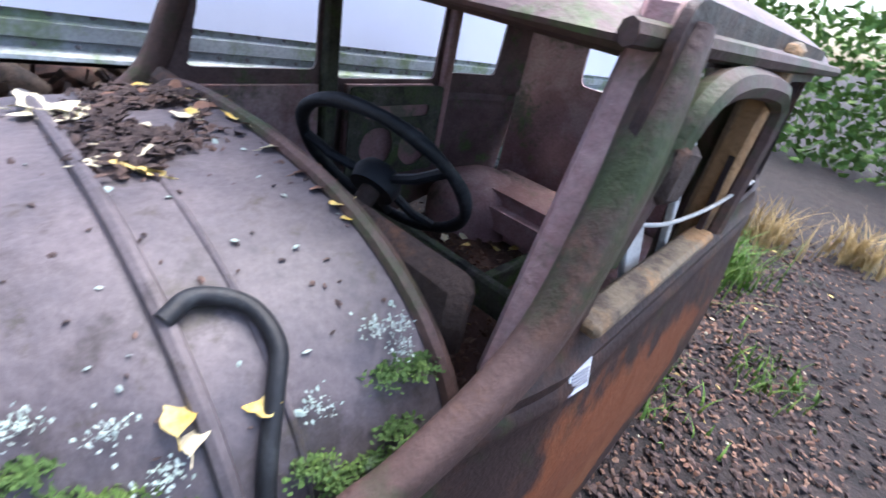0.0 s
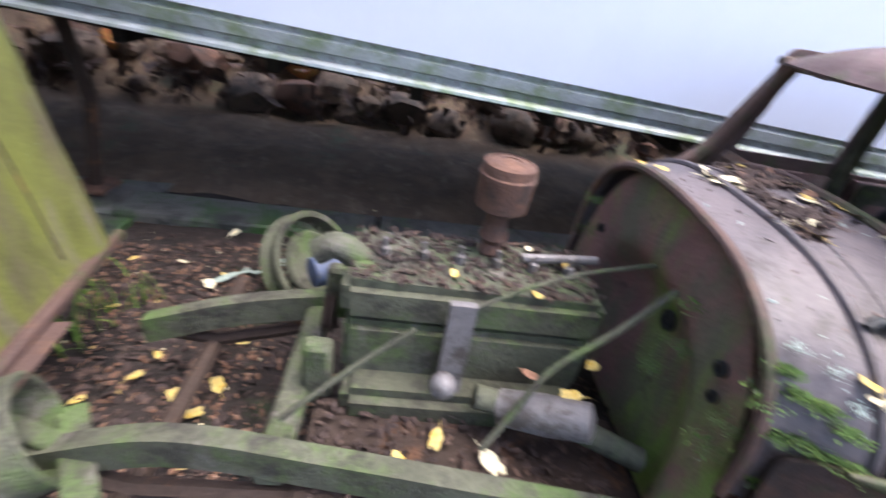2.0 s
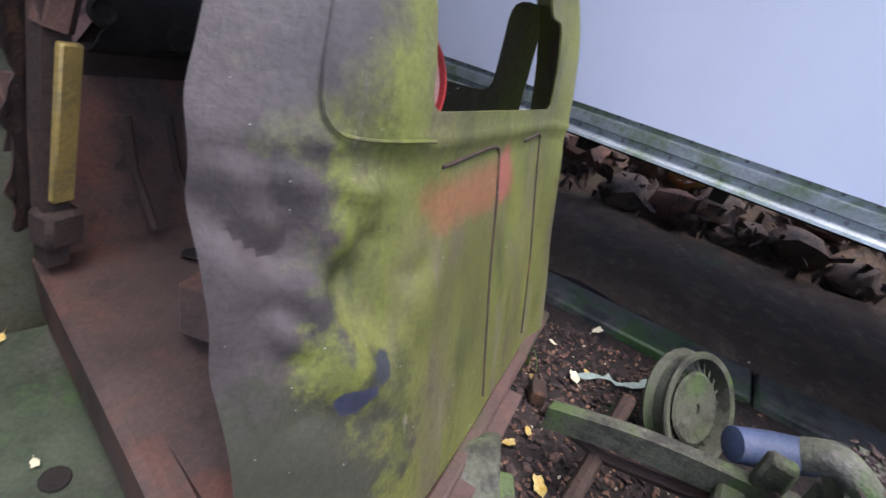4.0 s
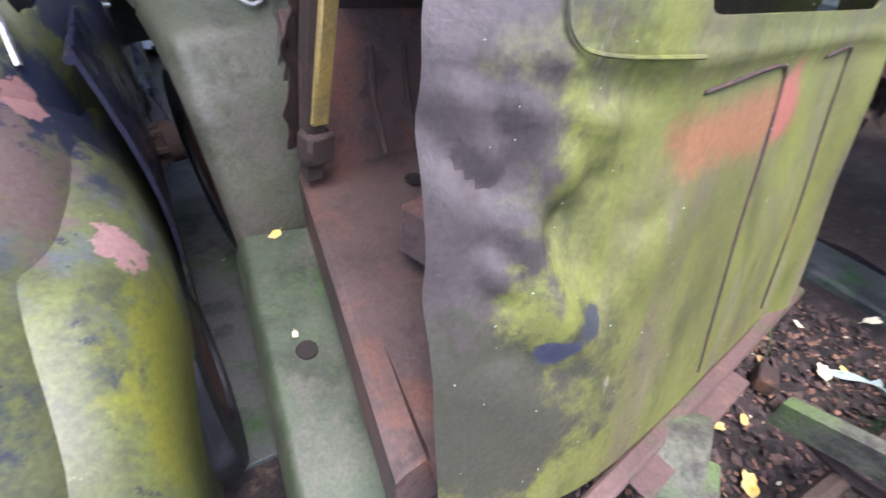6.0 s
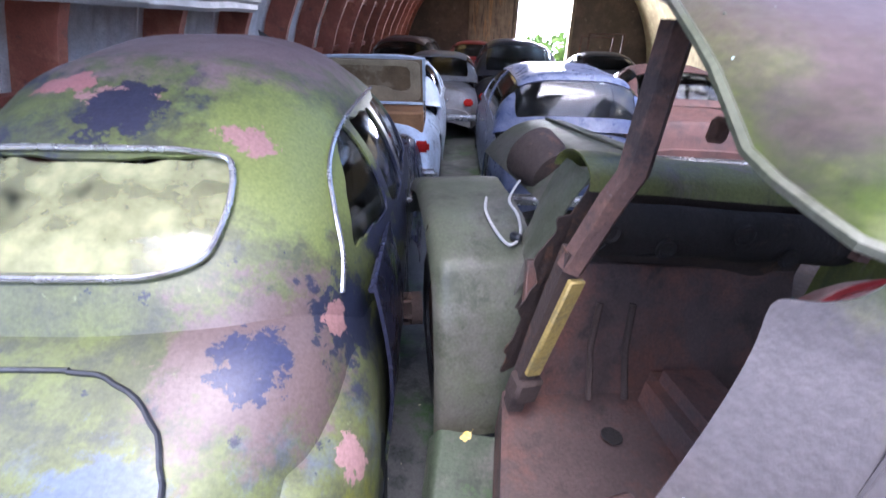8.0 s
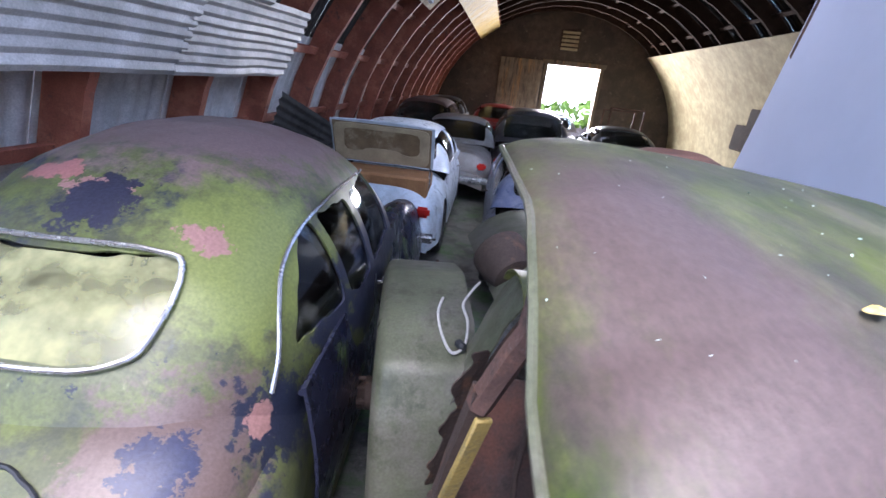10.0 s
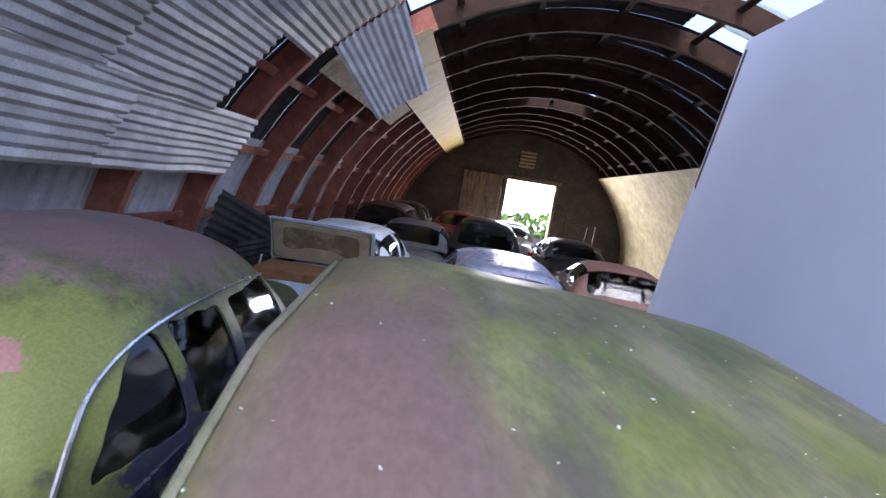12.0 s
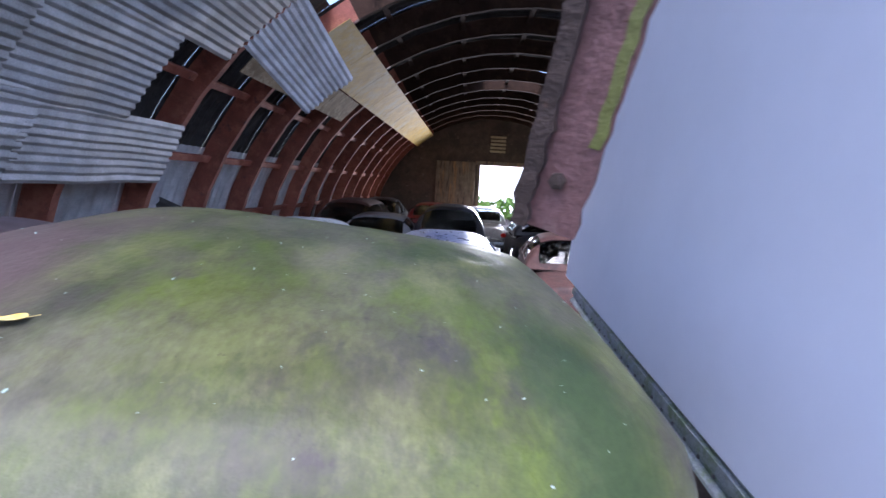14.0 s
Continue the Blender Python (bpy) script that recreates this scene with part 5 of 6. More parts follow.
def bar_ring(t, w, h):
    c = b0 + ax * t
    j = 0.006 * noise.noise(Vector((t * 40, 0, 0)))
    return [c + sd * (w + j) + nn * h, c + sd * (w + j) - nn * h, c - sd * (w - j) - nn * h, c - sd * (w - j) + nn * h]


part("flange", loft([bar_ring(k * 0.02, 0.042, 0.006) for k in range(54)]), M_BAR, bar)
part("web", loft([[p + nn * 0.02 - sd * 0.042 for p in bar_ring(0.02 + k * 0.02, 0.008, 0.026)] for k in range(53)]), M_DARKRUST, bar)
part("flaking_edge", loft([[p - nn * 0.012 - sd * 0.034 for p in bar_ring(k * 0.01, 0.011 + 0.006 * noise.noise(Vector((k * 0.9, 0, 2))), 0.008 + 0.005 * noise.noise(Vector((k * 0.7, 3, 0))))] for k in range(107)]), M_DARKRUST, bar, "ragged flaking rust along the edge")
part("mossy_edge", loft([[p - nn * 0.0075 + sd * (0.031 + 0.006 * noise.noise(Vector((k * 0.5, 0, 5)))) for p in bar_ring(0.12 + k * 0.02, 0.007, 0.001)] for k in range(40)]), M_CAB, bar, "yellow-green algae stain along the edge")
for t in (0.07, 0.42):
    c = b0 + ax * t - nn * 0.006
    q = nn.to_track_quat("Z", "Y").to_matrix().to_4x4()
    part("bolt_head", lathe([(0.011, 0), (0.011, 0.008), (0.004, 0.01)], 6, Matrix.Translation(c) @ q @ pose(0, 0, 0, 180, 0, 0)), M_DARKRUST, bar)

# ---- brown vintage car ----
BM = pose(-0.004, 0.13, 0, 0, 0, -11.5)
brown = thing("vintage_car", "stripped rust-brown vintage saloon body with no glass", "car", BM)
BX = 0.56


def cowl(u, v):
    y = 0.02 + 0.44 * u
    w = lerp([(0, 0.62), (0.3, 0.57), (0.46, 0.5)], y)
    zt = 1.105 - 0.02 * u
    cx, cz = sup(math.pi * v, 2.7)
    return (BX + w * cx, y, 0.7 + (zt - 0.7) * cz + 0.003 * noise.noise(Vector((cx * 3, y * 5, 1))))


def bead(y, lift, r, v0=0.0, v1=1.0, sq=1.0):
    return tube([Vector(cowl((y - 0.02) / 0.44, v0 + (v1 - v0) * k / 48)) + Vector((0, 0, lift)) for k in range(49)], r, 8)


part("cowl", sheet(cowl, 34, 64, 0.006), M_COWL, brown, "slate-grey scuttle panel with dull sheen")
part("cowl_bead", bead(0.30, 0.003, 0.011), M_COWL, brown)
part("screen_seal", bead(0.035, 0.004, 0.014, 0.04, 0.96), M_PILLAR, brown)
part("cowl_crease", bead(0.225, -0.001, 0.005, 0.1, 0.9), M_COWL, brown)
part("cowl_lip", bead(0.455, -0.006, 0.013), M_PILLAR, brown)
# firewall: outer flange and recessed centre
def fw(u, v):
    a = math.pi * v
    cx, cz = sup(a, 2.7)
    s = 0.02 + 0.98 * u
    x, z = 0.5 * cx * s, (1.085 - 0.3) * cz * s
    deep = 0.075 * (1 / (1 + math.exp((s - 0.68) * 40)))
    return (BX + x, 0.455 - 0.02 - deep + 0.006 * noise.noise(Vector((x * 6, z * 6, 0))), 0.3 + z)


part("firewall", sheet(fw, 30, 50, 0.006), M_FIREWALL, brown, "maroon firewall streaked with moss")
for k, (x, z, r) in enumerate(((0.22, 0.86, 0.018), (0.2, 0.8, 0.014), (0.5, 0.75, 0.03), (0.75, 0.9, 0.02), (0.9, 0.8, 0.016))):
    part("grommet", lathe([(r, 0), (r, 0.008), (r * 0.6, 0.01), (r * 0.55, 0.002), (0.001, 0.002)], 14, pose(x, 0.44 if k in (0, 1, 4) else 0.37, z, -90, 0, 0)), M_RUBBER, brown)


def side(u, v, sx):
    """Body side; sx -1 near side, +1 far side."""
    y = 0.44 - 2.12 * u
    z = 0.2 + 1.21 * v
    w = 0.655 + 0.06 * math.sin(min(1, max(0, (1.0 - z) / 0.55)) * 1.6) - 0.05 * max(0, z - 1.0)
    w -= 0.155 * max(0, (y + 0.1) / 0.54) ** 1.3 if y > -0.1 else 0
    w -= 0.12 * max(0, (-1.2 - y) / 0.5) ** 2
    w += 0.012 * math.exp(-((z - 0.955) / 0.016) ** 2) + 0.01 * math.exp(-((z - 0.905) / 0.012) ** 2)
    return (BX + sx * w, y, z)


def side_mask(u, v, wins):
    y, z = 0.44 - 2.12 * u, 0.2 + 1.21 * v
    # slope of the screen pillar
    if y > -0.02 and z > line([(-0.02, 1.0), (0.15, 0.9), (0.25, 0.865), (0.46, 0.855)], y):
        return False
    if z > 0.93 + 0.0 and y > -0.02 - (z - 1.0) * 0.22 + max(0, 0.11 - (z - 0.93)) * 2.2:
        return False
    for a, b, lo, hi in wins:
        if b < y < a - (z - lo) * 0.22 * (a > -0.3) and lo < z < hi:
            return False
    if z < 0.23 + 0.22 * max(0, -0.5 - y):
        return False
    return True


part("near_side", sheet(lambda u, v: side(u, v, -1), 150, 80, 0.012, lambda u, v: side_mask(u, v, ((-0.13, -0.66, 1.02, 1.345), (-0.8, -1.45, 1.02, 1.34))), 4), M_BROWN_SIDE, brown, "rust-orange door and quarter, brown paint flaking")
part("far_side", sheet(lambda u, v: side(u, v, 1), 150, 80, 0.012, lambda u, v: side_mask(u, v, ((-0.1, -0.52, 1.04, 1.38), (-0.6, -1.12, 1.02, 1.35), (-1.2, -1.5, 1.05, 1.33))), 4), M_BROWN, brown)
inner = bmesh.new()
for a, b in ((-0.1, -0.52), (-0.64, -1.1)):
    box(0.02, b - a, 0.36, (BX + 0.63, (a + b) / 2, 0.82), 0.01, bm=inner)
part("door_lining", inner, M_INNER, brown, "bare inner door skins")
cut = bmesh.new()
sheet(lambda u, v: (BX + 0.6, -0.64 - 0.5 * u, 0.62 + 0.38 * v), 40, 30, 0.006, lambda u, v: not ((u - 0.3) ** 2 / 0.03 + (v - 0.35) ** 2 / 0.05 < 1 or (u - 0.72) ** 2 / 0.03 + (v - 0.3) ** 2 / 0.05 < 1 or (0.15 < u < 0.85 and 0.66 < v < 0.8)), 3, bm=cut)
part("door_frame_panel", cut, M_MOSSMETAL, brown, "green mossy inner door frame with cut-outs")

# screen pillars sweeping down into the scuttle, header, roof
for sx in (-1, 1):
    cp = curve([(BX + sx * 0.565, 0.36, 0.87), (BX + sx * 0.6, 0.25, 0.878), (BX + sx * 0.625, 0.15, 0.915), (BX + sx * 0.645, -0.0, 1.03), (BX + sx * 0.645, -0.075, 1.18), (BX + sx * 0.635, -0.12, 1.3), (BX + sx * 0.62, -0.15, 1.38)], 8)
    rings = []
    for i, p in enumerate(cp):
        t = i / (len(cp) - 1)
        k = min(1, 0.25 + 3 * t)
        w, d = (0.02 + 0.01 * t) * k, (0.022 + 0.012 * math.sin(3.14 * t)) * k
        dirv = (cp[min(i + 1, len(cp) - 1)] - cp[max(i - 1, 0)]).normalized()
        sidev = Vector((1, 0, 0))
        sidev = (sidev - dirv * sidev.dot(dirv)).normalized()
        nv = dirv.cross(sidev)
        rings.append([p + sidev * w * sup(a, 3.2)[0] + nv * d * sup(a, 3.2)[1] for a in (2 * math.pi * k / 14 for k in range(14))])
    part("screen_pillar", loft(rings), M_PILLAR, brown, "brown pillar greened with moss")
hd = curve([(BX - 0.61, -0.14, 1.365), (BX - 0.3, -0.09, 1.375), (BX, -0.075, 1.38), (BX + 0.3, -0.09, 1.375), (BX + 0.61, -0.14, 1.365)], 8)
part("header", tube(hd, 0.024, 8), M_PILLAR, brown)


def roof_b(u, v):
    x, y = -0.65 + 1.3 * u, 0.0 - 1.75 * v
    sx, sy = 1 - abs(2 * u - 1) ** 3.2, 1 - abs(2 * v - 1) ** 4.5
    fr = 1 - 0.1 * abs(2 * v - 1) ** 6
    return (BX + x * fr, y - 0.07 * abs(2 * u - 1) ** 3, 1.365 + 0.14 * max(0, sx) ** 0.6 * max(0, sy) ** 0.6)


part("roof", sheet(roof_b, 50, 60, 0.008), M_BROWN, brown, "brown roof skin spotted with moss")
for sx in (0, 1):
    part("gutter", tube([Vector(roof_b(sx, k / 16)) + Vector(((-0.012, 0.012)[sx], 0, 0.004)) for k in range(17)], 0.014, 8), M_PILLAR, brown)


def rear_b(u, v):
    x, z = -0.56 + 1.12 * u, 0.4 + 1.02 * v
    return (BX + x, -1.66 - 0.1 * math.sin(3.14 * u) ** 0.6 + 0.08 * max(0, z - 0.9), z)


part("rear_panel", sheet(rear_b, 60, 40, 0.012, lambda u, v: not (abs(u - 0.5) < 0.24 and 0.68 < v < 0.9), 4), M_INNER, brown)
part("floor_pan", box(1.2, 2.0, 0.03, (BX, -0.65, 0.36), 0.006), M_RUST, brown)
part("seat_frame", box(1.05, 0.05, 0.12, (BX, -0.72, 0.5), 0.01, bm=box(0.05, 0.6, 0.1, (BX - 0.1, -1.0, 0.48), 0.01)), M_MOSSMETAL, brown, "green mossy seat frame rail")
part("wheel_hump", lathe([(0.26, 0), (0.26, 0.1), (0.2, 0.2), (0.1, 0.25), (0.01, 0.26)], 20, pose(BX + 0.42, -1.35, 0.38)), M_INNER, brown)
part("wheel_hump", lathe([(0.26, 0), (0.26, 0.1), (0.2, 0.2), (0.1, 0.25), (0.01, 0.26)], 20, pose(BX - 0.42, -1.35, 0.38)), M_INNER, brown)
part("rear_bench", box(1.0, 0.42, 0.22, (BX, -1.42, 0.5), 0.06, segments=2), M_INNER, brown)
part("inner_pillar", box(0.05, 0.07, 0.5, (BX - 0.6, -0.1, 1.16), 0.01, (14, 0, 0)), M_INNER, brown)
part("centre_post", box(0.05, 0.06, 1.0, (BX + 0.63, -0.565, 0.9), 0.01), M_MOSSMETAL, brown, "green mossy door post")
part("centre_post", box(0.045, 0.05, 0.7, (BX + 0.615, -1.16, 1.05), 0.01), M_INNER, brown)
part("bulkhead_dash", box(1.1, 0.05, 0.14, (BX, 0.0, 1.0), 0.02), M_DARKRUST, brown)
part("mirror_bracket", box(0.06, 0.02, 0.04, (BX + 0.5, -0.16, 1.36), 0.008), M_DARKRUST, brown)
# door frame, splintered timber and boards on the near side
part("door_window_frame", tube(curve([(BX - 0.645, -0.115, 1.12), (BX - 0.655, -0.15, 1.26), (BX - 0.66, -0.19, 1.32), (BX - 0.662, -0.3, 1.338), (BX - 0.662, -0.52, 1.33), (BX - 0.662, -0.66, 1.31), (BX - 0.665, -0.7, 1.25), (BX - 0.665, -0.71, 1.02)], 6), 0.021, 8), M_PILLAR, brown, "rounded brown door window frame")
part("timber_post", box(0.06, 0.09, 0.95, (BX - 0.63, -0.735, 0.93), 0.012, (-6, 0, 0)), M_WOOD, brown, "splintered bare timber door post")
part("timber_post", box(0.05, 0.07, 0.8, (BX - 0.56, -0.85, 0.95), 0.012, (-14, 0, 0)), M_PILLAR, brown)
part("hinge_plate", box(0.05, 0.08, 0.075, (BX - 0.655, -0.17, 1.235), 0.01, (10, 0, 0)), M_DARKRUST, brown)
part("door_cap", box(0.05, 0.56, 0.025, (BX - 0.655, -0.4, 1.015), 0.008), M_WOOD, brown)
tagged(part("white_board", box(0.012, 0.065, 0.36, (0, 0, 0), 0.003), M_WHITEPLANK, m=BM @ pose(BX - 0.6, -0.33, 1.13, -24, 6, 0)), "flaking white board leaning inside the door", "board")
tagged(part("white_stick", box(0.014, 0.022, 0.5, (0, 0, 0), 0.003), M_WHITEPLANK, m=BM @ pose(BX - 0.61, -0.47, 1.17, -20, 4, 0)), "thin pale stick leaning inside the door", "stick")
tagged(part("wire", tube(curve([(-0.05, -0.12, 1.1), (-0.06, -0.25, 1.12), (-0.08, -0.4, 1.1), (-0.1, -0.6, 1.1), (-0.12, -0.8, 1.13)], 5), 0.004, 6), M_WIRE, m=BM), "twisted pale wire tied across the door", "wire")
tag = tagged(part("sticker", box(0.003, 0.052, 0.062, (0, 0, 0), 0.0005), M_TAG, m=BM @ pose(-0.113, -0.145, 0.925, 0, 14, -8)), "small white printed sticker on the door", "sticker")
for i in range(5):
    part("print_bar", box(0.002, 0.04, 0.004, (-0.002, 0, -0.018 + 0.006 * i), 0), M_TAGINK, tag)
# steering wheel
SWM = BM @ pose(0.43, -0.2, 1.02, 0, 0, 0) @ pose(0, 0, 0, 52, 6, 12)
sw = thing("steering_wheel", "black four-spoke steering wheel on a bare column", "steering wheel", SWM)
rim = bmesh.new()
rings = []
for k in range(49):
    a = 2 * math.pi * k / 48
    rr = 0.0135 + 0.0012 * math.cos(a * 40)
    rings.append([((0.195 + rr * math.cos(b)) * math.cos(a), (0.195 + rr * math.cos(b)) * math.sin(a), rr * math.sin(b)) for b in (2 * math.pi * j / 10 for j in range(10))])
part("rim", loft(rings, caps=False), M_RUBBER, sw)
part("hub", lathe([(0.05, -0.05), (0.055, -0.02), (0.045, 0.0), (0.02, 0.012), (0.002, 0.014)], 20), M_RUBBER, sw)
for a in (20, 160, 250, 290):
    c, s = math.cos(radians(a)), math.sin(radians(a))
    part("spoke", tube([(0.03 * c, 0.03 * s, -0.02), (0.12 * c, 0.12 * s, -0.018), (0.19 * c, 0.19 * s, 0)], 0.011, 8), M_RUBBER, sw)
part("column", tube([(0, 0, -0.04), (0, 0.0, -0.5)], 0.022, 10), M_DARKRUST, sw)
# bent hose on the scuttle
hp = []
for x, y, lift in ((0.161, 0.303, 0.012), (0.169, 0.267, 0.014), (0.149, 0.225, 0.014), (0.1, 0.215, 0.014), (0.065, 0.235, 0.014), (0.03, 0.265, 0.012), (0.0, 0.28, 0.01)):
    v = min(range(101), key=lambda q: abs(cowl((y - 0.02) / 0.44, q / 100)[0] - x)) / 100
    hp.append(Vector(cowl((y - 0.02) / 0.44, v)) + Vector((-0.002, 0, lift)))
hs = thing("rubber_hose", "curved black rubber hose lying on the scuttle", "hose", BM)
part("hose", tube(curve(hp, 8), 0.0105, 12), M_RUBBER, hs)

# ---- bare chassis and engine ahead of the firewall ----
chassis = thing("chassis", "mossy bare chassis rails ahead of the firewall", "chassis", BM)


def rail_mesh(pts, h=0.1, w=0.05):
    rings = []
    for p in curve(pts, 6):
        x, y, z = p
        rings.append([(x - w / 2, y, z), (x + w / 2, y, z), (x + w / 2, y, z - 0.01), (x - w / 2 + 0.008, y, z - 0.012), (x - w / 2 + 0.008, y, z - h + 0.012), (x + w / 2, y, z - h + 0.01), (x + w / 2, y, z - h), (x - w / 2, y, z - h)])
    return loft(rings)


part("side_rail", rail_mesh([(0.12, 0.2, 0.44), (0.16, 0.7, 0.47), (0.22, 1.2, 0.47), (0.26, 1.6, 0.46), (0.27, 1.95, 0.34)]), M_MOSSMETAL, chassis)
part("side_rail", rail_mesh([(1.0, 0.2, 0.44), (0.95, 0.7, 0.46), (0.88, 1.2, 0.44), (0.8, 1.6, 0.42), (0.76, 1.92, 0.33)]), M_MOSSMETAL, chassis)
part("cross_member", box(0.62, 0.08, 0.07, (0.53, 1.36, 0.36), 0.012), M_MOSSMETAL, chassis)
part("front_axle", tube([(0.1, 1.72, 0.26), (0.3, 1.72, 0.2), (0.75, 1.72, 0.2), (1.1, 1.72, 0.26)], 0.03, 8), M_DARKRUST, chassis)
part("leaf_spring", tube([(0.26, 1.95, 0.3), (0.25, 1.7, 0.24), (0.22, 1.3, 0.3)], 0.025, 6), M_DARKRUST, chassis)
part("leaf_spring", tube([(0.77, 1.95, 0.28), (0.8, 1.7, 0.22), (0.86, 1.3, 0.3)], 0.025, 6), M_DARKRUST, chassis)
for x in (0.5, 0.86):
    part("mount_bracket", box(0.06, 0.08, 0.2, (x, 1.3, 0.45), 0.012), M_MOSSMETAL, chassis)
eng = thing("engine", "moss-covered six-cylinder engine block", "engine", BM)
part("block", box(0.3, 0.72, 0.2, (0.68, 0.88, 0.5), 0.02, segments=2), M_MOSSMETAL, eng)
part("cylinder_head", box(0.31, 0.74, 0.13, (0.69, 0.88, 0.665), 0.025, segments=2), M_MOSSMETAL, eng)
part("crankcase", box(0.42, 0.7, 0.13, (0.64, 0.88, 0.36), 0.03, segments=2), M_MOSSMETAL, eng)
bolt = None
for k in range(7):
    for x in (0.575, 0.805):
        if bolt is None:
            bolt = part("head_bolt", lathe([(0.013, 0), (0.013, 0.014), (0.003, 0.017)], 6), M_DARKRUST, eng, m=pose(x, 0.57, 0.728))
        else:
            ob = new("head_bolt", bolt.data)
            ob.parent, ob.matrix_basis = eng, pose(x, 0.57 + 0.104 * k, 0.728)
for k in range(6):
    part("plug", lathe([(0.014, 0), (0.014, 0.03), (0.007, 0.035), (0.007, 0.06), (0.001, 0.062)], 8, pose(0.69, 0.6 + 0.11 * k, 0.728)), M_GREYMETAL, eng)
part("water_outlet", tube(curve([(0.68, 1.2, 0.7), (0.68, 1.28, 0.75), (0.68, 1.34, 0.72)], 5), 0.04, 10), M_MOSSMETAL, eng)
part("generator", lathe([(0.02, -0.14), (0.055, -0.13), (0.06, 0), (0.055, 0.13), (0.02, 0.14)], 18, pose(1.0, 1.3, 0.46, 90, 0, 35)), M_BLUETIN, eng, "blue-painted generator")
part("pulley", lathe([(0.06, -0.015), (0.065, -0.01), (0.045, 0), (0.065, 0.01), (0.06, 0.015), (0.01, 0.016), (0.01, -0.016)], 20, pose(0.68, 1.3, 0.5, 90, 0, 0)), M_DARKRUST, eng)
# air cleaner can on its stem
part("air_cleaner", lathe([(0.03, -0.14), (0.035, -0.09), (0.055, -0.085), (0.078, -0.07), (0.08, 0.0), (0.083, 0.02), (0.083, 0.03), (0.078, 0.034), (0.075, 0.06), (0.06, 0.066), (0.058, 0.062), (0.03, 0.068), (0.028, 0.064), (0.004, 0.07)], 28, pose(0.775, 0.83, 0.965)), M_RUST, eng, "rusty round air cleaner can")
part("carburettor", lathe([(0.03, 0), (0.04, 0.02), (0.03, 0.05), (0.045, 0.07), (0.035, 0.11), (0.03, 0.13)], 14, pose(0.775, 0.83, 0.72)), M_RUST, eng)
part("breather_pipe", loft([[(0.5 - 0.02 * math.sin(t * 1.5), 0.93 + w, 0.74 - 0.3 * t) for w in (-0.035, 0.035)] + [(0.49 - 0.02 * math.sin(t * 1.5) - 0.012, 0.93 + w, 0.74 - 0.3 * t) for w in (0.035, -0.035)] for t in (0, 0.2, 0.4, 0.6, 0.8, 1.0)]), M_GREYMETAL, eng, "flat grey strap hanging down the block")
part("knob", lathe([(0.01, -0.04), (0.02, -0.03), (0.034, 0.0), (0.032, 0.02), (0.018, 0.035), (0.002, 0.04)], 18, pose(0.345, 0.97, 0.6, 0, -60, 0)), M_GREYMETAL, eng)
part("starter", lathe([(0.02, -0.13), (0.05, -0.12), (0.055, 0), (0.05, 0.12), (0.02, 0.13)], 16, pose(0.36, 0.68, 0.5, 70, 0, -25)), M_GREYMETAL, eng)
part("exhaust_pipe", tube(curve([(0.42, 0.86, 0.48), (0.4, 0.7, 0.46), (0.36, 0.55, 0.44), (0.3, 0.4, 0.42)], 5), 0.034, 10), M_MOSSMETAL, eng)
part("ignition_tube", tube([(0.72, 0.74, 0.755), (0.74, 0.5, 0.765)], 0.014, 8), M_GREYMETAL, eng)
for pts, r in ((((0.45, 0.43, 0.88), (0.42, 0.55, 0.76), (0.38, 0.7, 0.64), (0.34, 0.78, 0.5), (0.3, 0.84, 0.42)), 0.009), (((0.58, 0.42, 0.87), (0.6, 0.6, 0.8), (0.55, 0.75, 0.77), (0.5, 0.9, 0.72)), 0.006), (((0.1, 0.4, 0.8), (0.13, 0.32, 0.72), (0.1, 0.2, 0.6), (0.02, 0.05, 0.5)), 0.009), (((0.4, 1.05, 0.72), (0.36, 1.2, 0.6), (0.3, 1.35, 0.48)), 0.008)):
    tagged(part("control_rod", tube(curve(pts, 6), r, 8), M_MOSSMETAL, m=BM), "mossy control rod running from the firewall", "rod", "control rods")
# loose wheel rim beside the chassis
WR = thing("wheel_rim", "green spoked wheel rim lying by the chassis", "wheel rim", pose(1.62, 1.34, 0.20, 58, 0, -35))
part("rim", lathe([(0.21, -0.05), (0.235, -0.055), (0.24, -0.045), (0.215, -0.02), (0.215, 0.02), (0.24, 0.045), (0.235, 0.055), (0.21, 0.05), (0.2, 0.0)], 36, closed=True), M_MOSSMETAL, WR)
part("disc", lathe([(0.15, 0.02), (0.14, 0.03), (0.09, 0.015), (0.05, 0.03), (0.02, 0.03), (0.02, 0.0), (0.15, 0.0)], 28), M_MOSSMETAL, WR)
for k in range(24):
    a = 2 * math.pi * k / 24
    part("spoke", tube([(0.14 * math.cos(a), 0.14 * math.sin(a), 0.01), (0.205 * math.cos(a + 0.12), 0.205 * math.sin(a + 0.12), 0.0)], 0.004, 5), M_MOSSMETAL, WR)
# ribbed channel and drum by the truck's tail
tagged(part("channel_scrap", box(0.3, 0.07, 0.03, (0.62, 1.86, 0.34), 0.006, (6, 0, 24), bm=box(0.05, 0.34, 0.04, (0.72, 2.05, 0.36), 0.008, (0, 0, -30))), M_MOSSMETAL), "mossy channel-section scrap under the cab", "scrap metal")
tagged(part("brake_drum", lathe([(0.13, -0.05), (0.14, -0.045), (0.14, 0.045), (0.13, 0.05), (0.12, 0.045), (0.12, -0.045)], 26, pose(0.62, 1.95, 0.42, 78, 0, 20), closed=True), M_MOSSMETAL), "green brake drum ring below the cab", "brake drum")

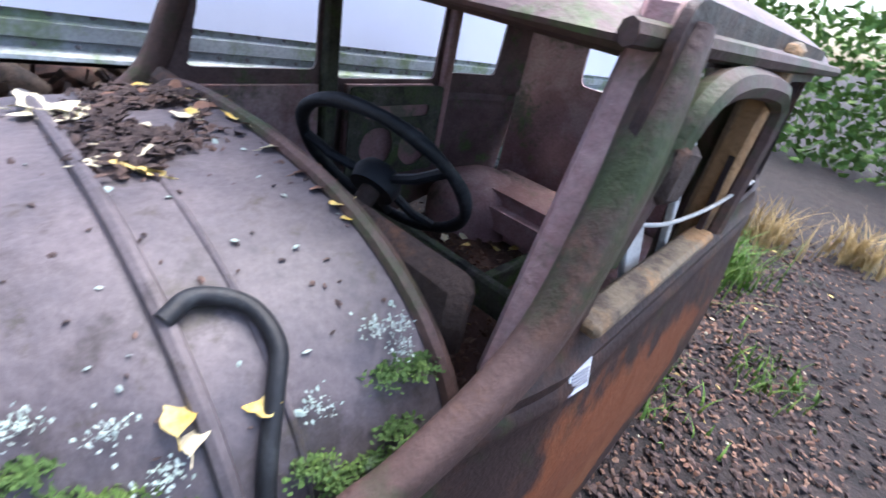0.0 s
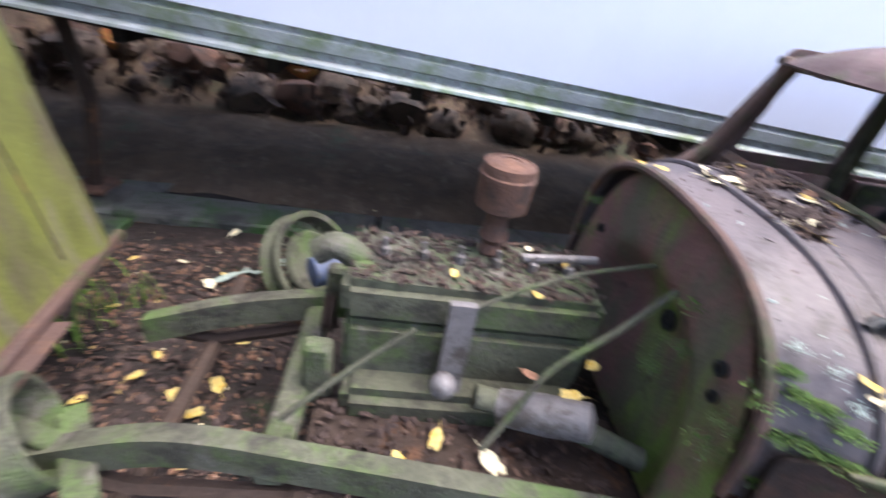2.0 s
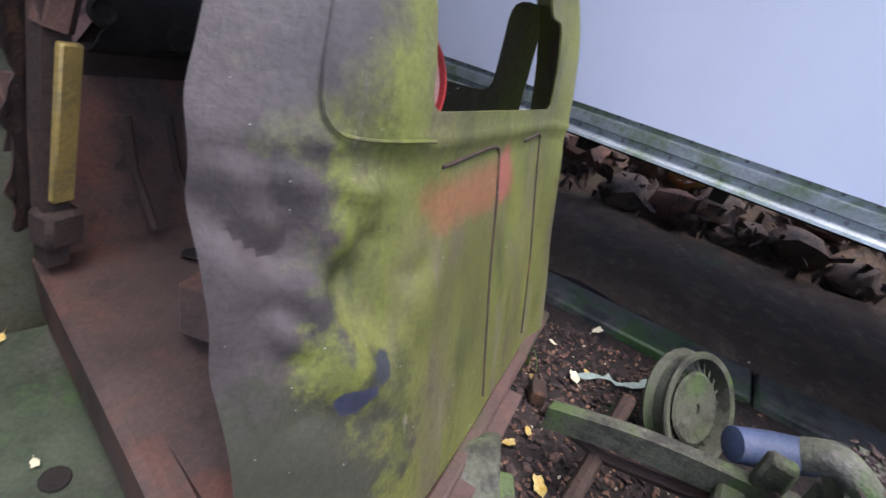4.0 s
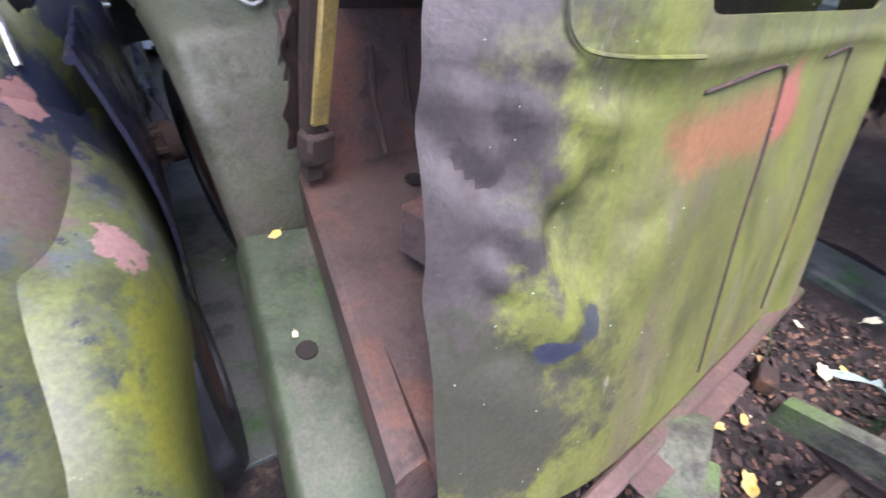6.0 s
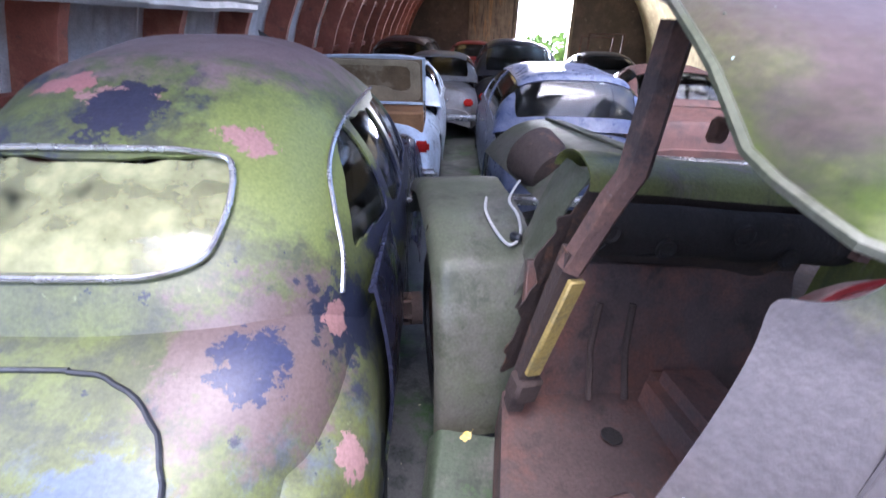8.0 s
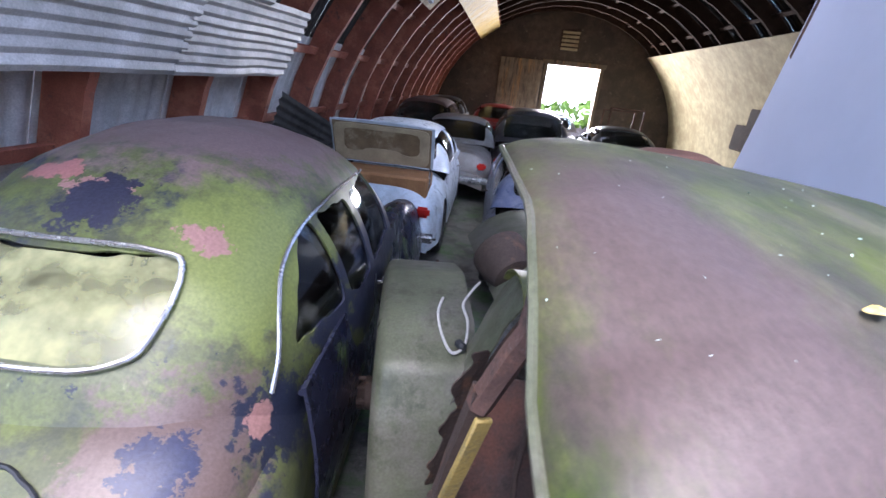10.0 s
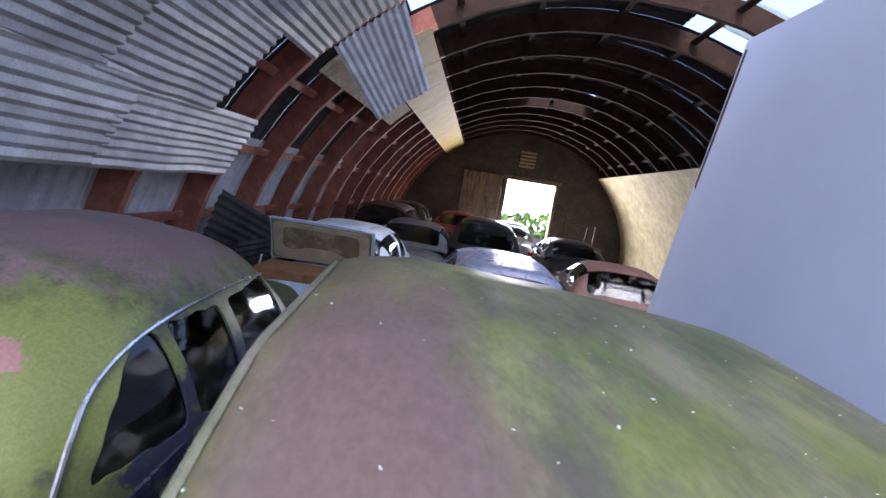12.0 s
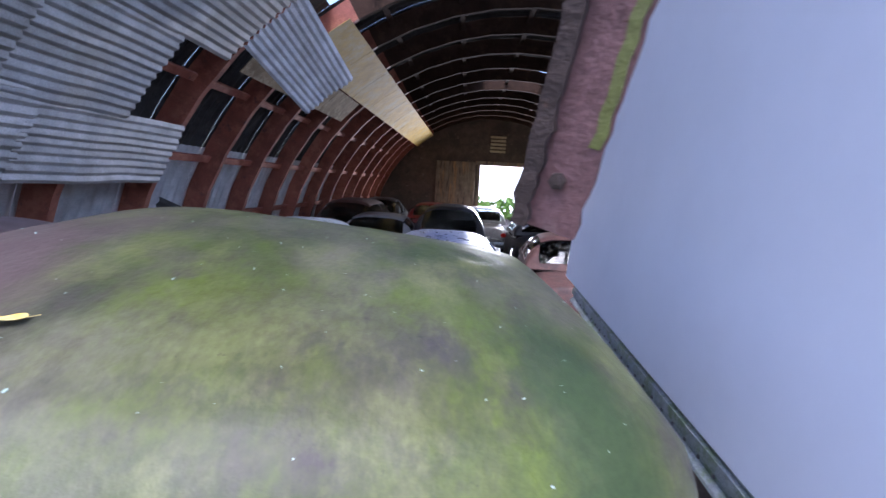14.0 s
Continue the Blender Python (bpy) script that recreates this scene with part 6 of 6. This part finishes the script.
for k, (x, z) in enumerate(((-0.3, 1.1), (-0.1, 1.06), (0.15, 1.12), (0.35, 1.05))):
    part("gauge_hole", lathe([(0.035, 0), (0.035, 0.01), (0.028, 0.012), (0.02, 0.004), (0.001, 0.004)], 16, pose(x, 0.995, z + 0.18, 90, 0, 0)), M_DARK, cab)
part("pedal", tube([(-0.25, 0.9, 0.72), (-0.25, 0.98, 0.87), (-0.24, 1.02, 1.02)], 0.012, 8), M_DARKRUST, cab)
part("pedal", tube([(-0.12, 0.9, 0.72), (-0.12, 0.98, 0.86), (-0.12, 1.02, 1.02)], 0.012, 8), M_DARKRUST, cab)

# ---- leaves, litter, moss, weeds ----
def leaf_mesh(name, mat, size, kind=0):
    """A curled fallen leaf."""
    b = bmesh.new()
    n = 14
    rim = []
    for k in range(n):
        a = 2 * math.pi * k / n
        lobes = (1.0 if kind == 0 else 0.72 + 0.28 * abs(math.cos(2.5 * a)))
        r = size * lobes * (0.62 + 0.38 * abs(math.cos(a)))
        rim.append((r * math.cos(a), r * math.sin(a) * 0.75, 0.12 * size * math.sin(2 * a + 1) + 0.18 * size * abs(math.sin(a))))
    c = b.verts.new((0, 0, 0.02 * size))
    vs = [b.verts.new(p) for p in rim]
    for i in range(n):
        b.faces.new((c, vs[i], vs[(i + 1) % n]))
    tube([(size * 0.9, 0, 0.02 * size), (size * 1.5, 0.1 * size, 0.1 * size)], size * 0.03, 4, bm=b)
    me = bpy.data.meshes.new(name)
    bmesh.ops.recalc_face_normals(b, faces=b.faces)
    b.to_mesh(me)
    b.free()
    me.materials.append(mat)
    return me


LEAVES = [leaf_mesh("leaf", M_LEAF, 0.03, 1), leaf_mesh("leaf", M_LEAF, 0.022, 0), leaf_mesh("leaf", M_LEAFPALE, 0.034, 1), leaf_mesh("leaf", M_BROWNLEAF, 0.026, 0)]
LEAF_LABEL = ["fallen yellow maple leaf", "small yellow birch leaf", "pale cream fallen leaf", "curled brown fallen leaf"]


def leaf(kind, p, turn, scale=1.0, tilt=(0, 0)):
    ob = new("leaf", LEAVES[kind])
    ob.matrix_basis = Matrix.Translation(p) @ pose(0, 0, 0, tilt[0], tilt[1], turn) @ Matrix.Scale(scale, 4)
    return tagged(ob, LEAF_LABEL[kind], "leaf", "fallen leaves")


def on_cowl(x, y, lift=0.004):
    v = min(range(201), key=lambda q: abs(cowl((y - 0.02) / 0.44, q / 200)[0] - x)) / 200
    return BM @ (Vector(cowl((y - 0.02) / 0.44, v)) + Vector((0, 0, lift)))


random.seed(21)
for x, y, k, s in ((0.687, 0.288, 2, 1.5), (0.72, 0.3, 2, 1.2), (0.66, 0.31, 2, 1.0), (0.433, 0.267, 2, 1.0), (0.405, 0.24, 1, 1.3), (0.43, 0.25, 1, 1.0), (0.75, 0.04, 0, 1.0), (0.7, 0.04, 0, 0.9), (0.72, 0.13, 3, 1.2), (0.8, 0.06, 3, 1.2), (0.68, 0.06, 2, 0.9), (0.77, 0.1, 0, 0.9), (0.636, 0.04, 3, 0.9), (0.52, 0.04, 3, 0.9), (0.49, 0.04, 2, 0.6), (0.236, 0.04, 1, 1.1), (0.21, 0.04, 1, 0.9), (0.33, 0.04, 3, 0.9), (0.091, 0.318, 0, 1.0), (0.075, 0.31, 2, 0.8), (0.07, 0.249, 0, 0.9), (-0.03, 0.06, 0, 0.9), (0.55, 0.2, 2, 0.8), (0.9, 0.4, 1, 0.8), (0.75, 0.42, 1, 0.9), (0.6, 0.1, 0, 0.8), (0.66, 0.26, 2, 1.2), (0.63, 0.28, 2, 1.1), (0.78, 0.14, 3, 1.1), (0.82, 0.16, 0, 1.0), (0.7, 0.1, 3, 1.2), (0.58, 0.12, 2, 1.0), (0.62, 0.08, 3, 1.0), (0.85, 0.12, 0, 1.0), (0.74, 0.2, 3, 1.1), (0.5, 0.24, 2, 0.9), (0.46, 0.24, 2, 1.2), (0.56, 0.05, 0, 0.8), (0.42, 0.05, 2, 0.8), (0.28, 0.045, 3, 0.8)):
    leaf(k, on_cowl(x, y), random.uniform(0, 360), s, (random.uniform(-15, 15), random.uniform(-15, 15)))


def litter(name, label, pts, mat, size, n_side=5, flat=0.25, category="leaf litter"):
    b = bmesh.new()
    for p in pts:
        q = Euler((random.uniform(-0.7, 0.7), random.uniform(-0.7, 0.7), random.uniform(0, 6.3))).to_matrix()
        s = size * random.uniform(0.5, 1.4)
        vs = [b.verts.new(Vector(p) + q @ Vector((s * math.cos(6.283 * k / n_side) * random.uniform(0.7, 1.2), s * 0.6 * math.sin(6.283 * k / n_side), s * flat * random.uniform(-1, 1)))) for k in range(n_side)]
        top = b.verts.new(Vector(p) + q @ Vector((0, 0, s * 0.3)))
        for k in range(n_side):
            b.faces.new((vs[k], vs[(k + 1) % n_side], top))
    return tagged(part(name, b, mat, smooth=False), label, category, kind="stuff")


pts = []
while len(pts) < 1300:
    t = random.random()
    x, y = 0.42 + 0.42 * t + random.gauss(0, 0.03), 0.24 - 0.13 * t + random.gauss(0, 0.045)
    if 0.38 < x < 0.95 and 0.05 < y < 0.31 and noise.noise(Vector((x * 9, y * 9, 2))) > -0.25:
        pts.append(on_cowl(x, y, random.uniform(0.001, 0.014)))
litter("leaf_litter", "dark rotted leaf litter heaped on the scuttle", pts, M_LITTER, 0.010)
pts = [on_cowl(random.uniform(0.0, 1.1), random.uniform(0.04, 0.44), 0.002) for _ in range(160)]
litter("lichen_specks", "scattered pale lichen and bark specks", pts, M_LITTER, 0.005)
pts = [on_cowl(random.uniform(0.0, 0.6), random.uniform(0.04, 0.44), 0.002) for _ in range(36)]
litter("lichen_spots", "pale lichen spots on the scuttle", pts, M_LICHEN, 0.006, 7, 0.05, "lichen")

# moss tufts on the scuttle's near edge
def tufts(name, label, centres, mat, n, spread, size, up=0.02):
    b = bmesh.new()
    for c in centres:
        for _ in range(n):
            p = Vector(c) + Vector((random.gauss(0, spread), random.gauss(0, spread), random.uniform(0, up)))
            a, r = random.uniform(0, 6.28), size * random.uniform(0.6, 1.4)
            d = Vector((math.cos(a), math.sin(a), random.uniform(0.2, 1.2))) * r
            w = Vector((-math.sin(a), math.cos(a), 0)) * r * 0.45
            vs = [b.verts.new(p - w * 0.3), b.verts.new(p + d * 0.6 - w), b.verts.new(p + d), b.verts.new(p + d * 0.6 + w)]
            b.faces.new(vs)
    return tagged(part(name, b, mat, smooth=False), label, "moss", kind="stuff")


edge1 = [on_cowl(x, y, 0.0) for x, y in ((0.016, 0.222), (-0.02, 0.185), (-0.004, 0.12), (0.03, 0.11), (0.019, 0.07), (-0.01, 0.15), (0.0, 0.2), (-0.02, 0.22))]
edge2 = [on_cowl(x, y, 0.0) for x, y in ((0.096, 0.414), (0.075, 0.379), (0.045, 0.348), (0.123, 0.432), (0.03, 0.36), (0.05, 0.39), (0.07, 0.43), (0.02, 0.34), (0.05, 0.42))]
tufts("moss", "bright green moss tufts on the scuttle edge", edge1 + edge2, M_MOSSTUFT, 330, 0.013, 0.0055, 0.012)
tufts("lichen_tuft", "pale lichen heads over the moss", [on_cowl(x, y, 0.012) for x, y in ((0.05, 0.08), (0.06, 0.11), (0.1, 0.37), (0.14, 0.42), (0.06, 0.345), (0.04, 0.2), (0.035, 0.09))], M_LICHEN, 60, 0.009, 0.004)
fwm = [BM @ Vector((x, 0.46, z)) for x, z in ((0.1, 0.9), (0.12, 0.8), (0.14, 0.72), (0.98, 0.85), (0.95, 0.75), (0.35, 0.9), (0.33, 0.8), (0.36, 0.7))]
tufts("moss", "moss patches clinging to the firewall", fwm, M_MOSSTUFT, 90, 0.02, 0.006)

# leaves and litter over engine, chassis and ground
for x, y, z, k, s in ((0.56, 0.72, 0.74, 0, 0.8), (0.7, 0.6, 0.75, 1, 1.0), (0.62, 0.95, 0.74, 1, 0.9), (0.8, 0.7, 0.74, 2, 0.6), (0.38, 0.62, 0.56, 0, 1.1), (0.44, 0.72, 0.56, 3, 1.0), (0.3, 0.8, 0.36, 2, 1.5), (0.36, 0.95, 0.36, 0, 1.2), (0.3, 1.05, 0.36, 1, 1.0), (0.45, 0.55, 0.6, 0, 1.2)):
    leaf(k, BM @ Vector((x, y, z)), random.uniform(0, 360), s, (random.uniform(-20, 20), random.uniform(-20, 20)))
litter("leaf_litter", "dark litter lying along the engine top", [BM @ Vector((random.uniform(0.55, 0.84), random.uniform(0.52, 1.24), 0.732 + random.uniform(0, 0.01))) for _ in range(900)], M_LITTER, 0.010)
tray = tagged(part("engine_tray", box(0.34, 0.9, 0.02, (0.32, 0.85, 0.33), 0.004), M_DARKRUST, m=BM), "rusted tray full of dark litter beside the engine", "tray")
litter("leaf_litter", "black litter filling the engine tray", [BM @ Vector((random.uniform(0.16, 0.48), random.uniform(0.45, 1.28), 0.345 + random.uniform(0, 0.02))) for _ in range(420)], M_LITTER, 0.016)
litter("leaf_litter", "leaves and rust flakes over the car floor", [BM @ Vector((random.uniform(0.05, 1.05), random.uniform(-1.5, -0.1), 0.38 + random.uniform(0, 0.015))) for _ in range(1500)], M_BROWNLEAF, 0.018)
for _ in range(60):
    leaf(random.choice((0, 2, 2, 3)), BM @ Vector((random.uniform(0.05, 1.05), random.uniform(-1.3, -0.1), 0.4)), random.uniform(0, 360), random.uniform(0.7, 1.3))
for x, y, k, s in ((1.04, 1.79, 0, 1.2), (0.96, 1.72, 0, 1.0), (0.92, 1.8, 0, 1.1), (0.87, 1.82, 2, 1.1), (1.08, 1.66, 0, 1.2), (1.70, 1.80, 2, 1.0), (1.3, 1.6, 0, 0.8), (1.15, 1.95, 0, 0.8), (1.25, 1.9, 1, 0.8), (0.8, 1.75, 0, 1.0)):
    leaf(k, (x, y, 0.02), random.uniform(0, 360), s * 1.35)
for _ in range(150):
    x, y = random.uniform(-1.4, 2.3), random.uniform(-4, 2.2)
    if x < 0.2 or y > 1.1:
        leaf(random.choice((0, 1, 3, 3, 2, 3)), (x, y, ground_height(x, y) + 0.012), random.uniform(0, 360), random.uniform(0.5, 1.2), (random.uniform(-15, 15), random.uniform(-15, 15)))
gp = []
for _ in range(5200):
    x, y = random.uniform(-2.2, 2.6), random.uniform(-5, 2.6)
    gp.append((x, y, ground_height(x, y) + random.uniform(0.001, 0.012)))
litter("leaf_litter", "brown leaf litter over the wet earth", gp[:3400], M_LITTER, 0.02)
litter("leaf_litter", "red-brown leaf scraps over the wet earth", gp[3400:], M_BROWNLEAF, 0.014)
near = []
for _ in range(9500):
    x, y = random.gauss(-0.4, 0.6), random.uniform(-4.2, 0.2)
    near.append((x, y, ground_height(x, y) + random.uniform(0.002, 0.02)))
for _ in range(1600):
    x, y = random.uniform(0.6, 2.1), random.uniform(1.3, 2.3)
    near.append((x, y, ground_height(x, y) + random.uniform(0.002, 0.015)))
litter("leaf_litter", "thick reddish leaf litter beside the car", near[::2], M_LITTER, 0.022)
litter("leaf_litter", "thick russet leaf scraps beside the car", near[1::2], M_BROWNLEAF, 0.015)
litter("plaster_flakes", "small pale flakes scattered on the ground", [(random.uniform(0.9, 2.5), random.uniform(0.6, 3.0), 0.012) for _ in range(90)] + [(random.uniform(-0.5, 0.1), random.uniform(2.2, 4.5), 0.02) for _ in range(40)] + [(random.uniform(-1.2, 0.1), random.uniform(-3.5, -0.5), 0.015) for _ in range(60)], M_LEAFPALE, 0.009)
# whitish stripe of lime on the ground
tagged(part("lime_streak", sheet(lambda u, v: (1.72 + 0.24 * u + 0.03 * math.sin(9 * u), 1.78 - 0.42 * u + 0.06 * (v - 0.5), 0.014 + 0.002 * math.sin(v * 3)), 24, 5, 0.003, lambda u, v: noise.noise(Vector((u * 7, v * 3, 4))) > -0.18, 2), M_LICHEN), "pale lime streak on the ground", "streak", kind="stuff")
tagged(part("timber_block", box(0.1, 0.07, 0.07, (1.46, 1.93, 0.045), 0.008, (4, 0, 20)), M_DARKRUST), "black timber block on the ground", "block")
# leaf and lichen on the cab roof, running board, floors
rp = CM @ Vector(cab_roof(0.292, 0.247))
leaf(1, rp + Vector((0, 0, 0.006)), 20, 0.95)
litter("lichen_spots", "tiny pale lichen spots on the cab roof", [CM @ (Vector(cab_roof(random.random(), random.random() * 0.9)) + Vector((0, 0, 0.001))) for _ in range(90)], M_LICHEN, 0.0028, 7, 0.05, "lichen")
litter("lichen_spots", "tiny pale lichen spots on the cab wall", [CM @ (Vector(cab_rear(random.random(), random.uniform(0, 0.7))) + Vector((0, -0.0085, 0))) for _ in range(160)], M_LICHEN, 0.0015, 7, 0.05, "lichen")
leaf(0, (0.186, 3.145, 0.563), 40, 1.0, (15, 7))
leaf(2, (0.083, 2.804, 0.476), 70, 0.5, (15, 7))
for x, y in ((-0.2, 2.5), (-0.28, 2.9), (-0.3, 2.45), (-0.16, 3.2), (-0.1, 2.35)):
    leaf(random.choice((2, 3)), (x, y, 0.03), random.uniform(0, 360), 0.8)


def weeds(name, label, x, y, n, h, mat):
    b = bmesh.new()
    for _ in range(n):
        p = Vector((x + random.gauss(0, 0.12), y + random.gauss(0, 0.12), 0))
        a, ln, bend = random.uniform(0, 6.28), h * random.uniform(0.4, 1.1), random.uniform(0.2, 0.9)
        d, w = Vector((math.cos(a), math.sin(a), 0)), Vector((-math.sin(a), math.cos(a), 0)) * random.uniform(0.004, 0.01)
        prev = None
        for k in range(5):
            t = k / 4
            c = p + d * ln * bend * t * t + Vector((0, 0, ln * (t - 0.35 * bend * t * t)))
            cur = (b.verts.new(c - w * (1 - t * 0.9)), b.verts.new(c + w * (1 - t * 0.9)))
            if prev:
                b.faces.new((prev[0], prev[1], cur[1], cur[0]))
            prev = cur
    return tagged(part(name, b, mat), label, "weeds", kind="stuff")


for x, y, n, h in ((-0.35, -2.4, 260, 0.34), (-0.6, -2.9, 260, 0.4), (-0.15, -3.3, 220, 0.4), (-0.25, -1.6, 90, 0.16), (-0.4, -1.25, 70, 0.12), (-0.9, -1.8, 80, 0.14), (-0.1, -2.0, 120, 0.2), (1.5, 2.25, 60, 0.2)):
    weeds("weeds", "fresh green weeds growing by the car", x, y, n, h, M_GRASS)
for x, y in ((-0.9, -3.9), (-0.2, -4.2), (-1.6, -4.2), (0.5, -4.6)):
    weeds("dry_grass", "dry straw-coloured grass clump", x, y, 160, 0.45, M_STRAW)
litter("dead_twigs", "fine dead twigs on the ground", [(random.uniform(-1, 2), random.uniform(-3, 2.2), 0.02) for _ in range(60)], M_STRAW, 0.02, 3)

# bank and hedge that close the yard behind
yb = bmesh.new()
for _ in range(14000):
    a = random.uniform(-2.6, 0.35)
    r = random.uniform(8, 10)
    p = Vector((0.5 + r * math.cos(a - 0.2), -0.5 + r * math.sin(a - 0.2), 0))
    p.z = random.uniform(0, 2.2 + 0.8 * noise.noise(Vector((a * 4, 0, 0))))
    q = Euler((random.uniform(0, 6), random.uniform(0, 6), 0)).to_matrix()
    yb.faces.new([yb.verts.new(p + q @ Vector(c) * 0.07) for c in ((-1, -0.5, 0), (1, -0.4, 0.1), (0.8, 0.6, 0), (-0.6, 0.7, 0.2))])
tagged(part("hedge", yb, M_GRASS, smooth=False), "overgrown hedge around the yard", "hedge", kind="stuff")
